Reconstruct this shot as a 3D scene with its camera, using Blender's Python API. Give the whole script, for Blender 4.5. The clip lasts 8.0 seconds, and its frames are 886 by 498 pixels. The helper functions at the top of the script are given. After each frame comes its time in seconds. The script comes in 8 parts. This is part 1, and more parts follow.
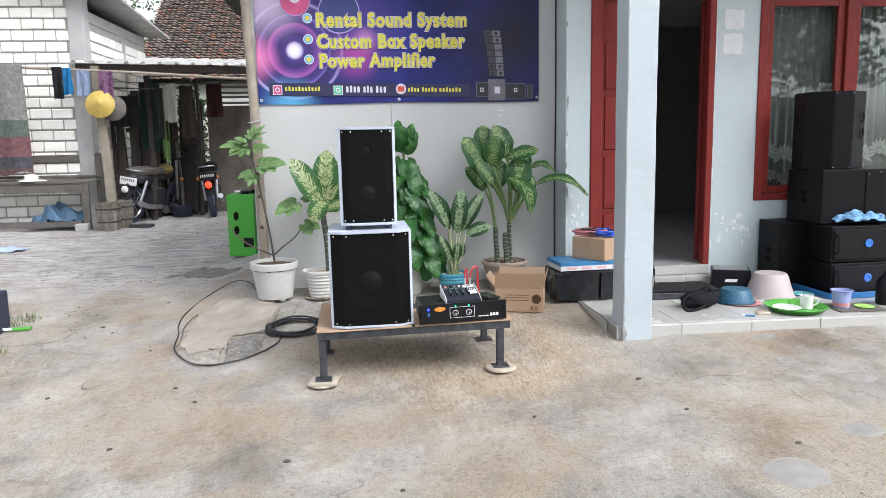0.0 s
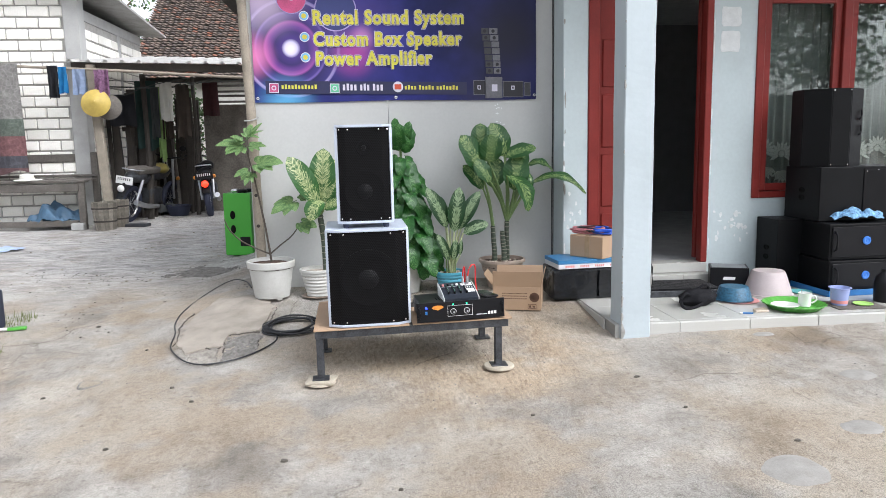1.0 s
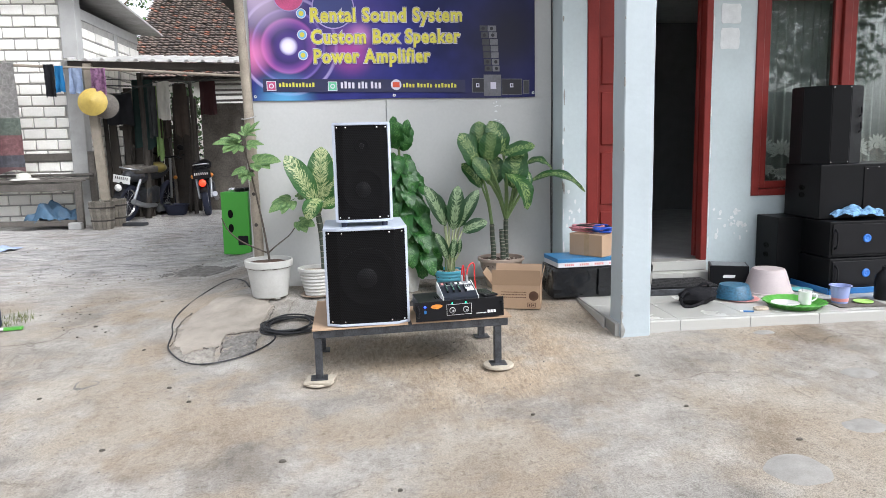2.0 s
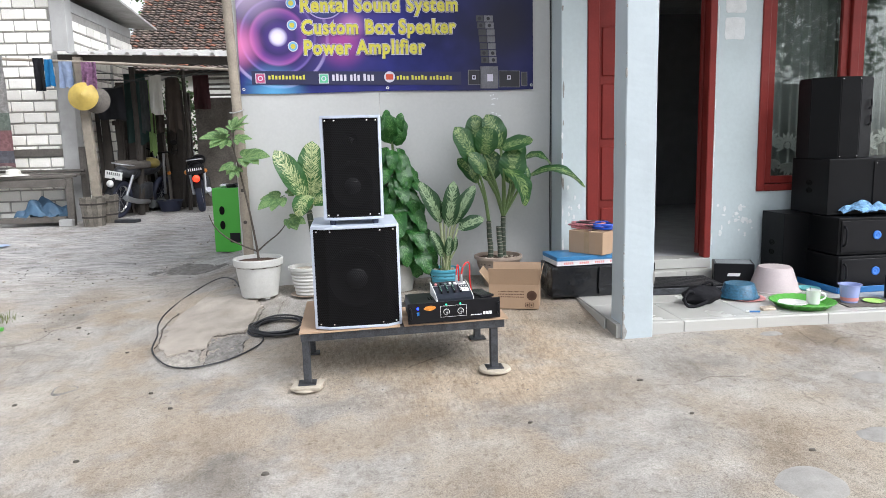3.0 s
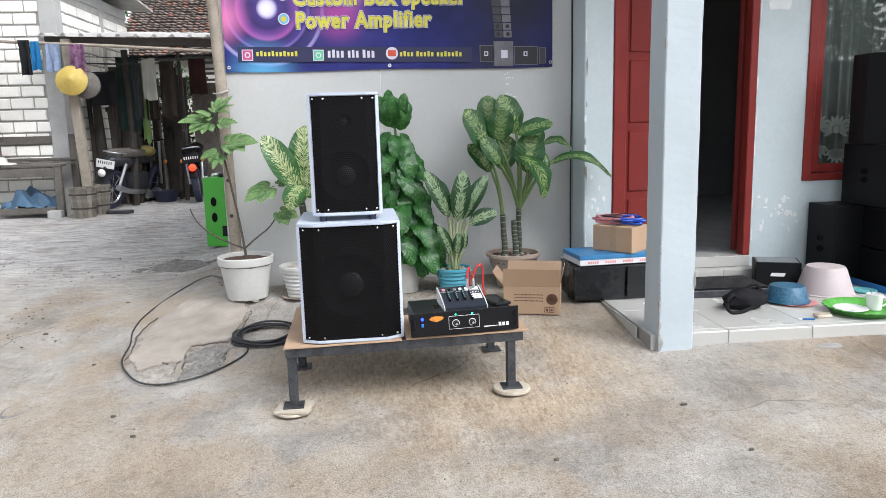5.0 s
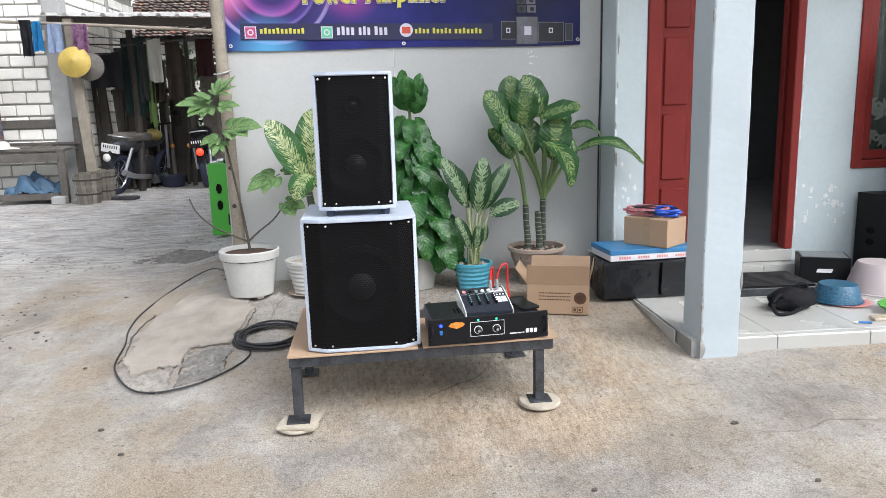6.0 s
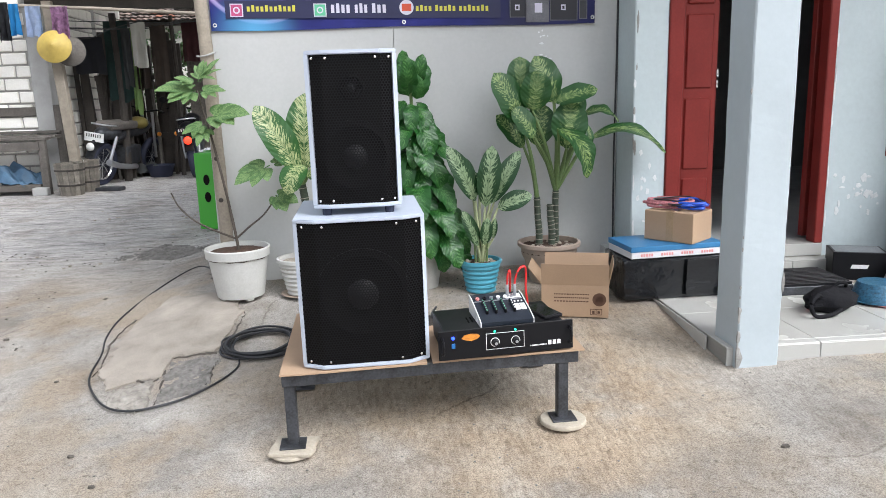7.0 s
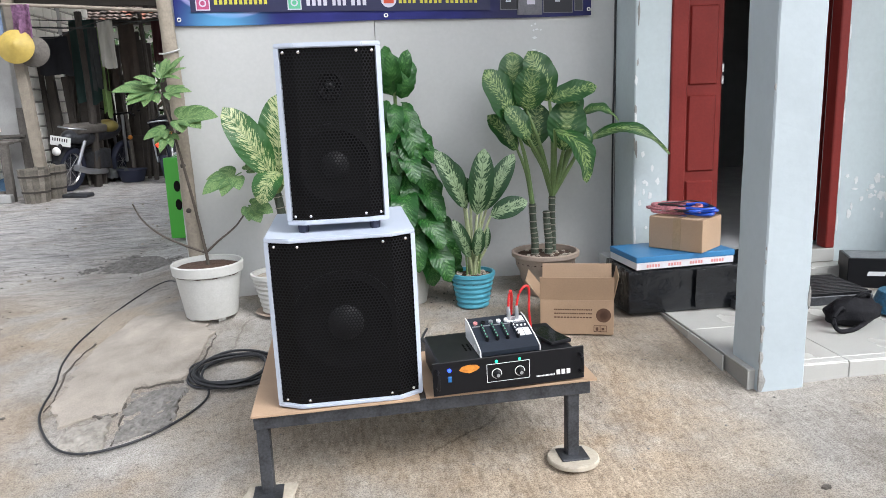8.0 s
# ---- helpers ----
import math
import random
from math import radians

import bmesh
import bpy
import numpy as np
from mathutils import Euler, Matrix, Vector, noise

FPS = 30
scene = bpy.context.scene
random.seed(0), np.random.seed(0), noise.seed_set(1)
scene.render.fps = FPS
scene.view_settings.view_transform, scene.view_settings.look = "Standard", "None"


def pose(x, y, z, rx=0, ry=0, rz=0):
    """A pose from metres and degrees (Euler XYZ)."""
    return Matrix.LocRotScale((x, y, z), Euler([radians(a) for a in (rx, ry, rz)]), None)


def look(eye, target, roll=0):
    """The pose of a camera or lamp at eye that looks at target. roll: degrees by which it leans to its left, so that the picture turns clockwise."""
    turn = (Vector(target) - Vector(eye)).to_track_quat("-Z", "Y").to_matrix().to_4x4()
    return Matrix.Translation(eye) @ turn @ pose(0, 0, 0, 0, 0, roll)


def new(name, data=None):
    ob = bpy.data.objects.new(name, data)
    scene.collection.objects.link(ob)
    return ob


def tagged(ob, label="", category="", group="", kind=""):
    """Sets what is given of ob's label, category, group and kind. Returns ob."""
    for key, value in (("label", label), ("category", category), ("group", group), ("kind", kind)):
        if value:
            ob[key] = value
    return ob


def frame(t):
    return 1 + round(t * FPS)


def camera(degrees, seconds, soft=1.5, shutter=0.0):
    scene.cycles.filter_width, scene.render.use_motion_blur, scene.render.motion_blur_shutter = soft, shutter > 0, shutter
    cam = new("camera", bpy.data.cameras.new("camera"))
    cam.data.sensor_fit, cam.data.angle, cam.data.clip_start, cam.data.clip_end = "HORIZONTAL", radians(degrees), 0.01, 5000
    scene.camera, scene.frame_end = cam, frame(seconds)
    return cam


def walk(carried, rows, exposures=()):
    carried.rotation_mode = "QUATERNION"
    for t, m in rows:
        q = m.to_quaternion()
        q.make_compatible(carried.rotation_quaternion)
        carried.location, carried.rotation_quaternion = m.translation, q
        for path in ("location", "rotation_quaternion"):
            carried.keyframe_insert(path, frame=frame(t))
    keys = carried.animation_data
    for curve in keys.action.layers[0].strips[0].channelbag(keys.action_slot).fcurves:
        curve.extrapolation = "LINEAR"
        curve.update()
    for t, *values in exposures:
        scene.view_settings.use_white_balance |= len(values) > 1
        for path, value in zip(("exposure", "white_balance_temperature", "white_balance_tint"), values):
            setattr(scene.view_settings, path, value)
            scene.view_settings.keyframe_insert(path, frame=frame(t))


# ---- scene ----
cam = camera(62.3, 8.0, soft=0.6)
METRES, EYE, TILT, LEAN, TURN = 1.821, 1.32, 0.0, 0.0, -5.8
ROWS = [
    (0.0, 0.0, 0.0, 0.0, -0.15, -8.19, 1.02),
    (0.5, 0.0004, 0.0056, -0.0002, -0.29, -8.22, 1.08),
    (1.0, -0.0014, 0.0089, -0.004, -0.39, -8.27, 1.12),
    (1.5, -0.0029, 0.0079, -0.0051, -0.47, -8.3, 1.17),
    (3.0, 0.0159, 0.1188, -0.0106, -0.56, -8.75, 1.32),
    (3.5, 0.0414, 0.1851, -0.0135, -0.27, -9.06, 1.38),
    (4.0, 0.0513, 0.2534, -0.0354, -0.02, -9.29, 1.34),
    (4.5, 0.0267, 0.3309, -0.0321, -0.1, -9.42, 1.37),
    (6.0, -0.0025, 0.6074, -0.0265, 1.03, -10.91, 1.47),
    (6.5, -0.0105, 0.6979, -0.0334, 1.39, -11.85, 1.4),
    (7.0, -0.0412, 0.7926, -0.0315, 0.45, -11.95, 1.69),
    (7.5, -0.0595, 0.8796, -0.0305, -1.5, -11.97, 2.08),
    (8.0, -0.0623, 0.965, -0.0322, -1.13, -12.05, 2.14),
]
walk(cam, [(t, pose(0, 0, EYE, TILT, LEAN, TURN) @ pose(METRES * x, METRES * y, METRES * z, 90 + pitch, roll, yaw)) for t, x, y, z, yaw, pitch, roll in ROWS])

# ---- world and sun ----
world = bpy.data.worlds.new("world")
scene.world = world
world.use_nodes = True
wn = world.node_tree
sky = wn.nodes.new("ShaderNodeTexSky")
sky.sky_type = "NISHITA"
sky.sun_disc = False
SUN_TO = Vector((0.47, -0.49, 0.73)).normalized()
sky.sun_elevation = math.asin(SUN_TO.z)
sky.sun_rotation = math.atan2(SUN_TO.x, SUN_TO.y)
sky.air_density, sky.dust_density, sky.ozone_density = 1.0, 4.0, 1.0
hazy = wn.nodes.new("ShaderNodeHueSaturation")
hazy.inputs["Saturation"].default_value = 0.12
wn.links.new(sky.outputs[0], hazy.inputs["Color"])
cool = wn.nodes.new("ShaderNodeMixRGB")
cool.blend_type = "MULTIPLY"
cool.inputs[0].default_value = 1.0
cool.inputs[2].default_value = (0.95, 0.985, 1.06, 1)
wn.links.new(hazy.outputs[0], cool.inputs[1])
wn.links.new(cool.outputs[0], wn.nodes["Background"].inputs[0])
wn.nodes["Background"].inputs[1].default_value = 0.152
sun_lamp = bpy.data.lights.new("sun", "SUN")
sun_lamp.energy, sun_lamp.angle, sun_lamp.color = 1.0, radians(38), (1.0, 0.99, 0.985)
sun = new("sun", sun_lamp)
sun.matrix_world = look(SUN_TO * 30, (0, 0, 0))
scene.view_settings.exposure = 1.05


# ---- mesh helpers ----
def bx(bm, x0, x1, y0, y1, z0, z1, bevel=0.0, m=None, seg=1):
    r = bmesh.ops.create_cube(bm, size=1.0)
    vs = r["verts"]
    for v in vs:
        v.co = Vector(((x0 + x1) / 2 + v.co.x * (x1 - x0), (y0 + y1) / 2 + v.co.y * (y1 - y0), (z0 + z1) / 2 + v.co.z * (z1 - z0)))
    if bevel:
        es = list({e for v in vs for e in v.link_edges})
        n = bmesh.ops.bevel(bm, geom=es, offset=bevel, segments=seg, affect="EDGES", profile=0.6)
        vs = list({v for f in n["faces"] for v in f.verts} | {v for v in vs if v.is_valid})
    if m is not None:
        bmesh.ops.transform(bm, matrix=m, verts=vs)
    return vs


def cyl(bm, x, y, z0, z1, r0, r1=None, n=16, m=None):
    r = bmesh.ops.create_cone(bm, cap_ends=True, segments=n, radius1=r0, radius2=r0 if r1 is None else r1, depth=z1 - z0)
    bmesh.ops.translate(bm, verts=r["verts"], vec=(x, y, (z0 + z1) / 2))
    if m is not None:
        bmesh.ops.transform(bm, matrix=m, verts=r["verts"])
    return r["verts"]


def lathe(bm, profile, n=32, at=(0, 0, 0), m=None, wob=None):
    rings = []
    for r, z in profile:
        ring = []
        for i in range(n):
            a = 2 * math.pi * i / n
            k = r * (1 + (wob(a, z) if wob else 0))
            ring.append(bm.verts.new((at[0] + k * math.cos(a), at[1] + k * math.sin(a), at[2] + z)))
        rings.append(ring)
    for a, b in zip(rings, rings[1:]):
        for i in range(n):
            bm.faces.new((a[i], a[(i + 1) % n], b[(i + 1) % n], b[i]))
    if profile[0][0] > 0:
        bm.faces.new(rings[0][::-1])
    if profile[-1][0] > 0:
        bm.faces.new(rings[-1])
    if m is not None:
        bmesh.ops.transform(bm, matrix=m, verts=[v for r in rings for v in r])


def smooth_path(pts, k=6):
    pts = [Vector(p) for p in pts]
    out = []
    for i in range(len(pts) - 1):
        p0, p1, p2, p3 = pts[max(i - 1, 0)], pts[i], pts[i + 1], pts[min(i + 2, len(pts) - 1)]
        for j in range(k):
            t = j / k
            out.append(0.5 * ((2 * p1) + (p2 - p0) * t + (2 * p0 - 5 * p1 + 4 * p2 - p3) * t * t + (3 * p1 - p0 - 3 * p2 + p3) * t ** 3))
    out.append(pts[-1])
    return out


def tube(bm, pts, r, n=8, taper=1.0):
    pts = [Vector(p) for p in pts]
    rings = []
    for i, p in enumerate(pts):
        d = (pts[min(i + 1, len(pts) - 1)] - pts[max(i - 1, 0)]).normalized()
        ref = Vector((0, 0, 1)) if abs(d.z) < 0.9 else Vector((1, 0, 0))
        a = d.cross(ref).normalized()
        b = d.cross(a)
        k = r * (1 + (taper - 1) * i / max(1, len(pts) - 1))
        rings.append([bm.verts.new(p + k * (a * math.cos(2 * math.pi * j / n) + b * math.sin(2 * math.pi * j / n))) for j in range(n)])
    for a, b in zip(rings, rings[1:]):
        for j in range(n):
            bm.faces.new((a[j], a[(j + 1) % n], b[(j + 1) % n], b[j]))
    bm.faces.new(rings[0][::-1])
    bm.faces.new(rings[-1])


def prism(bm, outline, y0, y1, m=None):
    """Extrudes an outline of (x, z) from y0 to y1."""
    a = [bm.verts.new((x, y0, z)) for x, z in outline]
    b = [bm.verts.new((x, y1, z)) for x, z in outline]
    n = len(outline)
    bm.faces.new(a)
    bm.faces.new(b[::-1])
    for i in range(n):
        bm.faces.new((a[i], b[i], b[(i + 1) % n], a[(i + 1) % n]))
    if m is not None:
        bmesh.ops.transform(bm, matrix=m, verts=a + b)


def mesh_of(name, bm, material, smooth=False):
    bmesh.ops.recalc_face_normals(bm, faces=bm.faces)
    me = bpy.data.meshes.new(name)
    bm.to_mesh(me)
    bm.free()
    for mm in (material if isinstance(material, (list, tuple)) else [material]):
        me.materials.append(mm)
    if smooth:
        me.polygons.foreach_set("use_smooth", [True] * len(me.polygons))
        me.set_sharp_from_angle(angle=radians(40))
    return me


def part(name, bm, material, parent, label="", smooth=False):
    ob = new(name, mesh_of(name, bm, material, smooth))
    ob.parent = parent
    return tagged(ob, label) if label else ob


def solo(name, bm, material, label, category, kind="", group="", smooth=False, m=None):
    ob = new(name, mesh_of(name, bm, material, smooth))
    if m is not None:
        ob.matrix_world = m
    return tagged(ob, label, category, group, kind)


def thing(name, label, category, m=None, group="", kind=""):
    ob = new(name)
    ob.empty_display_size = 0.1
    if m is not None:
        ob.matrix_world = m
    return tagged(ob, label, category, group, kind)


def B():
    return bmesh.new()


# ---- materials ----
def mat(name, color, rough=0.6, metal=0.0, var=0.12, scale=8.0, bump=0.1, fine=120.0, tint=None, stain=0.0, emit=None, spec=0.5, rand=0.0):
    """A worn surface: two scales of tone variation, a second tint in patches, fine relief."""
    m = bpy.data.materials.new(name)
    m.use_nodes = True
    t = m.node_tree
    p = t.nodes["Principled BSDF"]
    p.inputs["Roughness"].default_value = rough
    p.inputs["Metallic"].default_value = metal
    p.inputs["Specular IOR Level"].default_value = spec
    co = t.nodes.new("ShaderNodeTexCoord")
    src = co.outputs["Object"]
    big = t.nodes.new("ShaderNodeTexNoise")
    big.inputs["Scale"].default_value, big.inputs["Detail"].default_value = scale, 5.0
    small = t.nodes.new("ShaderNodeTexNoise")
    small.inputs["Scale"].default_value, small.inputs["Detail"].default_value = fine, 3.0
    for n in (big, small):
        t.links.new(src, n.inputs["Vector"])
    mixv = t.nodes.new("ShaderNodeMath")
    mixv.operation = "MULTIPLY_ADD"
    mixv.inputs[1].default_value, mixv.inputs[2].default_value = 0.4, 0.0
    t.links.new(small.outputs[0], mixv.inputs[0])
    add = t.nodes.new("ShaderNodeMath")
    add.operation = "MULTIPLY_ADD"
    add.inputs[1].default_value = 0.6
    t.links.new(big.outputs[0], add.inputs[0])
    t.links.new(mixv.outputs[0], add.inputs[2])
    ramp = t.nodes.new("ShaderNodeValToRGB")
    c = Vector(color[:3])
    d = Vector(tint[:3]) if tint else c
    lo, hi = c * (1 - var), d * (1 + var)
    ramp.color_ramp.elements[0].position, ramp.color_ramp.elements[1].position = 0.32, 0.68
    ramp.color_ramp.elements[0].color = (*[min(1, max(0, v)) for v in lo], 1)
    ramp.color_ramp.elements[1].color = (*[min(1, max(0, v)) for v in hi], 1)
    t.links.new(add.outputs[0], ramp.inputs[0])
    out = ramp.outputs[0]
    if rand:
        oi = t.nodes.new("ShaderNodeObjectInfo")
        mr = t.nodes.new("ShaderNodeMapRange")
        mr.inputs["To Min"].default_value, mr.inputs["To Max"].default_value = 1 - rand, 1 + rand
        t.links.new(oi.outputs["Random"], mr.inputs["Value"])
        mul = t.nodes.new("ShaderNodeMixRGB")
        mul.blend_type = "MULTIPLY"
        mul.inputs[0].default_value = 1.0
        t.links.new(out, mul.inputs[1])
        t.links.new(mr.outputs[0], mul.inputs[2])
        out = mul.outputs[0]
    if stain:
        st = t.nodes.new("ShaderNodeTexNoise")
        st.inputs["Scale"].default_value, st.inputs["Detail"].default_value, st.inputs["Roughness"].default_value = scale * 0.45, 8.0, 0.65
        t.links.new(src, st.inputs["Vector"])
        sr = t.nodes.new("ShaderNodeValToRGB")
        sr.color_ramp.elements[0].position, sr.color_ramp.elements[1].position = 0.5, 0.72
        sr.color_ramp.elements[0].color, sr.color_ramp.elements[1].color = (0, 0, 0, 1), (stain, stain, stain, 1)
        t.links.new(st.outputs[0], sr.inputs[0])
        dk = t.nodes.new("ShaderNodeMixRGB")
        dk.inputs[2].default_value = (c.x * 0.35, c.y * 0.32, c.z * 0.28, 1)
        t.links.new(sr.outputs[0], dk.inputs[0])
        t.links.new(out, dk.inputs[1])
        out = dk.outputs[0]
    t.links.new(out, p.inputs["Base Color"])
    rr = t.nodes.new("ShaderNodeMapRange")
    rr.inputs["To Min"].default_value, rr.inputs["To Max"].default_value = max(0.02, rough - 0.1), min(1, rough + 0.1)
    t.links.new(big.outputs[0], rr.inputs["Value"])
    t.links.new(rr.outputs[0], p.inputs["Roughness"])
    if bump:
        b = t.nodes.new("ShaderNodeBump")
        b.inputs["Strength"].default_value, b.inputs["Distance"].default_value = bump, 0.01
        t.links.new(add.outputs[0], b.inputs["Height"])
        t.links.new(b.outputs[0], p.inputs["Normal"])
    if emit:
        p.inputs["Emission Color"].default_value = (*emit[:3], 1)
        p.inputs["Emission Strength"].default_value = emit[3]
    return m


def nodes_of(m):
    return m.node_tree, m.node_tree.nodes["Principled BSDF"]


M = {}
M["wall_grey"] = mat("grey_wall_paint", (0.455, 0.462, 0.452), 0.75, var=0.05, scale=1.6, bump=0.05, fine=60, stain=0.12)
M["wall_blue"] = mat("pale_blue_wall_paint", (0.475, 0.545, 0.56), 0.7, var=0.06, scale=2.2, bump=0.2, fine=40, stain=0.15)
M["white_paint"] = mat("white_pillar_paint", (0.405, 0.46, 0.485), 0.65, var=0.04, scale=3, bump=0.15, fine=40, stain=0.12)
M["plaster"] = mat("bare_plaster", (0.26, 0.255, 0.24), 0.9, var=0.25, scale=14, bump=0.5)
M["red_wood"] = mat("dark_red_gloss_paint", (0.20, 0.026, 0.022), 0.4, spec=0.25, var=0.15, scale=5, bump=0.06, fine=90)
M["tile"] = mat("cream_glazed_tile", (0.43, 0.427, 0.40), 0.25, var=0.04, scale=3, bump=0.02, stain=0.18, rand=0.05)
M["grout"] = mat("grey_grout", (0.26, 0.25, 0.23), 0.9)
M["tile_in"] = mat("pale_room_tile", (0.55, 0.56, 0.56), 0.2, var=0.04)
M["room"] = mat("room_wall_grey", (0.20, 0.205, 0.205), 0.8)
M["ceil"] = mat("ceiling_board", (0.55, 0.55, 0.53), 0.8)
# near-black timber, tone lowered to carry the shade inside the open shed
M["dark_wood"] = mat("weathered_shaded_timber", (0.045, 0.038, 0.032), 0.85, var=0.4, scale=6, bump=0.5, fine=70)
M["grey_wood"] = mat("weathered_grey_timber", (0.105, 0.094, 0.083), 0.85, var=0.4, scale=7, bump=0.5, fine=60, stain=0.4)
M["post_wood"] = mat("sawn_post_timber", (0.26, 0.225, 0.18), 0.8, var=0.25, scale=9, bump=0.4, fine=80, stain=0.4)
M["brick"] = mat("white_limestone_block", (0.80, 0.78, 0.73), 0.9, var=0.1, scale=9, bump=0.5, fine=50, stain=0.25, rand=0.12)
M["mortar"] = mat("grey_mortar", (0.34, 0.33, 0.31), 0.95, var=0.2, scale=10, bump=0.5)
M["concrete"] = mat("grey_cement_column", (0.36, 0.36, 0.35), 0.9, var=0.12, scale=5, bump=0.3, stain=0.25)
M["zinc"] = mat("pale_roof_sheet", (0.70, 0.69, 0.67), 0.5, var=0.12, scale=5, bump=0.1, stain=0.2)
M["sheet_grey"] = mat("weathered_cement_sheet", (0.30, 0.295, 0.28), 0.85, var=0.25, scale=5, bump=0.2, stain=0.5)
M["box_card"] = mat("brown_cardboard", (0.375, 0.255, 0.165), 0.85, var=0.10, scale=6, bump=0.1, fine=160)
M["card_print"] = mat("dark_box_print", (0.10, 0.05, 0.03), 0.8)
M["spk_white"] = mat("white_textured_cabinet_paint", (0.43, 0.475, 0.555), 0.45, var=0.02, scale=10, bump=0.06, fine=300)
M["grille"] = mat("black_perforated_steel", (0.006, 0.006, 0.007), 0.35, var=0.1, bump=0.02, spec=0.15)
M["inside"] = mat("cabinet_inside_black", (0.006, 0.0055, 0.005), 0.8, spec=0.1)
M["cap"] = mat("dust_cap", (0.015, 0.015, 0.016), 0.45, var=0.2, spec=0.2)
M["cone"] = mat("paper_cone", (0.0045, 0.0042, 0.004), 0.8, var=0.2, spec=0.12)
M["chrome"] = mat("bright_screw_steel", (0.7, 0.7, 0.7), 0.25, metal=1.0, var=0.03)
M["rubber"] = mat("dark_blue_black_rubber", (0.02, 0.025, 0.05), 0.7)
M["black"] = mat("black_powder_coat", (0.007, 0.007, 0.0085), 0.40, spec=0.22, var=0.1, bump=0.05, fine=260)
M["black_cab"] = mat("black_cabinet_paint", (0.005, 0.0052, 0.006), 0.45, spec=0.14, var=0.15, bump=0.12, fine=250)
M["black_cloth"] = mat("black_nylon_cloth", (0.007, 0.007, 0.009), 0.8, spec=0.2, var=0.3, scale=25, bump=0.8)
M["black_film"] = mat("black_plastic_wrap", (0.008, 0.009, 0.011), 0.16, var=0.2, scale=16, bump=1.0, fine=34)
M["steel"] = mat("worn_mill_steel", (0.055, 0.058, 0.065), 0.5, metal=0.5, var=0.6, scale=18, bump=0.15, stain=0.3)
M["ply"] = mat("pale_plywood_offcut", (0.40, 0.355, 0.285), 0.8, var=0.2, scale=20)
M["pot_white"] = mat("white_plastic_pot", (0.50, 0.50, 0.475), 0.5, var=0.12, scale=6, bump=0.05, stain=0.4)
M["pot_teal"] = mat("teal_plastic_pot", (0.07, 0.33, 0.44), 0.4, var=0.08)
M["pot_clay"] = mat("faded_brown_clay_pot", (0.34, 0.27, 0.22), 0.8, var=0.15, stain=0.3)
M["soil"] = mat("dark_potting_soil", (0.06, 0.032, 0.020), 0.95, var=0.5, scale=40, bump=1.0)
M["pebble"] = mat("pale_pebbles", (0.34, 0.30, 0.25), 0.85, var=0.3, scale=30)
M["green_box"] = mat("bright_green_paint", (0.055, 0.36, 0.035), 0.4, var=0.06, scale=4)
M["blue"] = mat("blue_plastic", (0.015, 0.13, 0.36), 0.35, var=0.08)
M["blue_bowl"] = mat("teal_blue_woven_plastic", (0.02, 0.095, 0.165), 0.35, var=0.6, scale=70, bump=0.5)
M["green_tray"] = mat("bright_green_plastic", (0.07, 0.29, 0.04), 0.4, var=0.06)
M["lime"] = mat("lime_plastic", (0.35, 0.62, 0.15), 0.4)
M["basin"] = mat("dusty_mauve_plastic", (0.44, 0.38, 0.38), 0.6, var=0.08, stain=0.15)
M["pink"] = mat("pink_plastic", (0.62, 0.25, 0.24), 0.4)
M["cyan"] = mat("pale_cyan_plastic", (0.14, 0.45, 0.47), 0.4)
M["enamel"] = mat("white_enamel", (0.75, 0.75, 0.73), 0.25, var=0.03)
M["cable"] = mat("black_cable_rubber", (0.018, 0.019, 0.022), 0.5)
M["red_cable"] = mat("red_cable_rubber", (0.55, 0.02, 0.02), 0.4)
M["white_print"] = mat("white_print", (0.75, 0.75, 0.75), 0.5, var=0.02, bump=0)
M["led_blue"] = mat("blue_led", (0.0, 0.02, 0.5), 0.3, emit=(0.01, 0.03, 1.0, 5.0), bump=0)
M["led_green"] = mat("green_led", (0.02, 0.7, 0.3), 0.3, emit=(0.02, 1.0, 0.45, 1.0), bump=0)
M["led_red"] = mat("lit_tail_lamp", (0.8, 0.08, 0.03), 0.3, emit=(1.0, 0.03, 0.012, 1.1), bump=0)


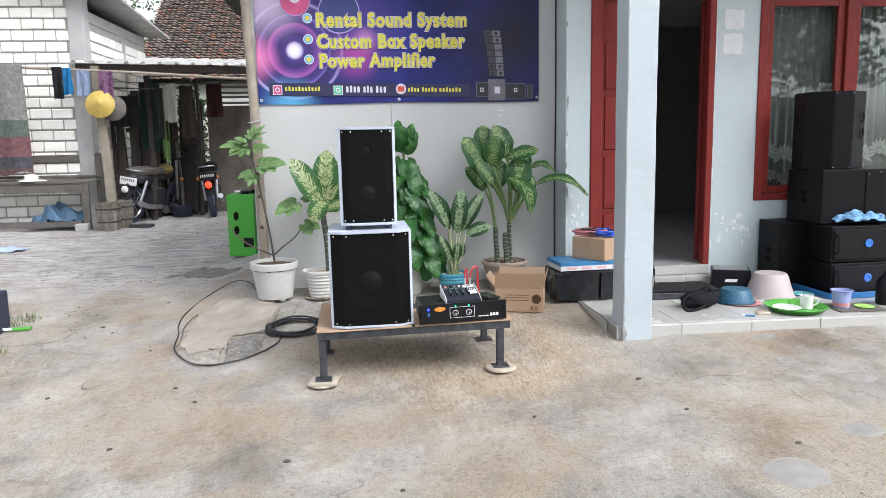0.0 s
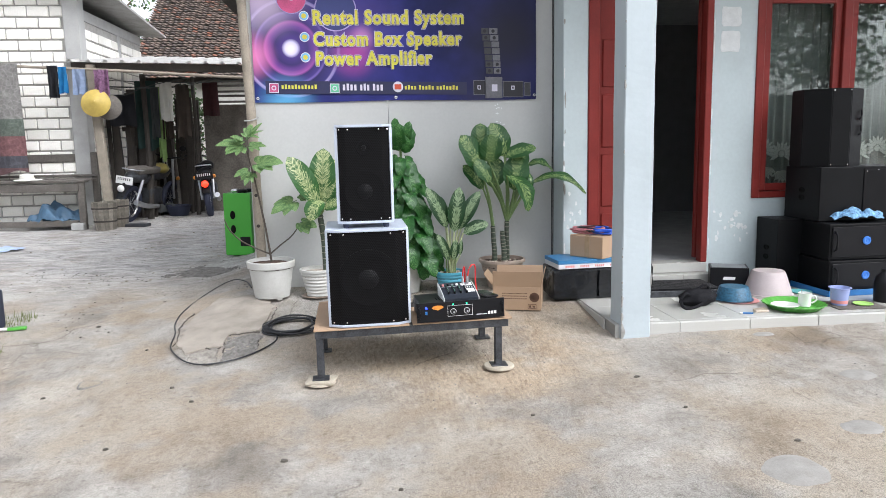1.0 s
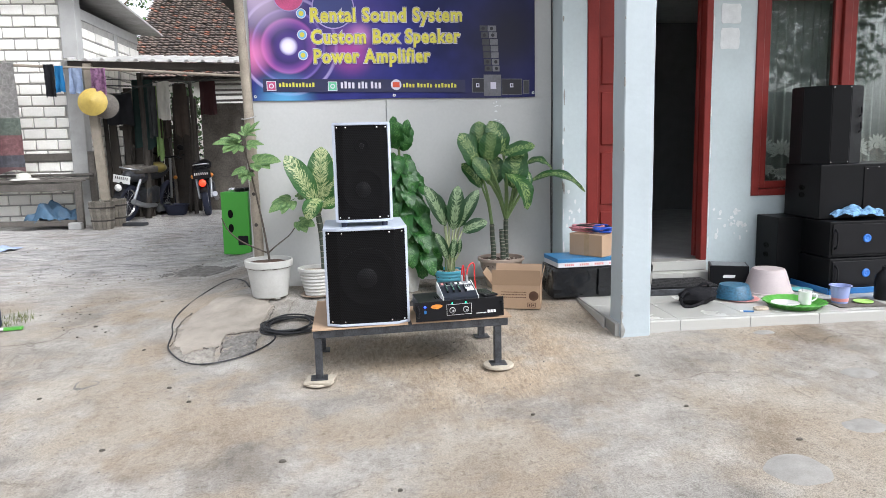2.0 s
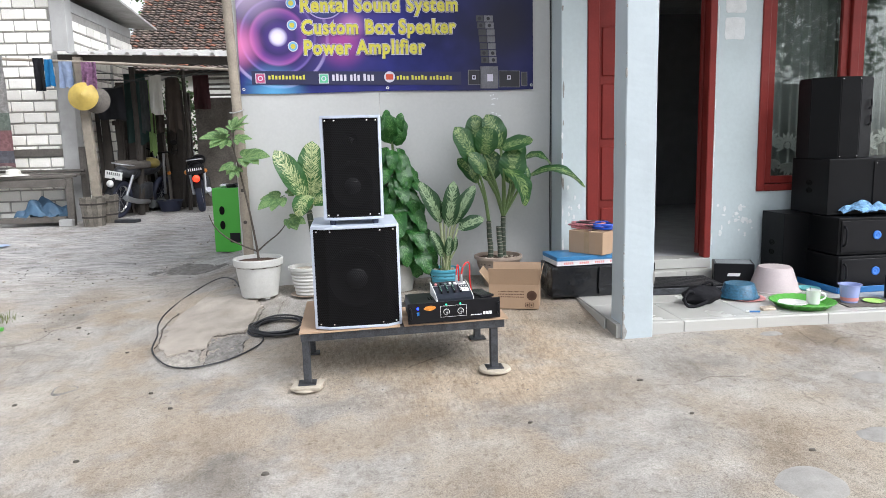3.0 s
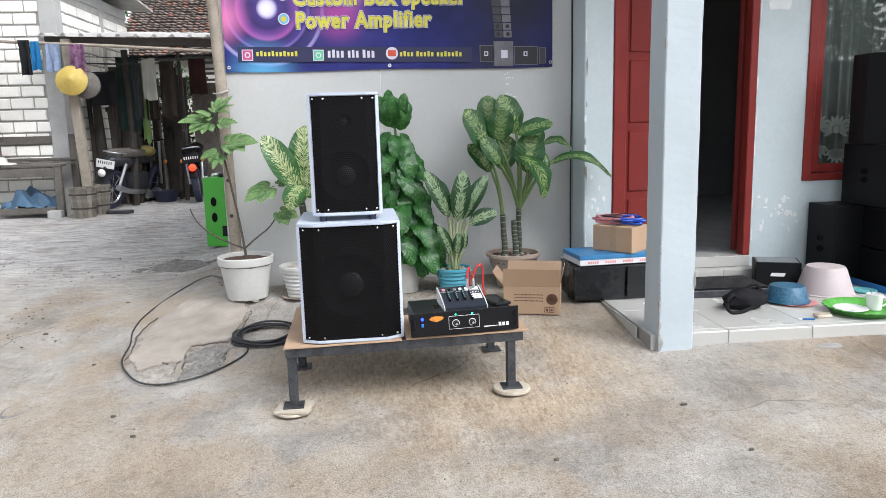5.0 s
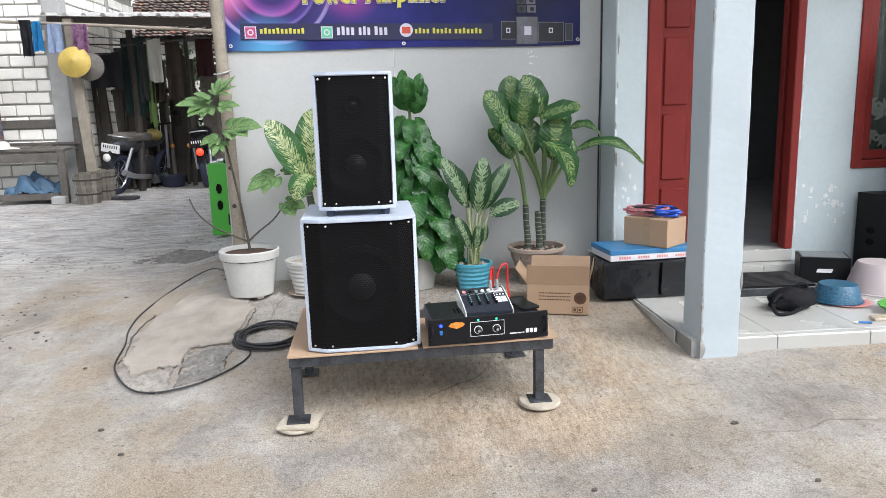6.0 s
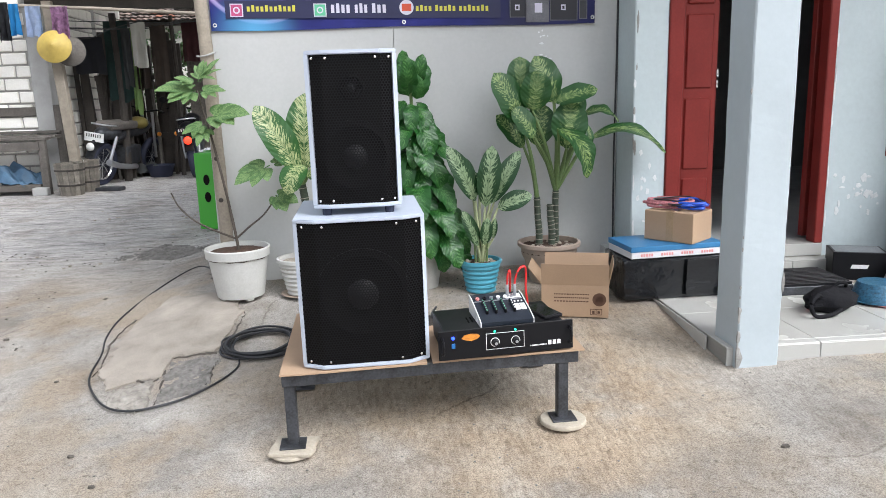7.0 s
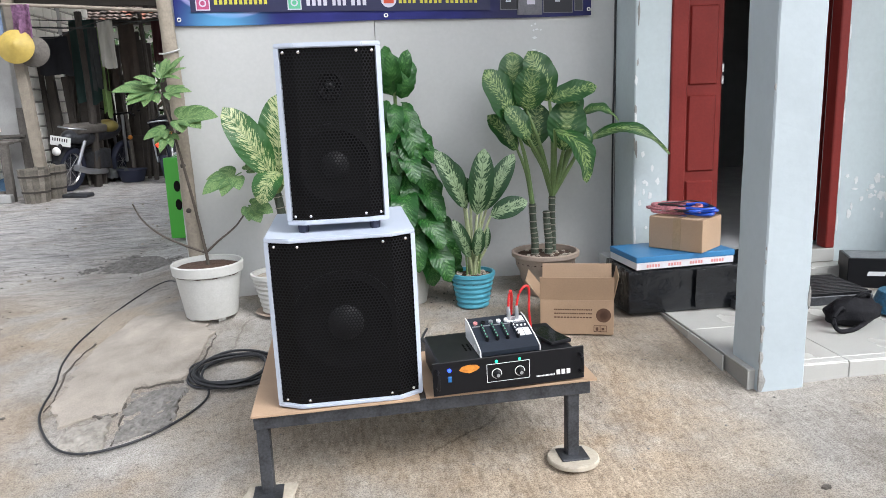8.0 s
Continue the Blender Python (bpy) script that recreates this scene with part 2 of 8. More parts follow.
# concrete yard: tan and grey clouds, broom strokes, dark damp patches
def yard_material():
    m = bpy.data.materials.new("yard_concrete")
    m.use_nodes = True
    t, p = nodes_of(m)
    co = t.nodes.new("ShaderNodeTexCoord").outputs["Object"]

    def noise_at(scale, detail=5, rough=0.55, stretch=None, turn=0.0):
        n = t.nodes.new("ShaderNodeTexNoise")
        n.inputs["Scale"].default_value, n.inputs["Detail"].default_value, n.inputs["Roughness"].default_value = scale, detail, rough
        if stretch:
            mp = t.nodes.new("ShaderNodeMapping")
            mp.inputs["Scale"].default_value = stretch
            mp.inputs["Rotation"].default_value = (0, 0, turn)
            t.links.new(co, mp.inputs[0])
            t.links.new(mp.outputs[0], n.inputs["Vector"])
        else:
            t.links.new(co, n.inputs["Vector"])
        return n.outputs[0]

    def ramp(v, stops):
        r = t.nodes.new("ShaderNodeValToRGB")
        while len(r.color_ramp.elements) < len(stops):
            r.color_ramp.elements.new(0.5)
        for e, (pos, c) in zip(r.color_ramp.elements, stops):
            e.position, e.color = pos, (*c, 1)
        t.links.new(v, r.inputs[0])
        return r.outputs[0]

    def mix(f, a, b, mode="MIX"):
        x = t.nodes.new("ShaderNodeMixRGB")
        x.blend_type = mode
        if isinstance(f, float):
            x.inputs[0].default_value = f
        else:
            t.links.new(f, x.inputs[0])
        t.links.new(a, x.inputs[1])
        t.links.new(b, x.inputs[2])
        return x.outputs[0]

    base = ramp(noise_at(0.9, 7, 0.62), [(0.28, (0.19, 0.16, 0.13)), (0.42, (0.285, 0.238, 0.186)), (0.53, (0.305, 0.268, 0.222)), (0.70, (0.375, 0.348, 0.31))])
    grey = ramp(noise_at(2.3, 8, 0.68), [(0.34, (0.185, 0.175, 0.162)), (0.50, (0.278, 0.264, 0.244)), (0.64, (0.38, 0.36, 0.335))])
    col = mix(ramp(noise_at(1.3, 6, 0.6), [(0.46, (0, 0, 0)), (0.56, (0.85, 0.85, 0.85))]), base, grey)
    # old asphalt-grey yard further back
    sep = t.nodes.new("ShaderNodeSeparateXYZ")
    t.links.new(co, sep.inputs[0])
    far = t.nodes.new("ShaderNodeMath")
    far.operation = "MULTIPLY_ADD"
    far.inputs[1].default_value = 2.2
    t.links.new(noise_at(0.8, 6, 0.6), far.inputs[0])
    t.links.new(sep.outputs[1], far.inputs[2])
    mr = t.nodes.new("ShaderNodeMapRange")
    mr.inputs["From Min"].default_value, mr.inputs["From Max"].default_value = 6.6, 8.6
    t.links.new(far.outputs[0], mr.inputs["Value"])
    old = ramp(noise_at(5.0, 10, 0.80, (0.55, 2.0, 1)), [(0.3, (0.125, 0.122, 0.12)), (0.45, (0.295, 0.288, 0.28)), (0.66, (0.47, 0.455, 0.43))])
    flakes = noise_at(11.0, 6, 0.7, (0.45, 2.6, 1.0), 0.12)
    old = mix(1.0, old, ramp(flakes, [(0.34, (0.34, 0.33, 0.32)), (0.42, (1, 1, 1)), (0.60, (1.3, 1.3, 1.3))]), "MULTIPLY")
    col = mix(mr.outputs[0], col, old)
    broom = noise_at(60, 4, 0.65, (1.0, 0.22, 1.0), -0.7)
    brushed = mix(1.0, col, ramp(broom, [(0.34, (0.76, 0.71, 0.66)), (0.58, (1.22, 1.19, 1.15))]), "MULTIPLY")
    col = mix(ramp(noise_at(0.8, 4, 0.55), [(0.46, (0.0, 0.0, 0.0)), (0.66, (0.35, 0.35, 0.35))]), col, brushed)
    # broom strokes near the stand, lightened in colour to offset its shadow
    dist = t.nodes.new("ShaderNodeVectorMath")
    dist.operation = "DISTANCE"
    dist.inputs[1].default_value = (0.55, 4.3, 0.1)
    t.links.new(co, dist.inputs[0])
    away = t.nodes.new("ShaderNodeMath")
    away.operation = "MULTIPLY_ADD"
    away.inputs[1].default_value, away.inputs[2].default_value = 1.4, -0.7
    t.links.new(noise_at(2.0, 5, 0.6), away.inputs[0])
    dsum = t.nodes.new("ShaderNodeMath")
    dsum.operation = "ADD"
    t.links.new(dist.outputs["Value"], dsum.inputs[0])
    t.links.new(away.outputs[0], dsum.inputs[1])
    brushed_lift = t.nodes.new("ShaderNodeMapRange")
    brushed_lift.inputs["From Min"].default_value, brushed_lift.inputs["From Max"].default_value = 1.15, 0.45
    brushed_lift.inputs["To Max"].default_value = 0.7
    t.links.new(dsum.outputs[0], brushed_lift.inputs["Value"])
    col = mix(brushed_lift.outputs[0], col, mix(1.0, brushed, ramp(noise_at(3.0, 6, 0.65), [(0.3, (1.18, 1.12, 1.04)), (0.7, (1.34, 1.30, 1.24))]), "MULTIPLY"))
    grain = noise_at(190, 4, 0.7)
    col = mix(0.9, col, ramp(grain, [(0.34, (0.48, 0.46, 0.44)), (0.5, (1, 1, 1)), (0.64, (1.38, 1.38, 1.38))]), "MULTIPLY")
    speck = noise_at(38, 4, 0.6)
    col = mix(0.45, col, ramp(speck, [(0.30, (0.42, 0.40, 0.37)), (0.45, (1, 1, 1)), (0.66, (1.15, 1.15, 1.15))]), "MULTIPLY")
    streak = noise_at(1.7, 8, 0.66, (1.2, 0.7, 1.0), -0.5)
    col = mix(0.5, col, ramp(streak, [(0.36, (0.62, 0.55, 0.47)), (0.5, (1, 1, 1))]), "MULTIPLY")
    # hairline cracks, only in places
    wob = t.nodes.new("ShaderNodeMixRGB")
    wob.blend_type = "ADD"
    wob.inputs[0].default_value = 0.35
    wn_ = t.nodes.new("ShaderNodeTexNoise")
    wn_.inputs["Scale"].default_value, wn_.inputs["Detail"].default_value = 3.0, 6
    t.links.new(co, wn_.inputs["Vector"])
    t.links.new(co, wob.inputs[1])
    t.links.new(wn_.outputs["Color"], wob.inputs[2])
    vor = t.nodes.new("ShaderNodeTexVoronoi")
    vor.feature = "DISTANCE_TO_EDGE"
    vor.inputs["Scale"].default_value = 0.75
    t.links.new(wob.outputs[0], vor.inputs["Vector"])
    crack = ramp(vor.outputs["Distance"], [(0.0, (0.35, 0.32, 0.29)), (0.007, (1, 1, 1))])
    where = ramp(noise_at(0.7, 3, 0.5), [(0.5, (0, 0, 0)), (0.62, (0.8, 0.8, 0.8))])
    col = mix(where, col, mix(1.0, col, crack, "MULTIPLY"))
    damp = ramp(noise_at(0.7, 9, 0.74, (1.0, 0.8, 1.0), 0.4), [(0.34, (0.70, 0.67, 0.63)), (0.47, (1, 1, 1))])
    col = mix(0.8, col, damp, "MULTIPLY")
    pits = ramp(noise_at(17, 7, 0.78), [(0.31, (0.34, 0.32, 0.30)), (0.375, (1, 1, 1))])
    col = mix(0.65, col, pits, "MULTIPLY")
    t.links.new(col, p.inputs["Base Color"])
    p.inputs["Roughness"].default_value = 0.88
    p.inputs["Specular IOR Level"].default_value = 0.3
    h = mix(0.6, broom, noise_at(26, 8, 0.72))
    b = t.nodes.new("ShaderNodeBump")
    b.inputs["Strength"].default_value, b.inputs["Distance"].default_value = 0.8, 0.014
    t.links.new(h, b.inputs["Height"])
    t.links.new(b.outputs[0], p.inputs["Normal"])
    return m


M["yard"] = yard_material()


def sstep(a, b, v):
    k = min(1.0, max(0.0, (v - a) / (b - a)))
    return k * k * (3 - 2 * k)


def G(x, y):
    """Height of the yard."""
    near = sstep(-1.5, -0.75, x)
    xs = 0.035 * max(-1.9, min(1.9, x)) * (1 - 0.7 * near * sstep(4.3, 5.4, y))
    z = 0.026 + xs + 0.06 * (min(max(y, 1.7), 5.55) - 3.52)
    z += 0.07 * near * max(0.0, min(y, 5.55) - 4.4)
    return z + 0.02 * max(0.0, min(y, 40) - 5.55) + 0.02 * min(0.0, max(y, -20) - 1.7)


# ---- ground ----
def ground():
    xs = [-400, -150, -60, -25, -14] + [round(-9 + 0.09 * i, 3) for i in range(165)] + [7, 10, 16, 30, 60, 150, 400]
    ys = [-400, -150, -60, -25, -12, -6, -3, -1] + [round(0.09 * i, 3) for i in range(150)] + [14, 15, 17, 20, 30, 60, 150, 400]
    bm = B()
    rows = []
    for y in ys:
        row = []
        for x in xs:
            z = G(x, y)
            if abs(x) < 10 and -2 < y < 15:
                z += 0.010 * noise.noise((x * 0.9, y * 0.9, 3.1)) + 0.004 * noise.noise((x * 4, y * 4, 7.7))
                if x < -1.0 or y > 6:
                    z += 0.016 * noise.noise((x * 2.1, y * 2.1, 1.7)) + 0.008 * noise.noise((x * 6, y * 6, 2.7))
            row.append(bm.verts.new((x, y, z)))
        rows.append(row)
    for a, b in zip(rows, rows[1:]):
        for i in range(len(xs) - 1):
            bm.faces.new((a[i], a[i + 1], b[i + 1], b[i]))
    solo("ground", bm, M["yard"], "worn tan and grey concrete yard with stains", "ground", "structure", smooth=True)


ground()

# ---- house shell ----
YG, YW = 5.69, 5.41
wall_h = 2.75
PORCH = 3.30

bm = B()
bx(bm, -0.85, 0.198, YG, YG + 0.1, 0.02, 2.62)
w = solo("wall_grey", bm, M["wall_grey"], "smooth light grey painted wall panels with a thin joint", "wall", "structure")
bm = B()
bx(bm, 0.202, 1.485, YG + 0.001, YG + 0.1, 0.02, 2.62)
part("panel", bm, M["wall_grey"], w)
bm = B()
bx(bm, -0.85, -0.75, YG + 0.1, 7.6, 0.02, 2.62)
solo("wall_side", bm, M["wall_grey"], "light grey painted side wall of the house", "wall", "structure")

# front wall with door and window openings
DX0, DX1, DZ = 1.675, 2.63, 2.45
WX0, WX1, WZ0, WZ1 = 2.975, 4.42, 0.84, 2.42
bm = B()
bx(bm, 1.485, DX0, YW, YW + 0.28, 0.02, PORCH, 0.006)
bx(bm, DX1, WX0, YW, YW + 0.15, 0.02, PORCH)
bx(bm, WX0, WX1, YW, YW + 0.15, 0.02, WZ0)
bx(bm, WX0, WX1, YW, YW + 0.15, WZ1, PORCH)
bx(bm, WX1, 5.2, YW, YW + 0.15, 0.02, PORCH)
bx(bm, DX0, DX1, YW, YW + 0.15, DZ, PORCH)
solo("wall_front", bm, M["wall_blue"], "pale blue-grey painted house wall with scuffs", "wall", "structure")

# terrace slab under the tiles
TZ = 0.198
TX0, TX1, TY0 = 1.478, 5.2, 4.215
bm = B()
bx(bm, TX0 + 0.008, TX1, TY0 + 0.008, YW, -0.1, TZ - 0.008)
bx(bm, 1.5, DX1 + 0.09, 5.308, YW, TZ - 0.02, 0.27)
bx(bm, DX0, DX1, 5.40, YW + 0.15, 0.1, 0.344)
terrace = solo("terrace_floor", bm, M["grout"], "raised house terrace covered with cream tiles", "terrace", "structure")

# room behind
bm = B()
bx(bm, 1.4, 5.3, YW + 0.15, 9.4, 0.1, 0.343)
solo("floor_room", bm, M["tile_in"], "pale tiled floor of the dim room", "floor", "structure")
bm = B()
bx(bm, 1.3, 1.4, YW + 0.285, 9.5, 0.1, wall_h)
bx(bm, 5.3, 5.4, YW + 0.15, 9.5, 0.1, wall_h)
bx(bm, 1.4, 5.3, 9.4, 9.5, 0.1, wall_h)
solo("wall_room", bm, M["room"], "grey walls inside the house", "wall", "structure")
bm = B()
bx(bm, 1.3, 5.4, YW + 0.0, 9.5, wall_h, wall_h + 0.08)
solo("ceiling", bm, M["ceil"], "plain white board ceiling of the room", "ceiling", "structure")

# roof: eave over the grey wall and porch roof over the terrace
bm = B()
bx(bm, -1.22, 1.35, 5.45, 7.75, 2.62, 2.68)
# porch ceiling is unseen; raised and white to bounce light onto the wall
soffit_mesh = B()
bx(soffit_mesh, 1.40, 5.6, 3.95, YW, PORCH + 0.004, PORCH + 0.07)
solo("porch_ceiling", soffit_mesh, M["ceil"], "out-of-view white porch ceiling that bounces light onto the wall", "ceiling", "structure")
solo("eave_soffit", bm, M["dark_wood"], "dark board soffit under the eaves", "soffit", "structure")


def tile_field(bm, p0, ux, uy, nx, ny, w, l, wavy, lift):
    """Overlapping curved roof tiles on the plane p0 + i*ux + j*uy."""
    nrm = ux.cross(uy).normalized()
    for j in range(ny):
        for i in range(nx):
            o = p0 + ux * (i * w) + uy * (j * l * 0.86)
            jit = nrm * random.uniform(0, lift) + ux * random.uniform(-0.012, 0.012) + uy * random.uniform(-0.02, 0.02)
            a, b = [], []
            for k in range(5):
                s = k / 4
                hgt = wavy * math.sin(s * math.pi * 2 + 0.6)
                a.append(bm.verts.new(o + jit + ux * (s * w * 1.04) + nrm * (hgt + 0.045)))
                b.append(bm.verts.new(o + jit + ux * (s * w * 1.04) + uy * l + nrm * (hgt * 0.9)))
            c = [bm.verts.new(v.co - nrm * 0.016) for v in a]
            for k in range(4):
                bm.faces.new((a[k], a[k + 1], b[k + 1], b[k]))
                bm.faces.new((c[k], c[k + 1], a[k + 1], a[k]))


def roof_tile_material():
    m = mat("aged_clay_roof_tile", (0.125, 0.105, 0.095), 0.9, var=0.4, scale=5, bump=0.4, fine=40)
    t, p = nodes_of(m)
    g = t.nodes.new("ShaderNodeNewGeometry")
    r = t.nodes.new("ShaderNodeValToRGB")
    for e, (pos, c) in zip([r.color_ramp.elements[0], r.color_ramp.elements[1], r.color_ramp.elements.new(0.9), r.color_ramp.elements.new(0.955)],
                           [(0.0, (0.75, 0.78, 0.8)), (0.6, (1.35, 1.2, 1.1)), (0.86, (1.9, 1.7, 1.6)), (0.93, (2.6, 1.25, 0.9))]):
        e.position, e.color = pos, (*c, 1)
    t.links.new(g.outputs["Random Per Island"], r.inputs[0])
    x = t.nodes.new("ShaderNodeMixRGB")
    x.blend_type = "MULTIPLY"
    x.inputs[0].default_value = 1.0
    old = p.inputs["Base Color"].links[0].from_socket
    t.links.new(old, x.inputs[1])
    t.links.new(r.outputs[0], x.inputs[2])
    t.links.new(x.outputs[0], p.inputs["Base Color"])
    return m


M["roof"] = roof_tile_material()

house_roof = thing("house_roof", "clay tiled roof of the house", "roof", kind="structure")
bm = B()
for (x0, x1, y0, z0, y1, z1) in ((-1.24, 1.38, 5.42, 2.86, 7.9, 4.2), (1.40, 5.7, 3.80, 3.40, 7.9, 4.75), (-1.24, 1.38, 10.4, 2.70, 7.9, 4.2), (1.40, 5.7, 10.4, 2.95, 7.9, 4.75)):
    q = [bm.verts.new(p) for p in ((x0, y0, z0), (x1, y0, z0), (x1, y1, z1), (x0, y1, z1))]
    q2 = [bm.verts.new(v.co + Vector((0, 0, 0.06))) for v in q]
    bm.faces.new(q), bm.faces.new(q2)
    for i in range(4):
        bm.faces.new((q[i], q[(i + 1) % 4], q2[(i + 1) % 4], q2[i]))
part("roof_deck", bm, M["roof"], house_roof)

# pillar
pillar = thing("pillar", "white-blue painted square porch pillar with chipped edges", "pillar", kind="structure")
bm = B()
bx(bm, 1.512, 1.692, 4.185, 4.385, 0.05, PORCH, 0.006)
bmesh.ops.subdivide_edges(bm, edges=[e for e in bm.edges if abs(e.verts[0].co.z - e.verts[1].co.z) > 1], cuts=60)
for v in bm.verts:
    v.co.x += 0.004 * noise.noise((v.co.z * 5, v.co.y * 9, v.co.x * 9))
    v.co.y += 0.004 * noise.noise((v.co.z * 6, v.co.x * 9, 4.0))
part("shaft", bm, M["white_paint"], pillar)
chip_list = [(1.514, 4.187, 0.16, 0.022, 0.05), (1.512, 4.186, 0.25, 0.012, 0.03), (1.513, 4.187, 0.36, 0.010, 0.02), (1.69, 4.19, 0.47, 0.030, 0.045), (1.512, 4.25, 0.14, 0.03, 0.03), (1.513, 4.187, 1.62, 0.008, 0.03)]
for cx, cy, cz, rr, rh in chip_list:
    bm = B()
    bmesh.ops.create_icosphere(bm, subdivisions=2, radius=1)
    for v in bm.verts:
        k = 1 + 0.35 * noise.noise((v.co * 2 + Vector((cx, cy, cz)) * 9))
        v.co = Vector((max(1.5085, cx + v.co.x * (rr if cx < 1.6 else 0.006) * k), max(4.1815, cy + v.co.y * (0.006 if cx < 1.6 else rr) * k), cz + v.co.z * rh * k))
    part("chip", bm, M["plaster"], pillar, "bare plaster where the paint has chipped")

rnd = random.Random(31)
for i in range(16):
    z = 0.12 + 0.55 * rnd.random() ** 1.6 if i < 11 else rnd.uniform(0.7, 2.3)
    bm = B()
    bmesh.ops.create_icosphere(bm, subdivisions=2, radius=1)
    ra, rh = rnd.uniform(0.002, 0.007), rnd.uniform(0.006, 0.022)
    ex = 1.513
    for v in bm.verts:
        k = 1 + 0.6 * noise.noise(v.co * 2.5 + Vector((i, 0, 0)))
        v.co = Vector((max(1.5085, ex + v.co.x * ra * k), 4.1865 + v.co.y * 0.0025, z + v.co.z * rh * k))
    part("chip", bm, M["plaster"], pillar)


def wall_scuff(parent, cx, cz, rx, rz, y, material, seed, square=False):
    """A thin patch of bare filler on a wall, with an uneven outline."""
    bm = B()
    ring, back = [], []
    for i in range(22):
        a = 2 * math.pi * i / 22
        k = 1 + 0.5 * noise.noise((math.cos(a) * 1.5, math.sin(a) * 1.5, seed))
        ca, sa = math.cos(a), math.sin(a)
        if square:
            q_ = max(abs(ca), abs(sa))
            ca, sa, k = ca / q_, sa / q_, 1 + 0.08 * noise.noise((ca * 2, sa * 2, seed))
        ring.append(bm.verts.new((cx + rx * k * ca, y - 0.0016 - 0.00007 * (seed % 40), cz + rz * k * sa)))
        back.append(bm.verts.new((cx + rx * 1.04 * k * ca, y + 0.001, cz + rz * 1.04 * k * sa)))
    bm.faces.new(ring)
    for i in range(22):
        bm.faces.new((ring[i], ring[(i + 1) % 22], back[(i + 1) % 22], back[i]))
    part("paint_patch", bm, material, parent)


M["filler"] = mat("white_wall_filler", (0.66, 0.68, 0.68), 0.9, var=0.12, scale=20, bump=0.1)
front_wall = bpy.data.objects["wall_front"]
for i in range(22):
    wall_scuff(front_wall, rnd.uniform(2.68, 2.96), rnd.gauss(0.64, 0.06), rnd.uniform(0.004, 0.020), rnd.uniform(0.004, 0.022), YW, M["filler"], i * 1.3)
for i in range(9):
    wall_scuff(front_wall, rnd.uniform(1.50, 1.66), rnd.gauss(0.75, 0.15), rnd.uniform(0.004, 0.016), rnd.uniform(0.004, 0.02), YW, M["filler"], i * 2.3 + 40)
for i in range(12):
    wall_scuff(front_wall, 1.489 + rnd.uniform(0, 0.012), rnd.uniform(0.4, 2.2), rnd.uniform(0.003, 0.007), rnd.uniform(0.015, 0.06), YW, M["plaster"] if i % 2 else M["filler"], i * 3.1 + 80)
for i in range(12):
    wall_scuff(front_wall, 2.636 + rnd.uniform(0, 0.006), rnd.uniform(0.42, 2.3), rnd.uniform(0.003, 0.006), rnd.uniform(0.02, 0.08), YW, M["filler"], i * 3.7 + 120)
wall_scuff(front_wall, 2.765, 2.02, 0.075, 0.075, YW, M["filler"], 3.3, True)
wall_scuff(front_wall, 2.77, 2.20, 0.075, 0.070, YW, M["filler"], 7.3, True)
grey_wall = bpy.data.objects["wall_grey"]
for i in range(14):
    wall_scuff(grey_wall, 1.06 + rnd.gauss(0, 0.02), rnd.uniform(1.38, 1.62), rnd.uniform(0.003, 0.012), rnd.uniform(0.002, 0.006), YG, M["filler"], i * 1.9 + 10)

# door: frame, narrow fixed leaf, dark opening
door = thing("door_1", "dark red panelled double door, one leaf closed, one open", "door", kind="structure")
for x0, x1 in ((DX0, 1.76), (2.578, DX1)):
    bm = B()
    bx(bm, x0, x1, YW - 0.012, YW + (0.14 if x0 < 2 else 0.075), 0.352, DZ, 0.006)
    part("jamb", bm, M["red_wood"], door)
bm = B()
bx(bm, 1.76, 2.578, YW - 0.012, YW + 0.14, DZ - 0.08, DZ, 0.006)
part("door_head", bm, M["red_wood"], door)
bm = B()
bx(bm, 1.762, 1.985, YW + 0.07, YW + 0.11, 0.36, DZ - 0.085, 0.004)
for z0, z1 in ((0.42, 0.75), (0.80, 1.20), (1.25, 1.65), (1.70, 2.05)):
    bx(bm, 1.80, 1.955, YW + 0.06, YW + 0.075, z0, z1, 0.008)
leaf_ob = part("door_leaf", bm, M["red_wood"], door)
bm = B()
for z in (1.25, 1.31):
    bx(bm, 1.98, 1.992, YW + 0.062, YW + 0.10, z, z + 0.045, 0.003)
part("latch", bm, M["chrome"], leaf_ob, "small steel latch")
bm = B()
mo = pose(2.60, YW + 0.20, 0, 0, 0, 9)
bx(bm, 0.0, 0.56, -0.04, 0.0, 0.36, DZ - 0.085, 0.004, m=mo)
part("door_leaf", bm, M["red_wood"], door, "open leaf swung into the room")

# window
win = thing("window_1", "dark red framed window with net curtain behind glass", "window", kind="structure")
for x0, x1, z0, z1, yo in ((WX0, 3.035, WZ0, WZ1, 0.015), (3.665, 3.73, WZ0, WZ1, 0.015), (WX1 - 0.06, WX1, WZ0, WZ1, 0.015), (3.035, 3.665, WZ0, WZ0 + 0.05, 0.013), (3.73, WX1 - 0.06, WZ0, WZ0 + 0.05, 0.013), (3.035, 3.665, WZ1 - 0.06, WZ1, 0.013), (3.73, WX1 - 0.06, WZ1 - 0.06, WZ1, 0.013)):
    bm = B()
    bx(bm, x0, x1, YW - yo, YW + 0.12, z0, z1, 0.004)
    part("window_frame", bm, M["red_wood"], win)


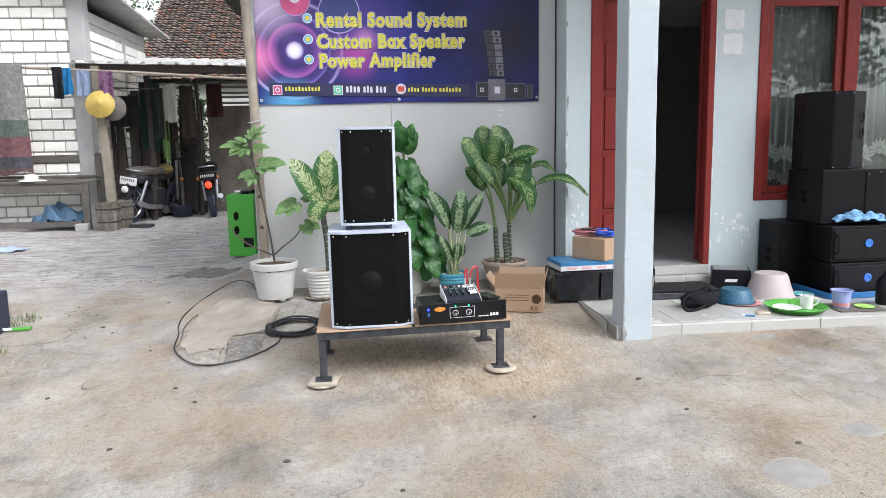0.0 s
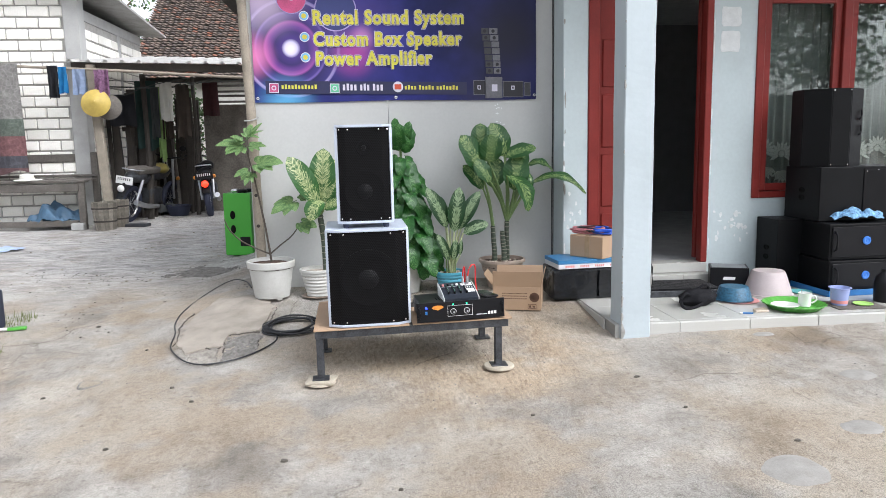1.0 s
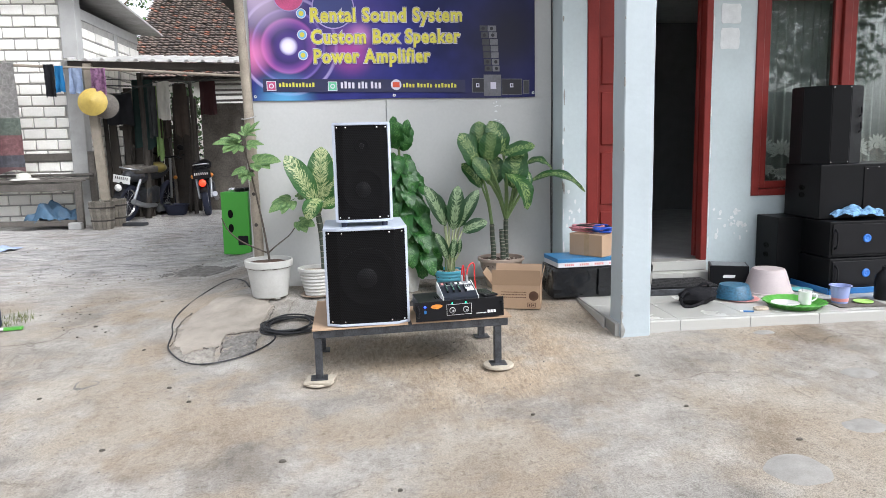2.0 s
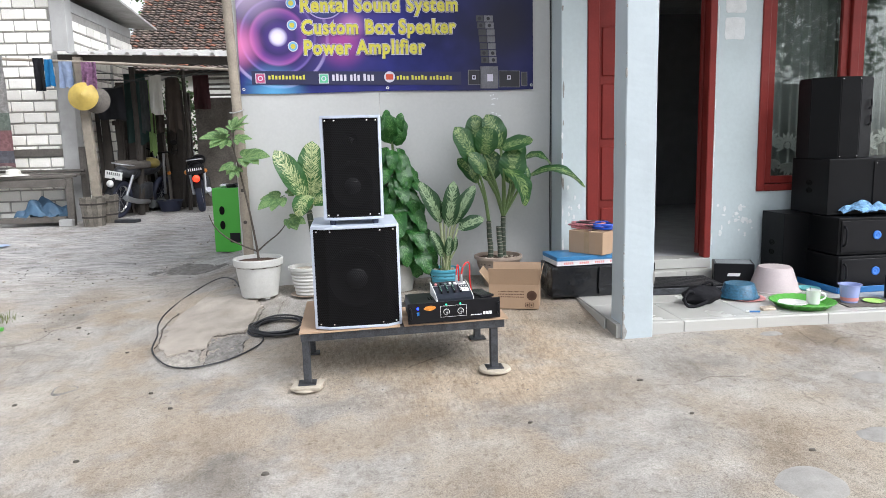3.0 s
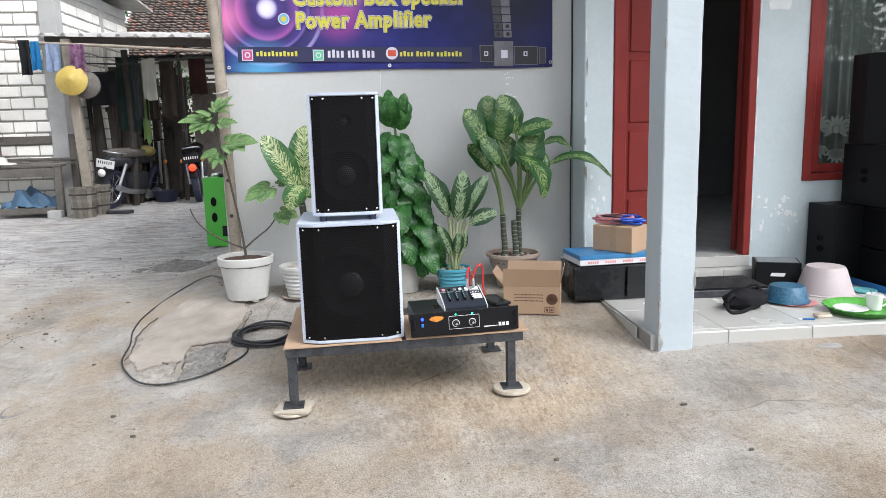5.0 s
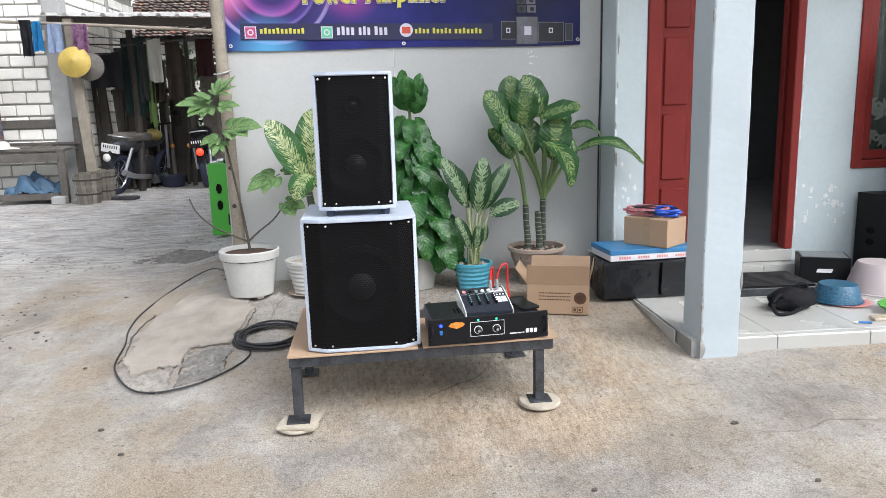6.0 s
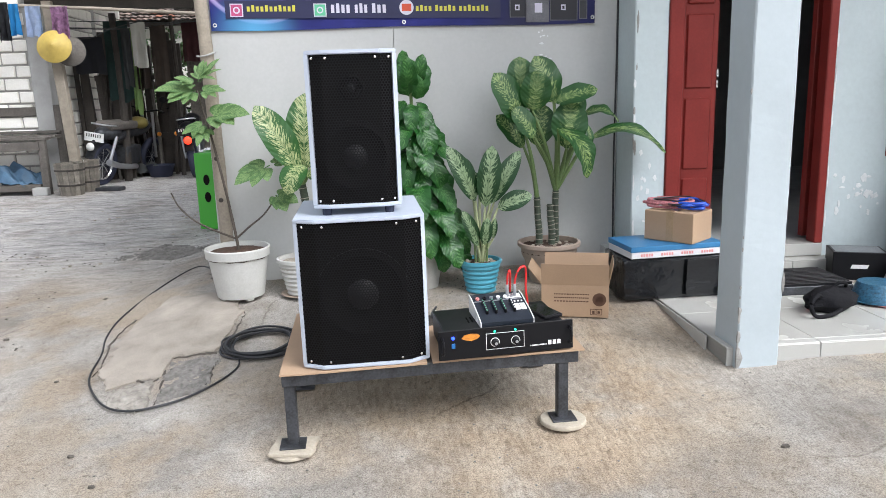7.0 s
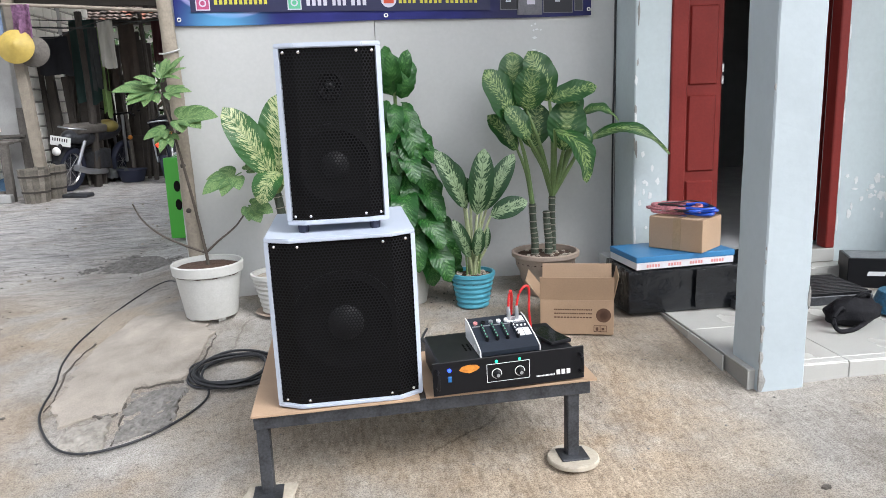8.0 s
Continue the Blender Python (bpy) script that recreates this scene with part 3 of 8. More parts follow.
def glass_material():
    m = bpy.data.materials.new("window_glass")
    m.use_nodes = True
    t = m.node_tree
    t.nodes.remove(t.nodes["Principled BSDF"])
    tr = t.nodes.new("ShaderNodeBsdfTransparent")
    tr.inputs[0].default_value = (0.86, 0.9, 0.88, 1)
    gl = t.nodes.new("ShaderNodeBsdfGlossy")
    gl.inputs["Roughness"].default_value = 0.02
    fr = t.nodes.new("ShaderNodeFresnel")
    fr.inputs[0].default_value = 1.52
    mr = t.nodes.new("ShaderNodeMath")
    mr.operation = "MULTIPLY_ADD"
    mr.inputs[1].default_value, mr.inputs[2].default_value = 0.85, 0.02
    t.links.new(fr.outputs[0], mr.inputs[0])
    mx = t.nodes.new("ShaderNodeMixShader")
    t.links.new(mr.outputs[0], mx.inputs[0])
    t.links.new(tr.outputs[0], mx.inputs[1])
    t.links.new(gl.outputs[0], mx.inputs[2])
    t.links.new(mx.outputs[0], t.nodes["Material Output"].inputs[0])
    return m


M["glass"] = glass_material()
for x0, x1 in ((3.04, 3.66), (3.735, WX1 - 0.065)):
    bm = B()
    o = 0.055
    for a0, a1, c0, c1 in ((x0, x0 + o, WZ0 + 0.055, WZ1 - 0.065), (x1 - o, x1, WZ0 + 0.055, WZ1 - 0.065), (x0 + o, x1 - o, WZ0 + 0.055, WZ0 + 0.055 + o), (x0 + o, x1 - o, WZ1 - 0.065 - o, WZ1 - 0.065)):
        bx(bm, a0, a1, YW + 0.012, YW + 0.05, c0, c1, 0.003)
    sash = part("sash", bm, M["red_wood"], win)
    bm = B()
    bx(bm, x0 + o - 0.004, x1 - o + 0.004, YW + 0.03, YW + 0.034, WZ0 + 0.10, WZ1 - 0.11)
    pane = part("pane", bm, M["glass"], sash, "clear glass pane")
    pane.visible_shadow = False


def curtain_material():
    m = bpy.data.materials.new("net_curtain")
    m.use_nodes = True
    t, p = nodes_of(m)
    p.inputs["Base Color"].default_value = (0.62, 0.66, 0.64, 1)
    p.inputs["Roughness"].default_value = 0.9
    tr = t.nodes.new("ShaderNodeBsdfTransparent")
    mx = t.nodes.new("ShaderNodeMixShader")
    co = t.nodes.new("ShaderNodeTexCoord")
    n = t.nodes.new("ShaderNodeTexNoise")
    n.inputs["Scale"].default_value, n.inputs["Detail"].default_value = 18, 4
    t.links.new(co.outputs["Object"], n.inputs["Vector"])
    r = t.nodes.new("ShaderNodeMapRange")
    r.inputs["To Min"].default_value, r.inputs["To Max"].default_value = 0.30, 0.55
    t.links.new(n.outputs[0], r.inputs["Value"])
    t.links.new(r.outputs[0], mx.inputs[0])
    t.links.new(tr.outputs[0], mx.inputs[1])
    t.links.new(p.outputs[0], mx.inputs[2])
    t.links.new(mx.outputs[0], t.nodes["Material Output"].inputs[0])
    return m


M["net"] = curtain_material()
M["lace"] = mat("white_lace_thread", (0.62, 0.64, 0.62), 0.9)


def net_curtain(x0, x1, y):
    cur = thing("net_curtain", "white net curtain with flower lace at the hem", "curtain")
    bm = B()
    n = 90
    cols = []
    for i in range(n + 1):
        x = x0 + (x1 - x0) * i / n
        yy = y + 0.018 * math.sin(i * 0.62) + 0.012 * math.sin(i * 0.23 + 1)
        cols.append([bm.verts.new((x, yy, z)) for z in (WZ0 + 0.02, 1.2, 1.8, WZ1)])
    for a, b in zip(cols, cols[1:]):
        for k in range(3):
            bm.faces.new((a[k], b[k], b[k + 1], a[k + 1]))
    part("net", bm, M["net"], cur, smooth=True)
    k = 0
    x = x0 + 0.1
    while x < x1:
        bm = B()
        z = 1.17 if k % 2 else 1.2
        for a in range(11):
            an = math.pi * (a / 10) * 1.3 - 0.5
            d = Vector((math.cos(an), 0, math.sin(an)))
            s = Vector((-d.z, 0, d.x))
            c = Vector((x, y - 0.036, z))
            q = [c + d * 0.03 - s * 0.008, c + d * 0.075 - s * 0.013, c + d * 0.105, c + d * 0.075 + s * 0.013, c + d * 0.03 + s * 0.008]
            bm.faces.new([bm.verts.new(v) for v in q])
        bmesh.ops.create_circle(bm, cap_ends=True, segments=14, radius=0.026, matrix=Matrix.Translation((x, y - 0.037, z)) @ Matrix.Rotation(radians(90), 4, "X"))
        for a in range(7):
            an = -math.pi * (0.15 + 0.7 * a / 6)
            d = Vector((math.cos(an), 0, math.sin(an)))
            s = Vector((-d.z, 0, d.x))
            c = Vector((x + 0.02, y - 0.036, z - 0.13))
            q = [c, c + d * 0.06 - s * 0.02, c + d * 0.11, c + d * 0.06 + s * 0.02]
            bm.faces.new([bm.verts.new(v) for v in q])
        part("lace_flower", bm, M["lace"], cur)
        k += 1
        x += 0.155
    return cur


net_curtain(3.06, 3.68, YW + 0.21)
net_curtain(3.72, 4.38, YW + 0.21)


# ---- yard-front things ----
TILT_TABLE = 1.1


def at_table(x, y):
    """Height of the table top under a point."""
    return 0.350 + (x - 0.235) * math.tan(radians(TILT_TABLE))


def low_table():
    tb = thing("low_table", "low angle-iron stand with cardboard top on wooden pads", "table", pose(0.235, 3.87, 0.0, 0, 0, 1.0))
    t = math.tan(radians(TILT_TABLE))
    L, D = 0.525, 0.57

    def rail(x0, x1, y0, y1, h=0.042):
        bm = B()
        vs = bx(bm, x0, x1, y0, y1, 0.340 - h, 0.340, 0.002)
        for v in bm.verts:
            v.co.z += v.co.x * t
        part("rail", bm, M["steel"], tb)
    rail(-L, L, 0.0, 0.006)
    rail(-L, L, D - 0.006, D)
    rail(-L, -L + 0.006, 0.006, D - 0.006)
    rail(L - 0.006, L, 0.006, D - 0.006)
    bm = B()
    bx(bm, -L + 0.006, L - 0.006, 0.006, D - 0.006, 0.330, 0.339)
    for v in bm.verts:
        v.co.z += v.co.x * t
    part("deck", bm, M["dark_wood"], tb)
    for x0, x1, y0, lab in ((-L - 0.005, -0.02, -0.012, 0.72), (0.0, L + 0.02, -0.006, 0.40)):
        bm = B()
        bx(bm, x0, x1, y0, lab, 0.3405, 0.3485, 0.001)
        bmesh.ops.subdivide_edges(bm, edges=bm.edges[:], cuts=5, use_grid_fill=True)
        for v in bm.verts:
            v.co.z += v.co.x * t + 0.0015 * noise.noise((v.co.x * 9, v.co.y * 9, 2))
        part("cardboard_sheet", bm, M["box_card"], tb, "brown cardboard sheet on top")
    for sx, yy, lab in ((-1, 0.008, "l"), (1, 0.008, "r"), (-1, D - 0.05, "lb"), (1, D - 0.05, "rb")):
        x = sx * (L - 0.045) - (0.022 if sx < 0 else 0.008)
        wx, wy = 0.235 + x, 3.87 + yy
        g = G(wx, wy) + ((0.0265 if sx < 0 else 0.017) if yy < 0.1 else 0.004)
        top = 0.335 + x * t
        bm = B()
        bx(bm, x - 0.018, x + 0.018, yy, yy + 0.005, g, top, 0.001)
        bx(bm, x - sx * 0.018 - 0.0025, x - sx * 0.018 + 0.0025, yy + 0.005, yy + 0.038, g, top, 0.001)
        leg = part("leg", bm, M["steel"], tb)
        bm = B()
        bx(bm, x - 0.045, x + 0.045, yy - 0.03, yy + 0.055, g, g + 0.006, 0.001)
        part("foot_plate", bm, M["steel"], leg)
        bm = B()
        lathe(bm, [(0.004, 0), (0.004, 0.003), (0, 0.004)], 8, m=Matrix.Translation((x + 0.008, yy - 0.0005, top - 0.02)) @ Matrix.Rotation(radians(90), 4, "X"))
        part("bolt", bm, M["black"], leg)
    return tb


low_table()
# pads under the front feet
for i, (px, py, rz) in enumerate(((-0.272, 3.880, 8), (-0.266, 3.878, -9))):
    bm = B()
    if i == 0:
        lathe(bm, [(0.080, 0.0), (0.083, 0.003), (0.082, 0.010), (0.079, 0.0125)], 28)
    else:
        bx(bm, -0.075, 0.075, -0.07, 0.07, 0, 0.0125, 0.003, seg=2)
    bmesh.ops.subdivide_edges(bm, edges=[e for e in bm.edges if e.calc_length() > 0.05], cuts=5)
    for v in bm.verts:
        v.co.x += 0.005 * noise.noise((v.co.y * 30, i * 3.0, v.co.x * 9))
        v.co.y += 0.005 * noise.noise((v.co.x * 30, i * 5.0, v.co.y * 9))
    solo("wooden_pad", bm, M["ply"], "pale round offcut of board under a stand foot" if i == 0 else "pale square offcut of board with frayed edges under a stand foot", "board", group="boards under the stand feet", m=pose(px, py, G(px, py) + 0.001 + 0.0128 * i, 0, 0, rz))
bm = B()
lathe(bm, [(0.082, 0.0), (0.085, 0.003), (0.084, 0.013), (0.081, 0.0165)], 28)
solo("wooden_pad", bm, M["ply"], "pale round offcut of board under a stand foot", "board", group="boards under the stand feet", m=pose(0.708, 3.895, G(0.708, 3.895)))


def hex_grille(bm, w, h, pitch, rad, depth, map3):
    """Perforated sheet: a hexagon ring for every hole."""
    s = pitch / math.sqrt(3)
    nx, nz = int(w / pitch), int(h / (1.5 * s))
    ox, oz = (w - nx * pitch) / 2, (h - nz * 1.5 * s) / 2
    for j in range(nz):
        for i in range(nx):
            cx = -w / 2 + ox + (i + 0.5 + (0.25 if j % 2 else -0.25)) * pitch
            cz = oz + (j + 0.5) * 1.5 * s
            o, n = [], []
            for k in range(6):
                a = math.pi / 6 + k * math.pi / 3
                o.append(bm.verts.new(map3(cx + s * 1.01 * math.cos(a), cz + s * 1.01 * math.sin(a))))
                n.append(bm.verts.new(map3(cx + rad * math.cos(a), cz + rad * math.sin(a))))
            for k in range(6):
                bm.faces.new((o[k], o[(k + 1) % 6], n[(k + 1) % 6], n[k]))


def loudspeaker(name, label, w, h, d, side, pro, back_w, m, drivers, rim, pitch, feet):
    """A cabinet whose front is bent: a flat middle and two sides that fall back by pro."""
    sp = thing(name, label, "loudspeaker", m)
    hw = w / 2
    xm = hw - side
    front = lambda x: 0.0 if abs(x) <= xm else pro * (abs(x) - xm) / side

    def slab(z0, z1, inset=0.0):
        out = [(-hw, pro), (-xm, 0), (xm, 0), (hw, pro), (back_w / 2, d), (-back_w / 2, d)]
        bm = B()
        a = [bm.verts.new((x, y, z0)) for x, y in out]
        b = [bm.verts.new((x, y, z1)) for x, y in out]
        bm.faces.new(a), bm.faces.new(b)
        for i in range(6):
            bm.faces.new((a[i], a[(i + 1) % 6], b[(i + 1) % 6], b[i]))
        bmesh.ops.bevel(bm, geom=bm.edges[:], offset=0.003, segments=2, affect="EDGES")
        return bm
    body = part("bottom_panel", slab(0, rim), M["spk_white"], sp)
    part("top_panel", slab(h - rim, h), M["spk_white"], sp)
    for sx in (-1, 1):
        bm = B()
        out = [(sx * hw, pro), (sx * (hw - rim), pro - pro * rim / side), (sx * (back_w / 2 - rim), d), (sx * back_w / 2, d)]
        a = [bm.verts.new((x, y, rim)) for x, y in out]
        b = [bm.verts.new((x, y, h - rim)) for x, y in out]
        bm.faces.new(a), bm.faces.new(b)
        for i in range(4):
            bm.faces.new((a[i], a[(i + 1) % 4], b[(i + 1) % 4], b[i]))
        part("side_panel", bm, M["spk_white"], sp)
    bm = B()
    bx(bm, -back_w / 2 + rim, back_w / 2 - rim, d - rim, d - 0.001, rim, h - rim)
    part("back_panel", bm, M["spk_white"], sp)
    bm = B()
    bx(bm, -hw + rim + 0.001, hw - rim - 0.001, 0.040, 0.055, rim, h - rim)
    # added black strip darkens the white bottom panel seen through the grille
    dark_floor = [(-hw + rim + 0.002, pro + 0.004), (-xm, 0.008), (xm, 0.008), (hw - rim - 0.002, pro + 0.004), (hw - rim - 0.002, pro + 0.020), (-hw + rim + 0.002, pro + 0.020)]
    prism(bm, dark_floor, rim + 0.0002, rim + 0.003, m=Matrix(((1, 0, 0, 0), (0, 0, 1, 0), (0, 1, 0, 0), (0, 0, 0, 1))))
    baffle = part("baffle", bm, M["inside"], sp, "black baffle board behind the grille")
    for cx, cz, r in drivers:
        bm = B()
        rot = Matrix.Translation((cx, 0.0395, cz)) @ Matrix.Rotation(radians(90), 4, "X")
        lathe(bm, [(r * 1.08, 0.0), (r * 1.08, 0.012), (r, 0.014), (r * 0.92, 0.018), (r * 0.84, 0.010), (r * 0.4, 0.002), (r * 0.36, 0.004), (0.0, 0.004)], 40, m=rot)
        dr = part("driver", bm, M["cone"], baffle, "dark paper cone driver", smooth=True)
        bm = B()
        lathe(bm, [(r * 0.36, 0.0042), (r * 0.25, 0.018), (0.0, 0.024)], 30, m=rot)
        part("dust_cap", bm, M["cap"], dr, smooth=True)
    gw, gh = w - 2 * rim - 0.004, h - 2 * rim - 0.004
    bm = B()
    hex_grille(bm, gw, gh, pitch, pitch * 0.385, 0, lambda x, z: (x, front(x) + 0.006, rim + 0.002 + z))
    gr = part("grille", bm, M["grille"], sp, "black hexagon-punched steel grille")
    for sx in (-1, 1):
        for kx in (0.93, 0.6):
            for z in (rim + 0.012, h - rim - 0.012):
                bm = B()
                x = sx * gw / 2 * kx
                lathe(bm, [(0.0042, 0), (0.0042, 0.002), (0.0, 0.0035)], 10, m=Matrix.Translation((x, front(x) + 0.004, z)) @ Matrix.Rotation(radians(90), 4, "X"))
                part("screw", bm, M["chrome"], gr)
    for sx in (-1, 1):
        for yy in (0.035, d - 0.05) if feet else ():
            bm = B()
            lathe(bm, [(0.015, -feet), (0.017, 0.0)], 14, at=(sx * (hw - 0.045), yy, 0))
            part("foot", bm, M["rubber"], sp)
    return sp


SUB_Z = at_table(0.005, 0) + 0.0005
sub = loudspeaker("subwoofer", "white subwoofer cabinet with bent black perforated grille", 0.442, 0.522, 0.50, 0.072, 0.040, 0.44,
                  pose(0.008, 3.858, SUB_Z, 0, -0.4, 1.0), [(0.0, 0.25, 0.15)], 0.013, 0.0098, 0)
top = loudspeaker("top_speaker", "white two-way loudspeaker with black perforated grille on the subwoofer", 0.304, 0.522, 0.30, 0.055, 0.022, 0.24,
                  pose(0.004, 3.93, SUB_Z + 0.522 + 0.024, 0, -0.2, 1.0), [(0.0, 0.17, 0.115), (0.0, 0.40, 0.04)], 0.014, 0.0098, 0.024)


# ---- banner ----
def text_mesh(s, width, height, grow=0.0):
    """A line of lettering, fitted into width x height (the capitals), as a flat mesh in x, z."""
    cu = bpy.data.curves.new("lettering", "FONT")
    cu.body, cu.size, cu.offset, cu.resolution_u, cu.fill_mode = s, 1.0, grow, 3, "FRONT"
    cu.space_character = 1.12
    ob = new("lettering", cu)
    bpy.context.view_layer.update()
    me = bpy.data.meshes.new_from_object(ob.evaluated_get(bpy.context.evaluated_depsgraph_get()))
    bpy.data.objects.remove(ob)
    return me


def lettering(name, s, x, y, z, width, caps, grow, material, parent, label=""):
    """A line of lettering, one flat mesh for each word."""
    span = lambda body: [f(v.co.x for v in text_mesh(body, 0, 0).vertices) for f in (min, max)]
    x_off, x_end = span(s)
    sx, sz = width / (x_end - x_off), caps / 0.70
    words = s.split(" ")
    for k, word in enumerate(words):
        start = x_off if k == 0 else span(" ".join(words[:k + 1]))[1] - span(word)[1] + span(word)[0]
        me = text_mesh(word, 0, 0, grow)
        first = span(word)[0]
        for v in me.vertices:
            v.co = Vector((x + (start - x_off + v.co.x - first) * sx, y, z + v.co.y * sz))
        me.materials.clear()
        me.materials.append(material)
        ob = new(name, me)
        ob.parent = parent
        if label:
            tagged(ob, label + word)


def banner_material():
    m = bpy.data.materials.new("banner_vinyl")
    m.use_nodes = True
    t, p = nodes_of(m)
    co = t.nodes.new("ShaderNodeTexCoord").outputs["Object"]
    n = t.nodes.new("ShaderNodeTexNoise")
    n.inputs["Scale"].default_value, n.inputs["Detail"].default_value = 2.5, 4
    t.links.new(co, n.inputs["Vector"])
    r = t.nodes.new("ShaderNodeValToRGB")
    r.color_ramp.elements[0].position, r.color_ramp.elements[1].position = 0.35, 0.68
    r.color_ramp.elements[0].color, r.color_ramp.elements[1].color = (0.010, 0.013, 0.075, 1), (0.028, 0.032, 0.20, 1)
    t.links.new(n.outputs[0], r.inputs[0])
    col = r.outputs[0]
    # printed loudspeaker cone: rings from the dome outwards
    cd = t.nodes.new("ShaderNodeVectorMath")
    cd.operation = "DISTANCE"
    cd.inputs[1].default_value = (-0.503, YG - 0.014, 2.023)
    t.links.new(co, cd.inputs[0])
    cm = t.nodes.new("ShaderNodeMapRange")
    cm.inputs["From Max"].default_value = 0.365
    t.links.new(cd.outputs["Value"], cm.inputs["Value"])
    cr = t.nodes.new("ShaderNodeValToRGB")
    rings = [(0.0, (0.85, 0.82, 0.95), 1), (0.12, (0.62, 0.58, 0.82), 1), (0.19, (0.06, 0.035, 0.17), 1), (0.33, (0.035, 0.025, 0.11), 1), (0.44, (0.13, 0.045, 0.22), 1), (0.52, (0.30, 0.08, 0.30), 1), (0.565, (0.03, 0.02, 0.10), 1), (0.67, (0.05, 0.035, 0.17), 1), (0.71, (0.16, 0.11, 0.36), 1), (0.745, (0.018, 0.017, 0.07), 1), (0.91, (0.03, 0.028, 0.13), 1), (0.94, (0.34, 0.29, 0.52), 1), (0.975, (0.26, 0.22, 0.45), 0.9), (1.0, (0.1, 0.1, 0.3), 0)]
    while len(cr.color_ramp.elements) < len(rings):
        cr.color_ramp.elements.new(0.5)
    for e, (pos, c, al) in zip(cr.color_ramp.elements, rings):
        e.position, e.color = pos, (*c, al)
    t.links.new(cm.outputs[0], cr.inputs[0])
    cx_ = t.nodes.new("ShaderNodeMixRGB")
    t.links.new(cr.outputs["Alpha"], cx_.inputs[0])
    t.links.new(col, cx_.inputs[1])
    t.links.new(cr.outputs["Color"], cx_.inputs[2])
    col = cx_.outputs[0]
    for (x, z), rad, c, amt in (((1.15, 2.1), 0.75, (0.022, 0.022, 0.035), 0.95), ((-0.1, 2.15), 0.55, (0.09, 0.06, 0.24), 0.7), ((-0.72, 2.44), 0.42, (0.62, 0.50, 0.66), 0.85), ((-0.80, 1.97), 0.22, (0.75, 0.22, 0.45), 0.85), ((-0.05, 1.98), 0.22, (0.42, 0.06, 0.28), 0.7), ((0.02, 2.1), 0.12, (0.6, 0.25, 0.5), 0.6), ((-0.55, 1.62), 0.28, (0.10, 0.35, 0.60), 0.85), ((0.9, 1.62), 0.3, (0.03, 0.03, 0.06), 0.7)):
        d = t.nodes.new("ShaderNodeVectorMath")
        d.operation = "DISTANCE"
        d.inputs[1].default_value = (x, YG - 0.014, z)
        t.links.new(co, d.inputs[0])
        mr = t.nodes.new("ShaderNodeMapRange")
        mr.interpolation_type = "SMOOTHSTEP"
        mr.inputs["From Min"].default_value, mr.inputs["From Max"].default_value = rad, 0.0
        mr.inputs["To Min"].default_value, mr.inputs["To Max"].default_value = 0.0, amt
        t.links.new(d.outputs["Value"], mr.inputs["Value"])
        x_ = t.nodes.new("ShaderNodeMixRGB")
        t.links.new(mr.outputs[0], x_.inputs[0])
        t.links.new(col, x_.inputs[1])
        x_.inputs[2].default_value = (*c, 1)
        col = x_.outputs[0]
    t.links.new(col, p.inputs["Base Color"])
    p.inputs["Roughness"].default_value = 0.5
    p.inputs["Specular IOR Level"].default_value = 0.2
    return m


M["banner"] = banner_material()
M["b_yellow"] = mat("banner_yellow_ink", (0.52, 0.47, 0.05), 0.45, var=0.08, scale=14, bump=0)
M["b_white"] = mat("banner_white_ink", (0.55, 0.53, 0.62), 0.45, var=0.03, bump=0)
M["b_navy"] = mat("banner_navy_ink", (0.02, 0.03, 0.14), 0.45, bump=0)
M["b_red"] = mat("banner_red_ink", (0.55, 0.07, 0.03), 0.45, bump=0)
M["b_pink"] = mat("banner_pink_ink", (0.45, 0.06, 0.17), 0.45, var=0.3, scale=9, bump=0)
M["b_deep"] = mat("banner_deep_blue_ink", (0.010, 0.012, 0.055), 0.45, bump=0)
M["b_lilac"] = mat("banner_lilac_ink", (0.30, 0.25, 0.50), 0.45, var=0.3, scale=7, bump=0)
M["b_blue"] = mat("banner_sky_ink", (0.14, 0.36, 0.58), 0.45, bump=0)
M["b_green"] = mat("banner_green_ink", (0.10, 0.45, 0.25), 0.45, bump=0)
M["b_grey"] = mat("banner_grey_ink", (0.035, 0.035, 0.042), 0.45, var=0.3, scale=20, bump=0)
M["b_lgrey"] = mat("banner_light_grey_ink", (0.12, 0.12, 0.135), 0.45, var=0.3, scale=20, bump=0)
M["b_black"] = mat("banner_black_ink", (0.012, 0.012, 0.018), 0.45, bump=0)


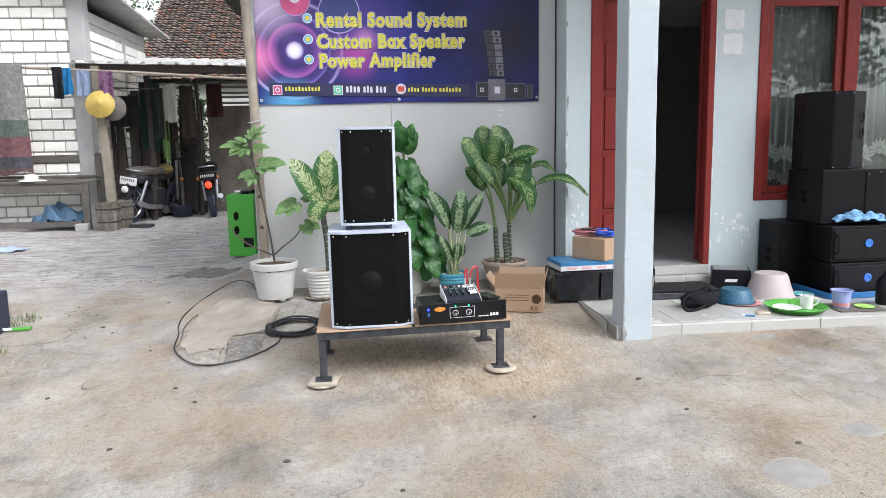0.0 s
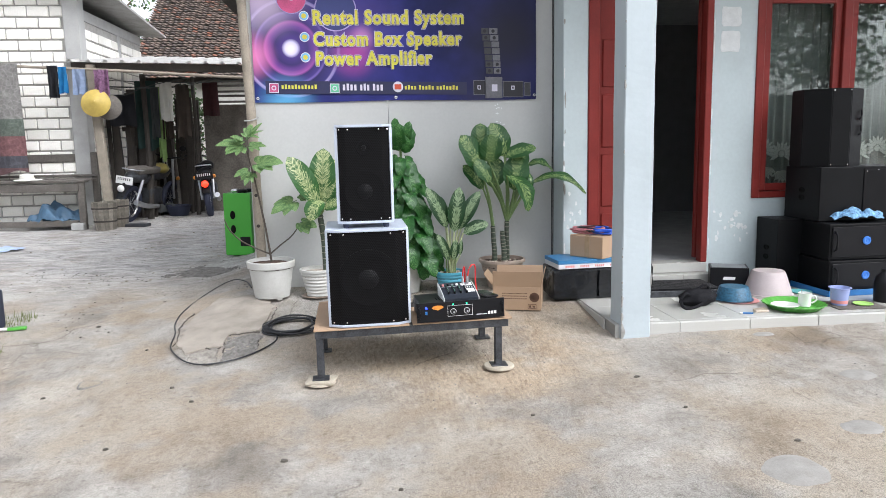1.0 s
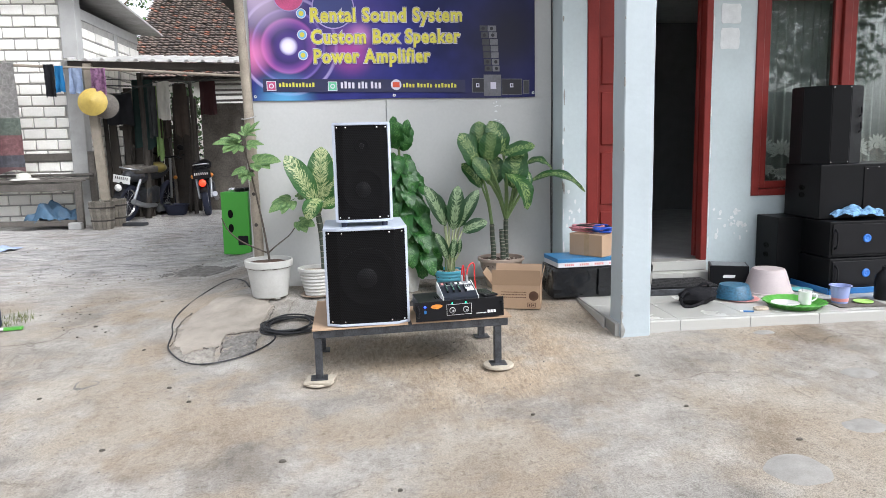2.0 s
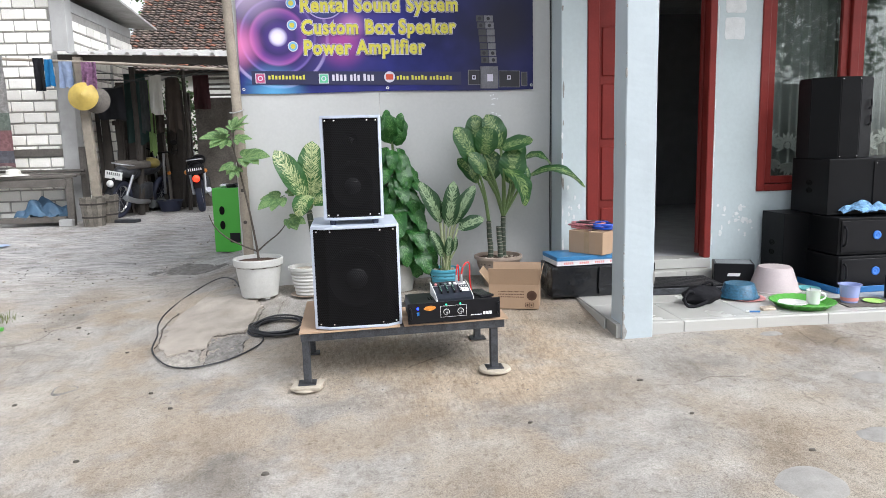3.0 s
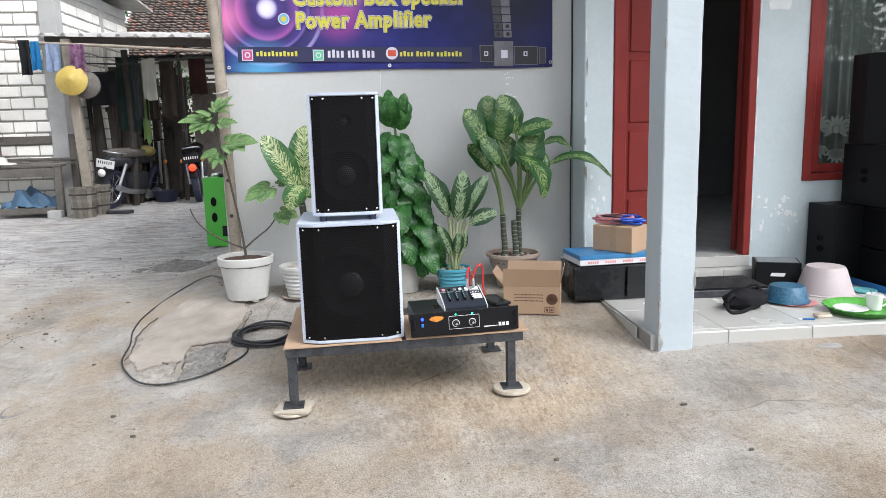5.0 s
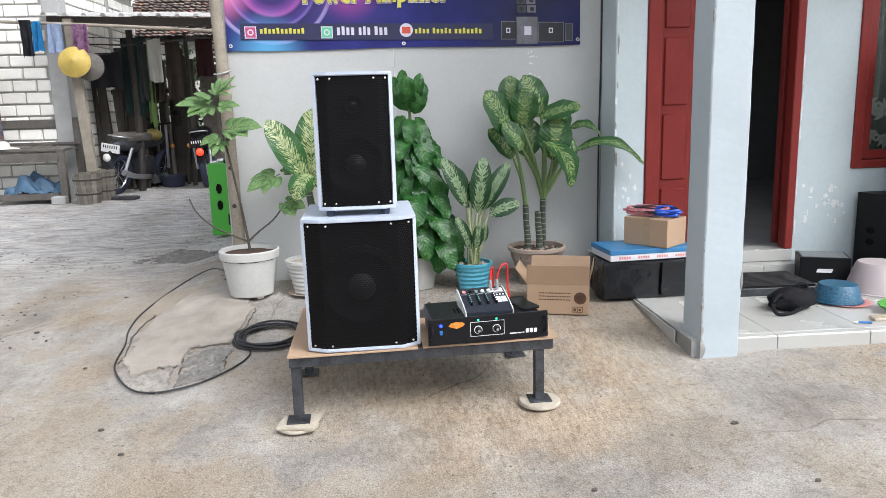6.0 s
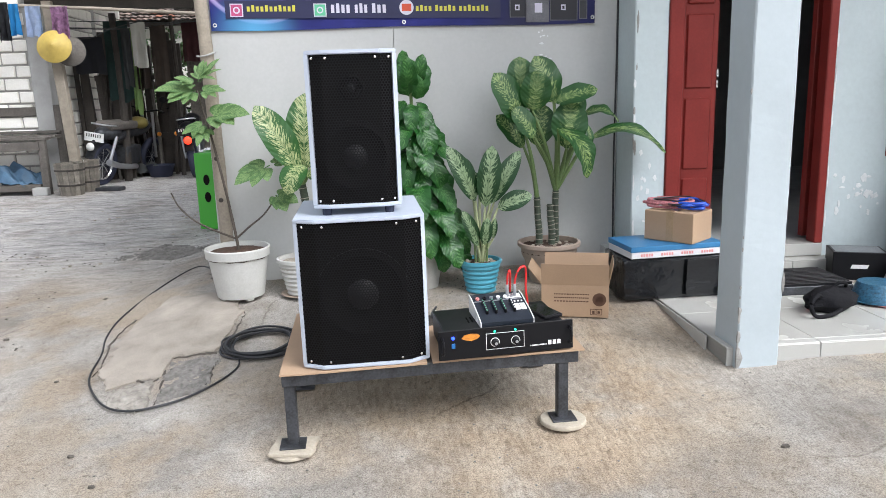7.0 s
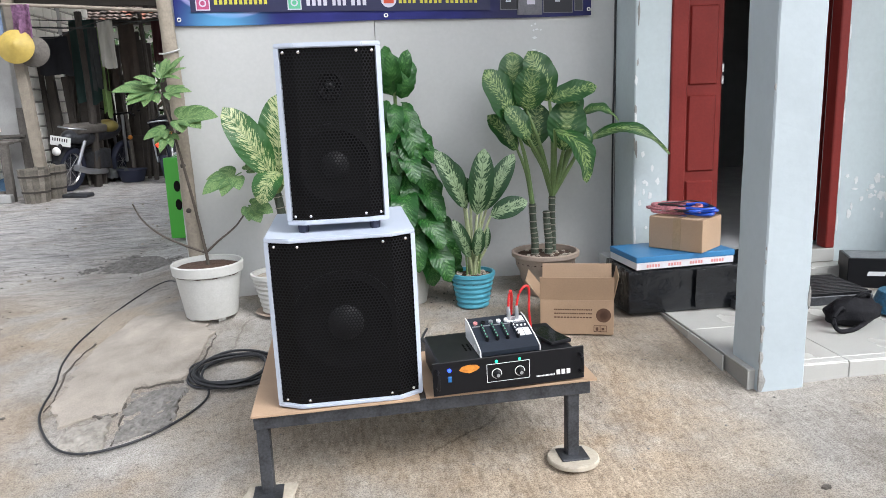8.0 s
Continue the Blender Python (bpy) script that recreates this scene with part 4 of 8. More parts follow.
def banner():
    bn = thing("banner", "dark blue vinyl banner advertising sound equipment, hung on the wall", "banner")
    X0, X1, Z0, Z1 = -0.783, 1.343, 1.632, 2.56
    y0 = YG - 0.012
    bm = B()
    g = {}
    nx, nz = 44, 18
    for j in range(nz + 1):
        for i in range(nx + 1):
            x, z = X0 + (X1 - X0) * i / nx, Z0 + (Z1 - Z0) * j / nz
            sag = -0.004 * math.sin(i / nx * math.pi * 3) * (1 - j / nz)
            g[i, j] = bm.verts.new((x, y0 + 0.003 * noise.noise((x * 3, z * 2, 5)), z + sag))
    for j in range(nz):
        for i in range(nx):
            bm.faces.new((g[i, j], g[i + 1, j], g[i + 1, j + 1], g[i, j + 1]))
    sheet = part("sheet", bm, M["banner"], bn, smooth=True)
    k = 0.0043
    ux = lambda px: -0.783 + (px - 457) * k
    uz = lambda px, py: 1.632 + (187 - (px - 457) * 0.0162 - py) * k

    def disc(name, px, py, r0, r1, material, off, seg=48, a0=0.0, a1=2 * math.pi):
        bm = B()
        c = Vector((ux(px), y0 - off, uz(px, py)))
        inner, outer = [], []
        closed = a1 - a0 > 6.28
        n = seg
        for i in range(n if closed else n + 1):
            a = a0 + (a1 - a0) * i / n
            d = Vector((math.cos(a), 0, math.sin(a)))
            outer.append(bm.verts.new(c + d * r1 * k))
            if r0:
                inner.append(bm.verts.new(c + d * r0 * k))
        if r0:
            m_ = len(outer)
            for i in range(m_ if closed else m_ - 1):
                j = (i + 1) % m_
                bm.faces.new((outer[i], outer[j], inner[j], inner[i]))
        else:
            bm.faces.new(outer)
        part(name, bm, material, bn)

    def quad(name, x0, y0_, x1, y1_, material, off, skew=0.0):
        bm = B()
        q = [(x0 + skew, y0_), (x1 + skew, y0_), (x1, y1_), (x0, y1_)]
        bm.faces.new([bm.verts.new((ux(a), y0 - off, uz(a, b))) for a, b in q])
        return part(name, bm, material, bn)

    # printed speaker cones
    disc("printed_cone", 600, 30, 0, 36, M["b_navy"], 0.0044)
    disc("printed_ring", 600, 30, 34, 36, M["b_lilac"], 0.0050)
    disc("printed_cone", 526, 12, 0, 26, M["b_pink"], 0.0046)
    disc("printed_ring", 526, 12, 24.5, 26, M["b_lilac"], 0.0050)
    disc("printed_ring", 526, 6, 6, 10, M["b_white"], 0.0050)
    disc("printed_badge", 609, -20, 0, 30, M["b_lilac"], 0.0056)
    disc("printed_badge", 609, -20, 0, 26, M["b_black"], 0.0060)
    quad("printed_bar", 660, -30, 806, 6, M["b_white"], 0.0044, 4)
    quad("printed_bar", 663, -30, 803, 4, M["b_red"], 0.0050, 4)
    for s, px, py, wpx, cap in (("Rental Sound System", 562, 52, 259, 22), ("Custom Box Speaker", 562, 88, 255, 22), ("Power Amplifier", 565, 121, 199, 22)):
        x, z = ux(px), uz(px + wpx / 2, py) + 0.0
        lettering("lettering_edge", s, x, y0 - 0.0062, z, wpx * k, cap * k, 0.082, M["b_white"], bn)
        lettering("lettering_line", s, x, y0 - 0.0068, z, wpx * k, cap * k, 0.056, M["b_navy"], bn)
        lettering("lettering", s, x, y0 - 0.0074, z, wpx * k, cap * k, 0.036, M["b_yellow"], bn, "yellow lettering: ")
    for py in (41, 76, 110):
        disc("bullet", 546, py, 0, 8.4, M["b_white"], 0.0060, 20)
        disc("bullet", 546, py, 0, 7.2, M["b_blue"], 0.0066, 20)
        disc("bullet", 546, py, 0, 4.2, M["b_yellow"], 0.0072, 16)
    # contact row: icons as plain shapes, writing as bars
    quad("printed_strip", 476, 150, 826, 172, M["b_deep"], 0.0046)
    for px, mm, sq in ((490, "b_pink", 1), (594, "b_green", 1), (704, "b_white", 0)):
        if sq:
            quad("icon", px - 8, 162 - 8, px + 8, 162 + 8, M["b_white"], 0.0050)
            quad("icon", px - 6.8, 162 - 6.8, px + 6.8, 162 + 6.8, M[mm], 0.0056)
            disc("icon_ring", px, 162, 2.6, 4.2, M["b_white"], 0.0062, 18)
        else:
            disc("icon", px, 159, 0, 9.2, M["b_white"], 0.0050, 28)
            quad("icon", px - 6, 154.5, px + 6, 163.5, M["b_red"], 0.0056)
    for x0, x1, mm in ((503, 565, "b_yellow"), (608, 634, "b_white"), (638, 656, "b_white"), (660, 680, "b_white"), (716, 738, "b_yellow"), (741, 769, "b_yellow"), (772, 812, "b_yellow")):
        n_ = max(3, round((x1 - x0) / (5.4 if mm == "b_yellow" else 6.6)))
        st = (x1 - x0) / n_
        for i in range(n_):
            tall = 1.5 if (i * 7 + int(x0)) % 3 == 0 else 0.0
            quad("writing_bar", x0 + i * st, (157.5 if mm == "b_yellow" else 155.5) - tall, x0 + (i + 0.62) * st, 163.5 if mm == "b_yellow" else 165.5, M[mm], 0.0050)
    # printed loudspeaker stack
    for i in range(7):
        y_ = 57 + i * 11.4
        o = (0, 2, 4, 5, 6, 7, 8)[i]
        quad("printed_cabinet", 853 + o, y_, 866 + o, y_ + 10, M["b_grey"], 0.0044)
        quad("printed_cabinet", 867 + o, y_, 882 + o * 0.7, y_ + 10, M["b_lgrey"], 0.0044)
        if i in (0, 1, 5, 6):
            disc("printed_driver", 859 + o, y_ + 5, 0, 3, M["b_black"], 0.0050, 12)
            disc("printed_driver", 874 + o, y_ + 5, 0, 3, M["b_black"], 0.0050, 12)
    for x0, y0_, x1, y1_, mm in ((838, 147, 860, 172, "b_black"), (859, 141, 890, 178, "b_lgrey"), (891, 148, 928, 176, "b_black"), (930, 150, 941, 174, "b_grey")):
        quad("printed_cabinet", x0, y0_, x1, y1_, M["b_lgrey"], 0.0044)
        quad("printed_cabinet", x0 + 1, y0_ + 1, x1 - 1, y1_ - 1, M[mm], 0.0050)
    quad("printed_driver", 871, 154, 881, 166, M["b_white"], 0.0056)
    for px in (848, 909):
        quad("printed_driver", px - 3, 156, px + 3, 163, M["b_white"], 0.0056)
        quad("printed_driver", px - 1.5, 157.5, px + 1.5, 161.5, M["b_black"], 0.0062)
    for px, py in ((462, 184), (948, 176), (700, 181)):
        disc("eyelet", px, py - 4, 1.2, 2.6, M["chrome"], 0.0062, 14)
    return bn


banner()

# wooden post that carries the eave
bm = B()
tube(bm, smooth_path([(-0.785, 5.625, 0.17), (-0.797, 5.628, 0.8), (-0.812, 5.632, 1.6), (-0.85, 5.635, 2.62)], 8), 0.036, 10, 0.95)
for v in bm.verts:
    v.co.x += 0.008 * noise.noise((v.co.z * 4, v.co.x * 20, 0)) + 0.003 * noise.noise((v.co.z * 17, v.co.y * 30, 2))
post = thing("wooden_post", "rough weathered timber post with nails under the eave", "post", kind="structure")
part("shaft", bm, M["post_wood"], post, smooth=True)
for z in (0.95, 1.12, 0.72):
    bm = B()
    lathe(bm, [(0.013, 0), (0.013, 0.006), (0.007, 0.010), (0.0, 0.010)], 12, m=Matrix.Translation((-0.800 - (z - 0.8) * 0.02, 5.598, z)) @ Matrix.Rotation(radians(90), 4, "X"))
    part("knot", bm, M["dark_wood"], post)
bm = B()
tube(bm, smooth_path([(-0.862, 5.63, 1.50), (-0.83, 5.592, 1.497), (-0.79, 5.590, 1.505), (-0.762, 5.63, 1.52)], 4), 0.005, 6)
part("binding_wire", bm, M["concrete"], post)
# joint and cable down the wall's edge
bm = B()
tube(bm, smooth_path([(1.474, 5.682, 0.18), (1.470, 5.681, 0.9), (1.477, 5.681, 1.6), (1.474, 5.682, 2.6)]), 0.005, 6)
solo("wall_cable", bm, M["cable"], "thin dark cable running down the wall corner", "cable")


# ---- plants ----
def leaf_material(name, dark, light, amount, reach, streak=9.0, rough=0.42):
    m = bpy.data.materials.new(name)
    m.use_nodes = True
    t, p = nodes_of(m)
    uv = t.nodes.new("ShaderNodeUVMap")
    sep = t.nodes.new("ShaderNodeSeparateXYZ")
    t.links.new(uv.outputs[0], sep.inputs[0])

    def math_(op, a, b=None, c=None):
        n = t.nodes.new("ShaderNodeMath")
        n.operation = op
        for i, v in enumerate((a, b, c)):
            if v is None:
                continue
            if isinstance(v, (int, float)):
                n.inputs[i].default_value = v
            else:
                t.links.new(v, n.inputs[i])
        return n.outputs[0]
    a = math_("ABSOLUTE", math_("SUBTRACT", sep.outputs[0], 0.5))
    q = math_("SUBTRACT", sep.outputs[1], math_("MULTIPLY", a, 0.55))
    oi = t.nodes.new("ShaderNodeObjectInfo")
    comb = t.nodes.new("ShaderNodeCombineXYZ")
    t.links.new(math_("MULTIPLY", a, 4.0), comb.inputs[0])
    t.links.new(math_("MULTIPLY", q, streak * 2.2), comb.inputs[1])
    t.links.new(math_("MULTIPLY", oi.outputs["Random"], 40.0), comb.inputs[2])
    n = t.nodes.new("ShaderNodeTexNoise")
    n.inputs["Scale"].default_value, n.inputs["Detail"].default_value, n.inputs["Roughness"].default_value = 2.2, 3, 0.65
    t.links.new(comb.outputs[0], n.inputs["Vector"])
    edge = t.nodes.new("ShaderNodeMapRange")
    edge.inputs["From Min"].default_value, edge.inputs["From Max"].default_value = reach, reach * 0.45
    t.links.new(a, edge.inputs["Value"])
    k = math_("ADD", math_("MULTIPLY", math_("SUBTRACT", n.outputs[0], 0.52), 5.5), math_("MULTIPLY", math_("SUBTRACT", edge.outputs[0], 1.0 - amount), 1.2))
    sh = t.nodes.new("ShaderNodeMapRange")
    sh.inputs["From Min"].default_value, sh.inputs["From Max"].default_value = 0.15, 0.55
    t.links.new(k, sh.inputs["Value"])
    mask = math_("MULTIPLY", sh.outputs[0], math_("GREATER_THAN", edge.outputs[0], 0.02))
    rib = math_("LESS_THAN", a, 0.018)
    x = t.nodes.new("ShaderNodeMixRGB")
    x.inputs[1].default_value, x.inputs[2].default_value = (*dark, 1), (*light, 1)
    t.links.new(mask, x.inputs[0])
    y = t.nodes.new("ShaderNodeMixRGB")
    y.inputs[2].default_value = (*[0.5 * (d + l) for d, l in zip(dark, light)], 1)
    t.links.new(math_("MULTIPLY", rib, 0.8), y.inputs[0])
    t.links.new(x.outputs[0], y.inputs[1])
    t.links.new(y.outputs[0], p.inputs["Base Color"])
    p.inputs["Roughness"].default_value = rough
    tr = t.nodes.new("ShaderNodeBsdfTranslucent")
    t.links.new(y.outputs[0], tr.inputs[0])
    mx = t.nodes.new("ShaderNodeMixShader")
    mx.inputs[0].default_value = 0.22
    t.links.new(p.outputs[0], mx.inputs[1])
    t.links.new(tr.outputs[0], mx.inputs[2])
    t.links.new(mx.outputs[0], t.nodes["Material Output"].inputs[0])
    bp = t.nodes.new("ShaderNodeBump")
    bp.inputs["Strength"].default_value, bp.inputs["Distance"].default_value = 0.14, 0.006
    w = math_("SINE", math_("MULTIPLY", q, 60.0))
    t.links.new(w, bp.inputs["Height"])
    t.links.new(bp.outputs[0], p.inputs["Normal"])
    return m


M["dumb"] = leaf_material("dumbcane_leaf", (0.014, 0.075, 0.014), (0.28, 0.38, 0.14), 0.26, 0.35)
M["dumb_pale"] = leaf_material("pale_dumbcane_leaf", (0.022, 0.095, 0.018), (0.38, 0.43, 0.21), 0.45, 0.40)
M["agla"] = leaf_material("silver_striped_leaf", (0.015, 0.058, 0.018), (0.26, 0.36, 0.20), 0.62, 0.32, 5.0)
M["vine"] = leaf_material("deep_green_leaf", (0.015, 0.090, 0.015), (0.08, 0.22, 0.055), 0.22, 0.4, rough=0.33)
M["fig"] = leaf_material("fresh_lobed_leaf", (0.065, 0.145, 0.045), (0.17, 0.27, 0.10), 0.5, 0.5, rough=0.6)
M["stalk"] = mat("green_plant_stalk", (0.13, 0.20, 0.07), 0.5, var=0.25, scale=20, bump=0.1)
M["stalk_pale"] = mat("pale_green_stalk", (0.38, 0.42, 0.24), 0.5, var=0.2, scale=30, bump=0.1)
M["trunk"] = mat("banded_cane_trunk", (0.045, 0.06, 0.04), 0.7, var=0.4, scale=30, bump=0.4)
M["scar"] = mat("pale_leaf_scar", (0.25, 0.235, 0.19), 0.8, var=0.3, scale=40)
M["twig"] = mat("brown_twig", (0.06, 0.048, 0.038), 0.8, var=0.3, scale=40, bump=0.3)


def leaf(bm, base, tip, width, up=(0, -0.5, 0.85), arch=0.12, fold=0.25, n=9, shape=0.85, wave=0.0, point=0.78):
    """A blade from base to tip: arched along its length, folded along the rib, pointed."""
    uvl = bm.loops.layers.uv.verify()
    base, tip, up = Vector(base), Vector(tip), Vector(up)
    d = tip - base
    L = d.length
    side = d.cross(up).normalized()
    nrm = side.cross(d).normalized()
    rows = []
    full = 0.74 * shape / (0.74 * shape + point)
    peak = full ** (0.74 * shape) * (1 - full) ** point
    for i in range(n + 1):
        s = i / n
        c = base + d * s + nrm * (arch * L * math.sin(math.pi * s))
        wd = width * (s ** (0.74 * shape)) * (1 - s) ** point / peak
        wd = max(wd, 0.002)
        row = []
        for u in (-1, -0.5, 0, 0.5, 1):
            wv = wave * width * math.sin(s * 16 + u * 2) * abs(u)
            row.append((bm.verts.new(c + side * (u * wd) + nrm * (abs(u) * wd * fold + wv)), (0.5 + 0.5 * u * (wd / width), s)))
        rows.append(row)
    for a, b in zip(rows, rows[1:]):
        for k in range(4):
            q = (a[k], a[k + 1], b[k + 1], b[k])
            f = bm.faces.new([v for v, _ in q])
            f.smooth = True
            for lp, (_, w) in zip(f.loops, q):
                lp[uvl].uv = w


def lobed_leaf(bm, base, tip, width, lobes=5, up=(0, -0.6, 0.8)):
    """A deeply lobed blade: fingers fan out from the stalk."""
    base, tip = Vector(base), Vector(tip)
    d = tip - base
    L = d.length
    up = Vector(up)
    side = d.cross(up).normalized()
    for k in range(lobes):
        q = k - (lobes - 1) / 2
        a = q * 0.62
        s = base + d * (0.26 - 0.05 * abs(q) + 0.004 * k)
        r = L * (0.72 - 0.13 * abs(q))
        t_ = s + (d.normalized() * math.cos(a) + side * math.sin(a)) * r
        leaf(bm, s, t_, width * (0.30 if q == 0 else 0.24), up, 0.10, 0.15, 6, 0.62)
    tube(bm, [base, base + d * 0.14, base + d * 0.30], 0.003, 5)


def pot(name, label, m, profile, material, soil_r, soil_z, soil_mat, lip=None):
    p = thing(name, label, "plant pot", m)
    bm = B()
    lathe(bm, profile, 40)
    part("bowl", bm, material, p, smooth=True)
    bm = B()
    lathe(bm, [(soil_r, soil_z - 0.03), (soil_r, soil_z), (soil_r * 0.6, soil_z + 0.006), (soil_r * 0.25, soil_z + 0.01), (0.0, soil_z + 0.012)], 26, wob=lambda a, z: 0.0)
    for v in bm.verts:
        v.co.z += 0.006 * noise.noise((v.co.x * 40, v.co.y * 40, 1.0))
    part("soil", bm, soil_mat, p, "soil in the pot", smooth=True)
    return p


def ribbed(r0, r1, h, lip, ribs, t=0.006):
    out = []
    n = ribs * 4
    for i in range(n + 1):
        s = i / n
        r = r0 + (r1 - r0) * s + (0.003 * math.sin(s * ribs * 2 * math.pi) if ribs > 1 else 0)
        out.append((r, h * s * 0.9))
    out += [(r1 + lip, h * 0.905), (r1 + lip, h * 0.99), (r1 + lip - 0.003, h), (r1 - t, h), (r1 - t - 0.004, h * 0.80)]
    return out


def pebbles(parent, r, z, n, seed):
    rnd = random.Random(seed)
    for i in range(n):
        a, q = rnd.uniform(0, 6.28), r * math.sqrt(rnd.random())
        bm = B()
        bmesh.ops.create_icosphere(bm, subdivisions=1, radius=1)
        s = rnd.uniform(0.008, 0.018)
        for v in bm.verts:
            v.co = Vector((q * math.cos(a) + v.co.x * s, q * math.sin(a) + v.co.y * s * 0.8, z + v.co.z * s * 0.6))
        part("pebble", bm, M["pebble"], parent)


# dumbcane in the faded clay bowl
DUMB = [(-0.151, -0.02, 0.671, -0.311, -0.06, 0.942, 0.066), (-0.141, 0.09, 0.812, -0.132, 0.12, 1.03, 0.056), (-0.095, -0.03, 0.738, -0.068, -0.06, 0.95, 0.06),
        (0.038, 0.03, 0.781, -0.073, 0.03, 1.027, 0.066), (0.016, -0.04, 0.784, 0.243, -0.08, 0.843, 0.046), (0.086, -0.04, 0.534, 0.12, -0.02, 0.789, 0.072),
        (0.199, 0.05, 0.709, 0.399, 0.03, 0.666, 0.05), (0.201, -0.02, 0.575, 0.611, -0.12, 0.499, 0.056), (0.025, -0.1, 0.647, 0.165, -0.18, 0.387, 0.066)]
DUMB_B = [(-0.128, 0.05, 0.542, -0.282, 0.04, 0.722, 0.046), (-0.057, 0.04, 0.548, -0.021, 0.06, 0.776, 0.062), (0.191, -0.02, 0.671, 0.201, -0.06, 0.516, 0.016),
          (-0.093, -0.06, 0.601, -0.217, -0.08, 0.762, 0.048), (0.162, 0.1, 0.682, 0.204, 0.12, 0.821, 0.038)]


def dumbcane(label, m, trunks, leaves, material, crown, trunk_r=0.022):
    pl = thing("dumbcane", label, "plant", m)
    for tr in trunks:
        bm = B()
        pts = smooth_path(tr, 6)
        tube(bm, pts, trunk_r, 12, 0.85)
        tk = part("trunk", bm, M["trunk"], pl, smooth=True)
        for i in range(1, len(pts) - 1, 2):
            d = (pts[i + 1] - pts[i]).normalized()
            bm = B()
            tube(bm, [pts[i] - d * 0.002, pts[i] + d * 0.002], trunk_r * 1.05, 12)
            part("leaf_scar", bm, M["scar"], tk)
    for i, (bx_, by_, bz_, tx, ty, tz, w) in enumerate(leaves):
        bm = B()
        up = (0.0, -0.75, 0.65) if tz > bz_ else (0.1, -0.35, 0.9)
        leaf(bm, (bx_, by_, bz_), (tx, ty, tz), w * 1.38, up, 0.07 if tz > bz_ else 0.24, 0.10, 14, 0.85, 0.06, 0.60)
        lf = part("leaf", bm, material, pl)
        bm = B()
        c = min(crown, key=lambda p_: (p_[0] - bx_) ** 2 + (p_[2] - bz_) ** 2)
        tube(bm, smooth_path([c, ((c[0] + bx_) / 2 + 0.01, (c[1] + by_) / 2, (c[2] * 0.45 + bz_ * 0.55)), (bx_, by_, bz_)], 5), 0.014, 8, 0.45)
        part("leaf_stalk", bm, M["stalk"], lf)
    return pl


bowl = pot("plant_pot", "faded brown clay bowl filled with stones", pose(1.013, 5.40, G(1.013, 5.40) - 0.004),
           ribbed(0.10, 0.165, 0.225, 0.010, 3), M["pot_clay"], 0.155, 0.20, M["soil"])
pebbles(bowl, 0.14, 0.208, 26, 4)
gz = G(1.013, 5.40) + 0.20
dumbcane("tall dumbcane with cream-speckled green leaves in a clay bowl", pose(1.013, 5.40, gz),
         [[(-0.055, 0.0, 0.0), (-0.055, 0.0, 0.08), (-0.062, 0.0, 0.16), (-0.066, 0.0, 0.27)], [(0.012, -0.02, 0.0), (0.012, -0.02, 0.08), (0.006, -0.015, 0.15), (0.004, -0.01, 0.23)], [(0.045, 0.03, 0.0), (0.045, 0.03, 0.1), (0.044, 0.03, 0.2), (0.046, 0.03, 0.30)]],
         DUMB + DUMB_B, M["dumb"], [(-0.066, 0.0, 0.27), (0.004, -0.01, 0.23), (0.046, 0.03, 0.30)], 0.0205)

# striped plant in the teal pot
AGLA = [(-0.024, -0.02, 0.341, -0.173, -0.06, 0.635, 0.046), (0.027, -0.03, 0.308, 0.067, -0.05, 0.633, 0.05), (0.059, 0.01, 0.319, 0.224, 0.0, 0.596, 0.043),
        (0.096, -0.02, 0.297, 0.277, -0.05, 0.365, 0.043), (-0.034, 0.03, 0.406, -0.088, 0.07, 0.572, 0.034), (0.015, -0.06, 0.108, 0.031, -0.08, 0.254, 0.026),
        (-0.019, -0.05, 0.101, -0.102, -0.08, 0.3, 0.03), (0.065, -0.04, 0.136, 0.077, -0.05, 0.247, 0.014), (0.088, 0.05, 0.321, 0.126, 0.08, 0.452, 0.034),
        (0.005, 0.02, 0.365, -0.046, 0.02, 0.496, 0.036)]
tgz = G(0.612, 5.31)
teal = pot("plant_pot", "teal ribbed plastic pot on the ground", pose(0.612, 5.31, tgz - 0.003), ribbed(0.078, 0.108, 0.175, 0.007, 6), M["pot_teal"], 0.10, 0.155, M["soil"])
pebbles(teal, 0.085, 0.162, 22, 8)
ag = thing("striped_houseplant", "leafy plant with silver-striped green leaves and pale stalks", "plant", pose(0.612, 5.31, tgz + 0.155))
for i, (a, b, c, d, e, f, w) in enumerate(AGLA):
    bm = B()
    leaf(bm, (a, b, c), (d, e, f), w * 1.25, (0, -0.85, 0.5), 0.08, 0.16, 12, 0.85, 0.04, 0.62)
    lf = part("leaf", bm, M["agla"], ag)
    bm = B()
    tube(bm, smooth_path([(a * 0.25, b * 0.4, 0.0), (a * 0.45, b * 0.7, c * 0.5), (a, b, c)], 5), 0.010, 8, 0.6)
    part("leaf_stalk", bm, M["stalk_pale"], lf)
for i in range(4):
    bm = B()
    tube(bm, [(-0.03 + 0.02 * i, -0.03, 0), (-0.035 + 0.024 * i, -0.035, 0.11 + 0.02 * (i % 2))], 0.006, 7, 0.7)
    part("stem", bm, M["stalk"], ag)

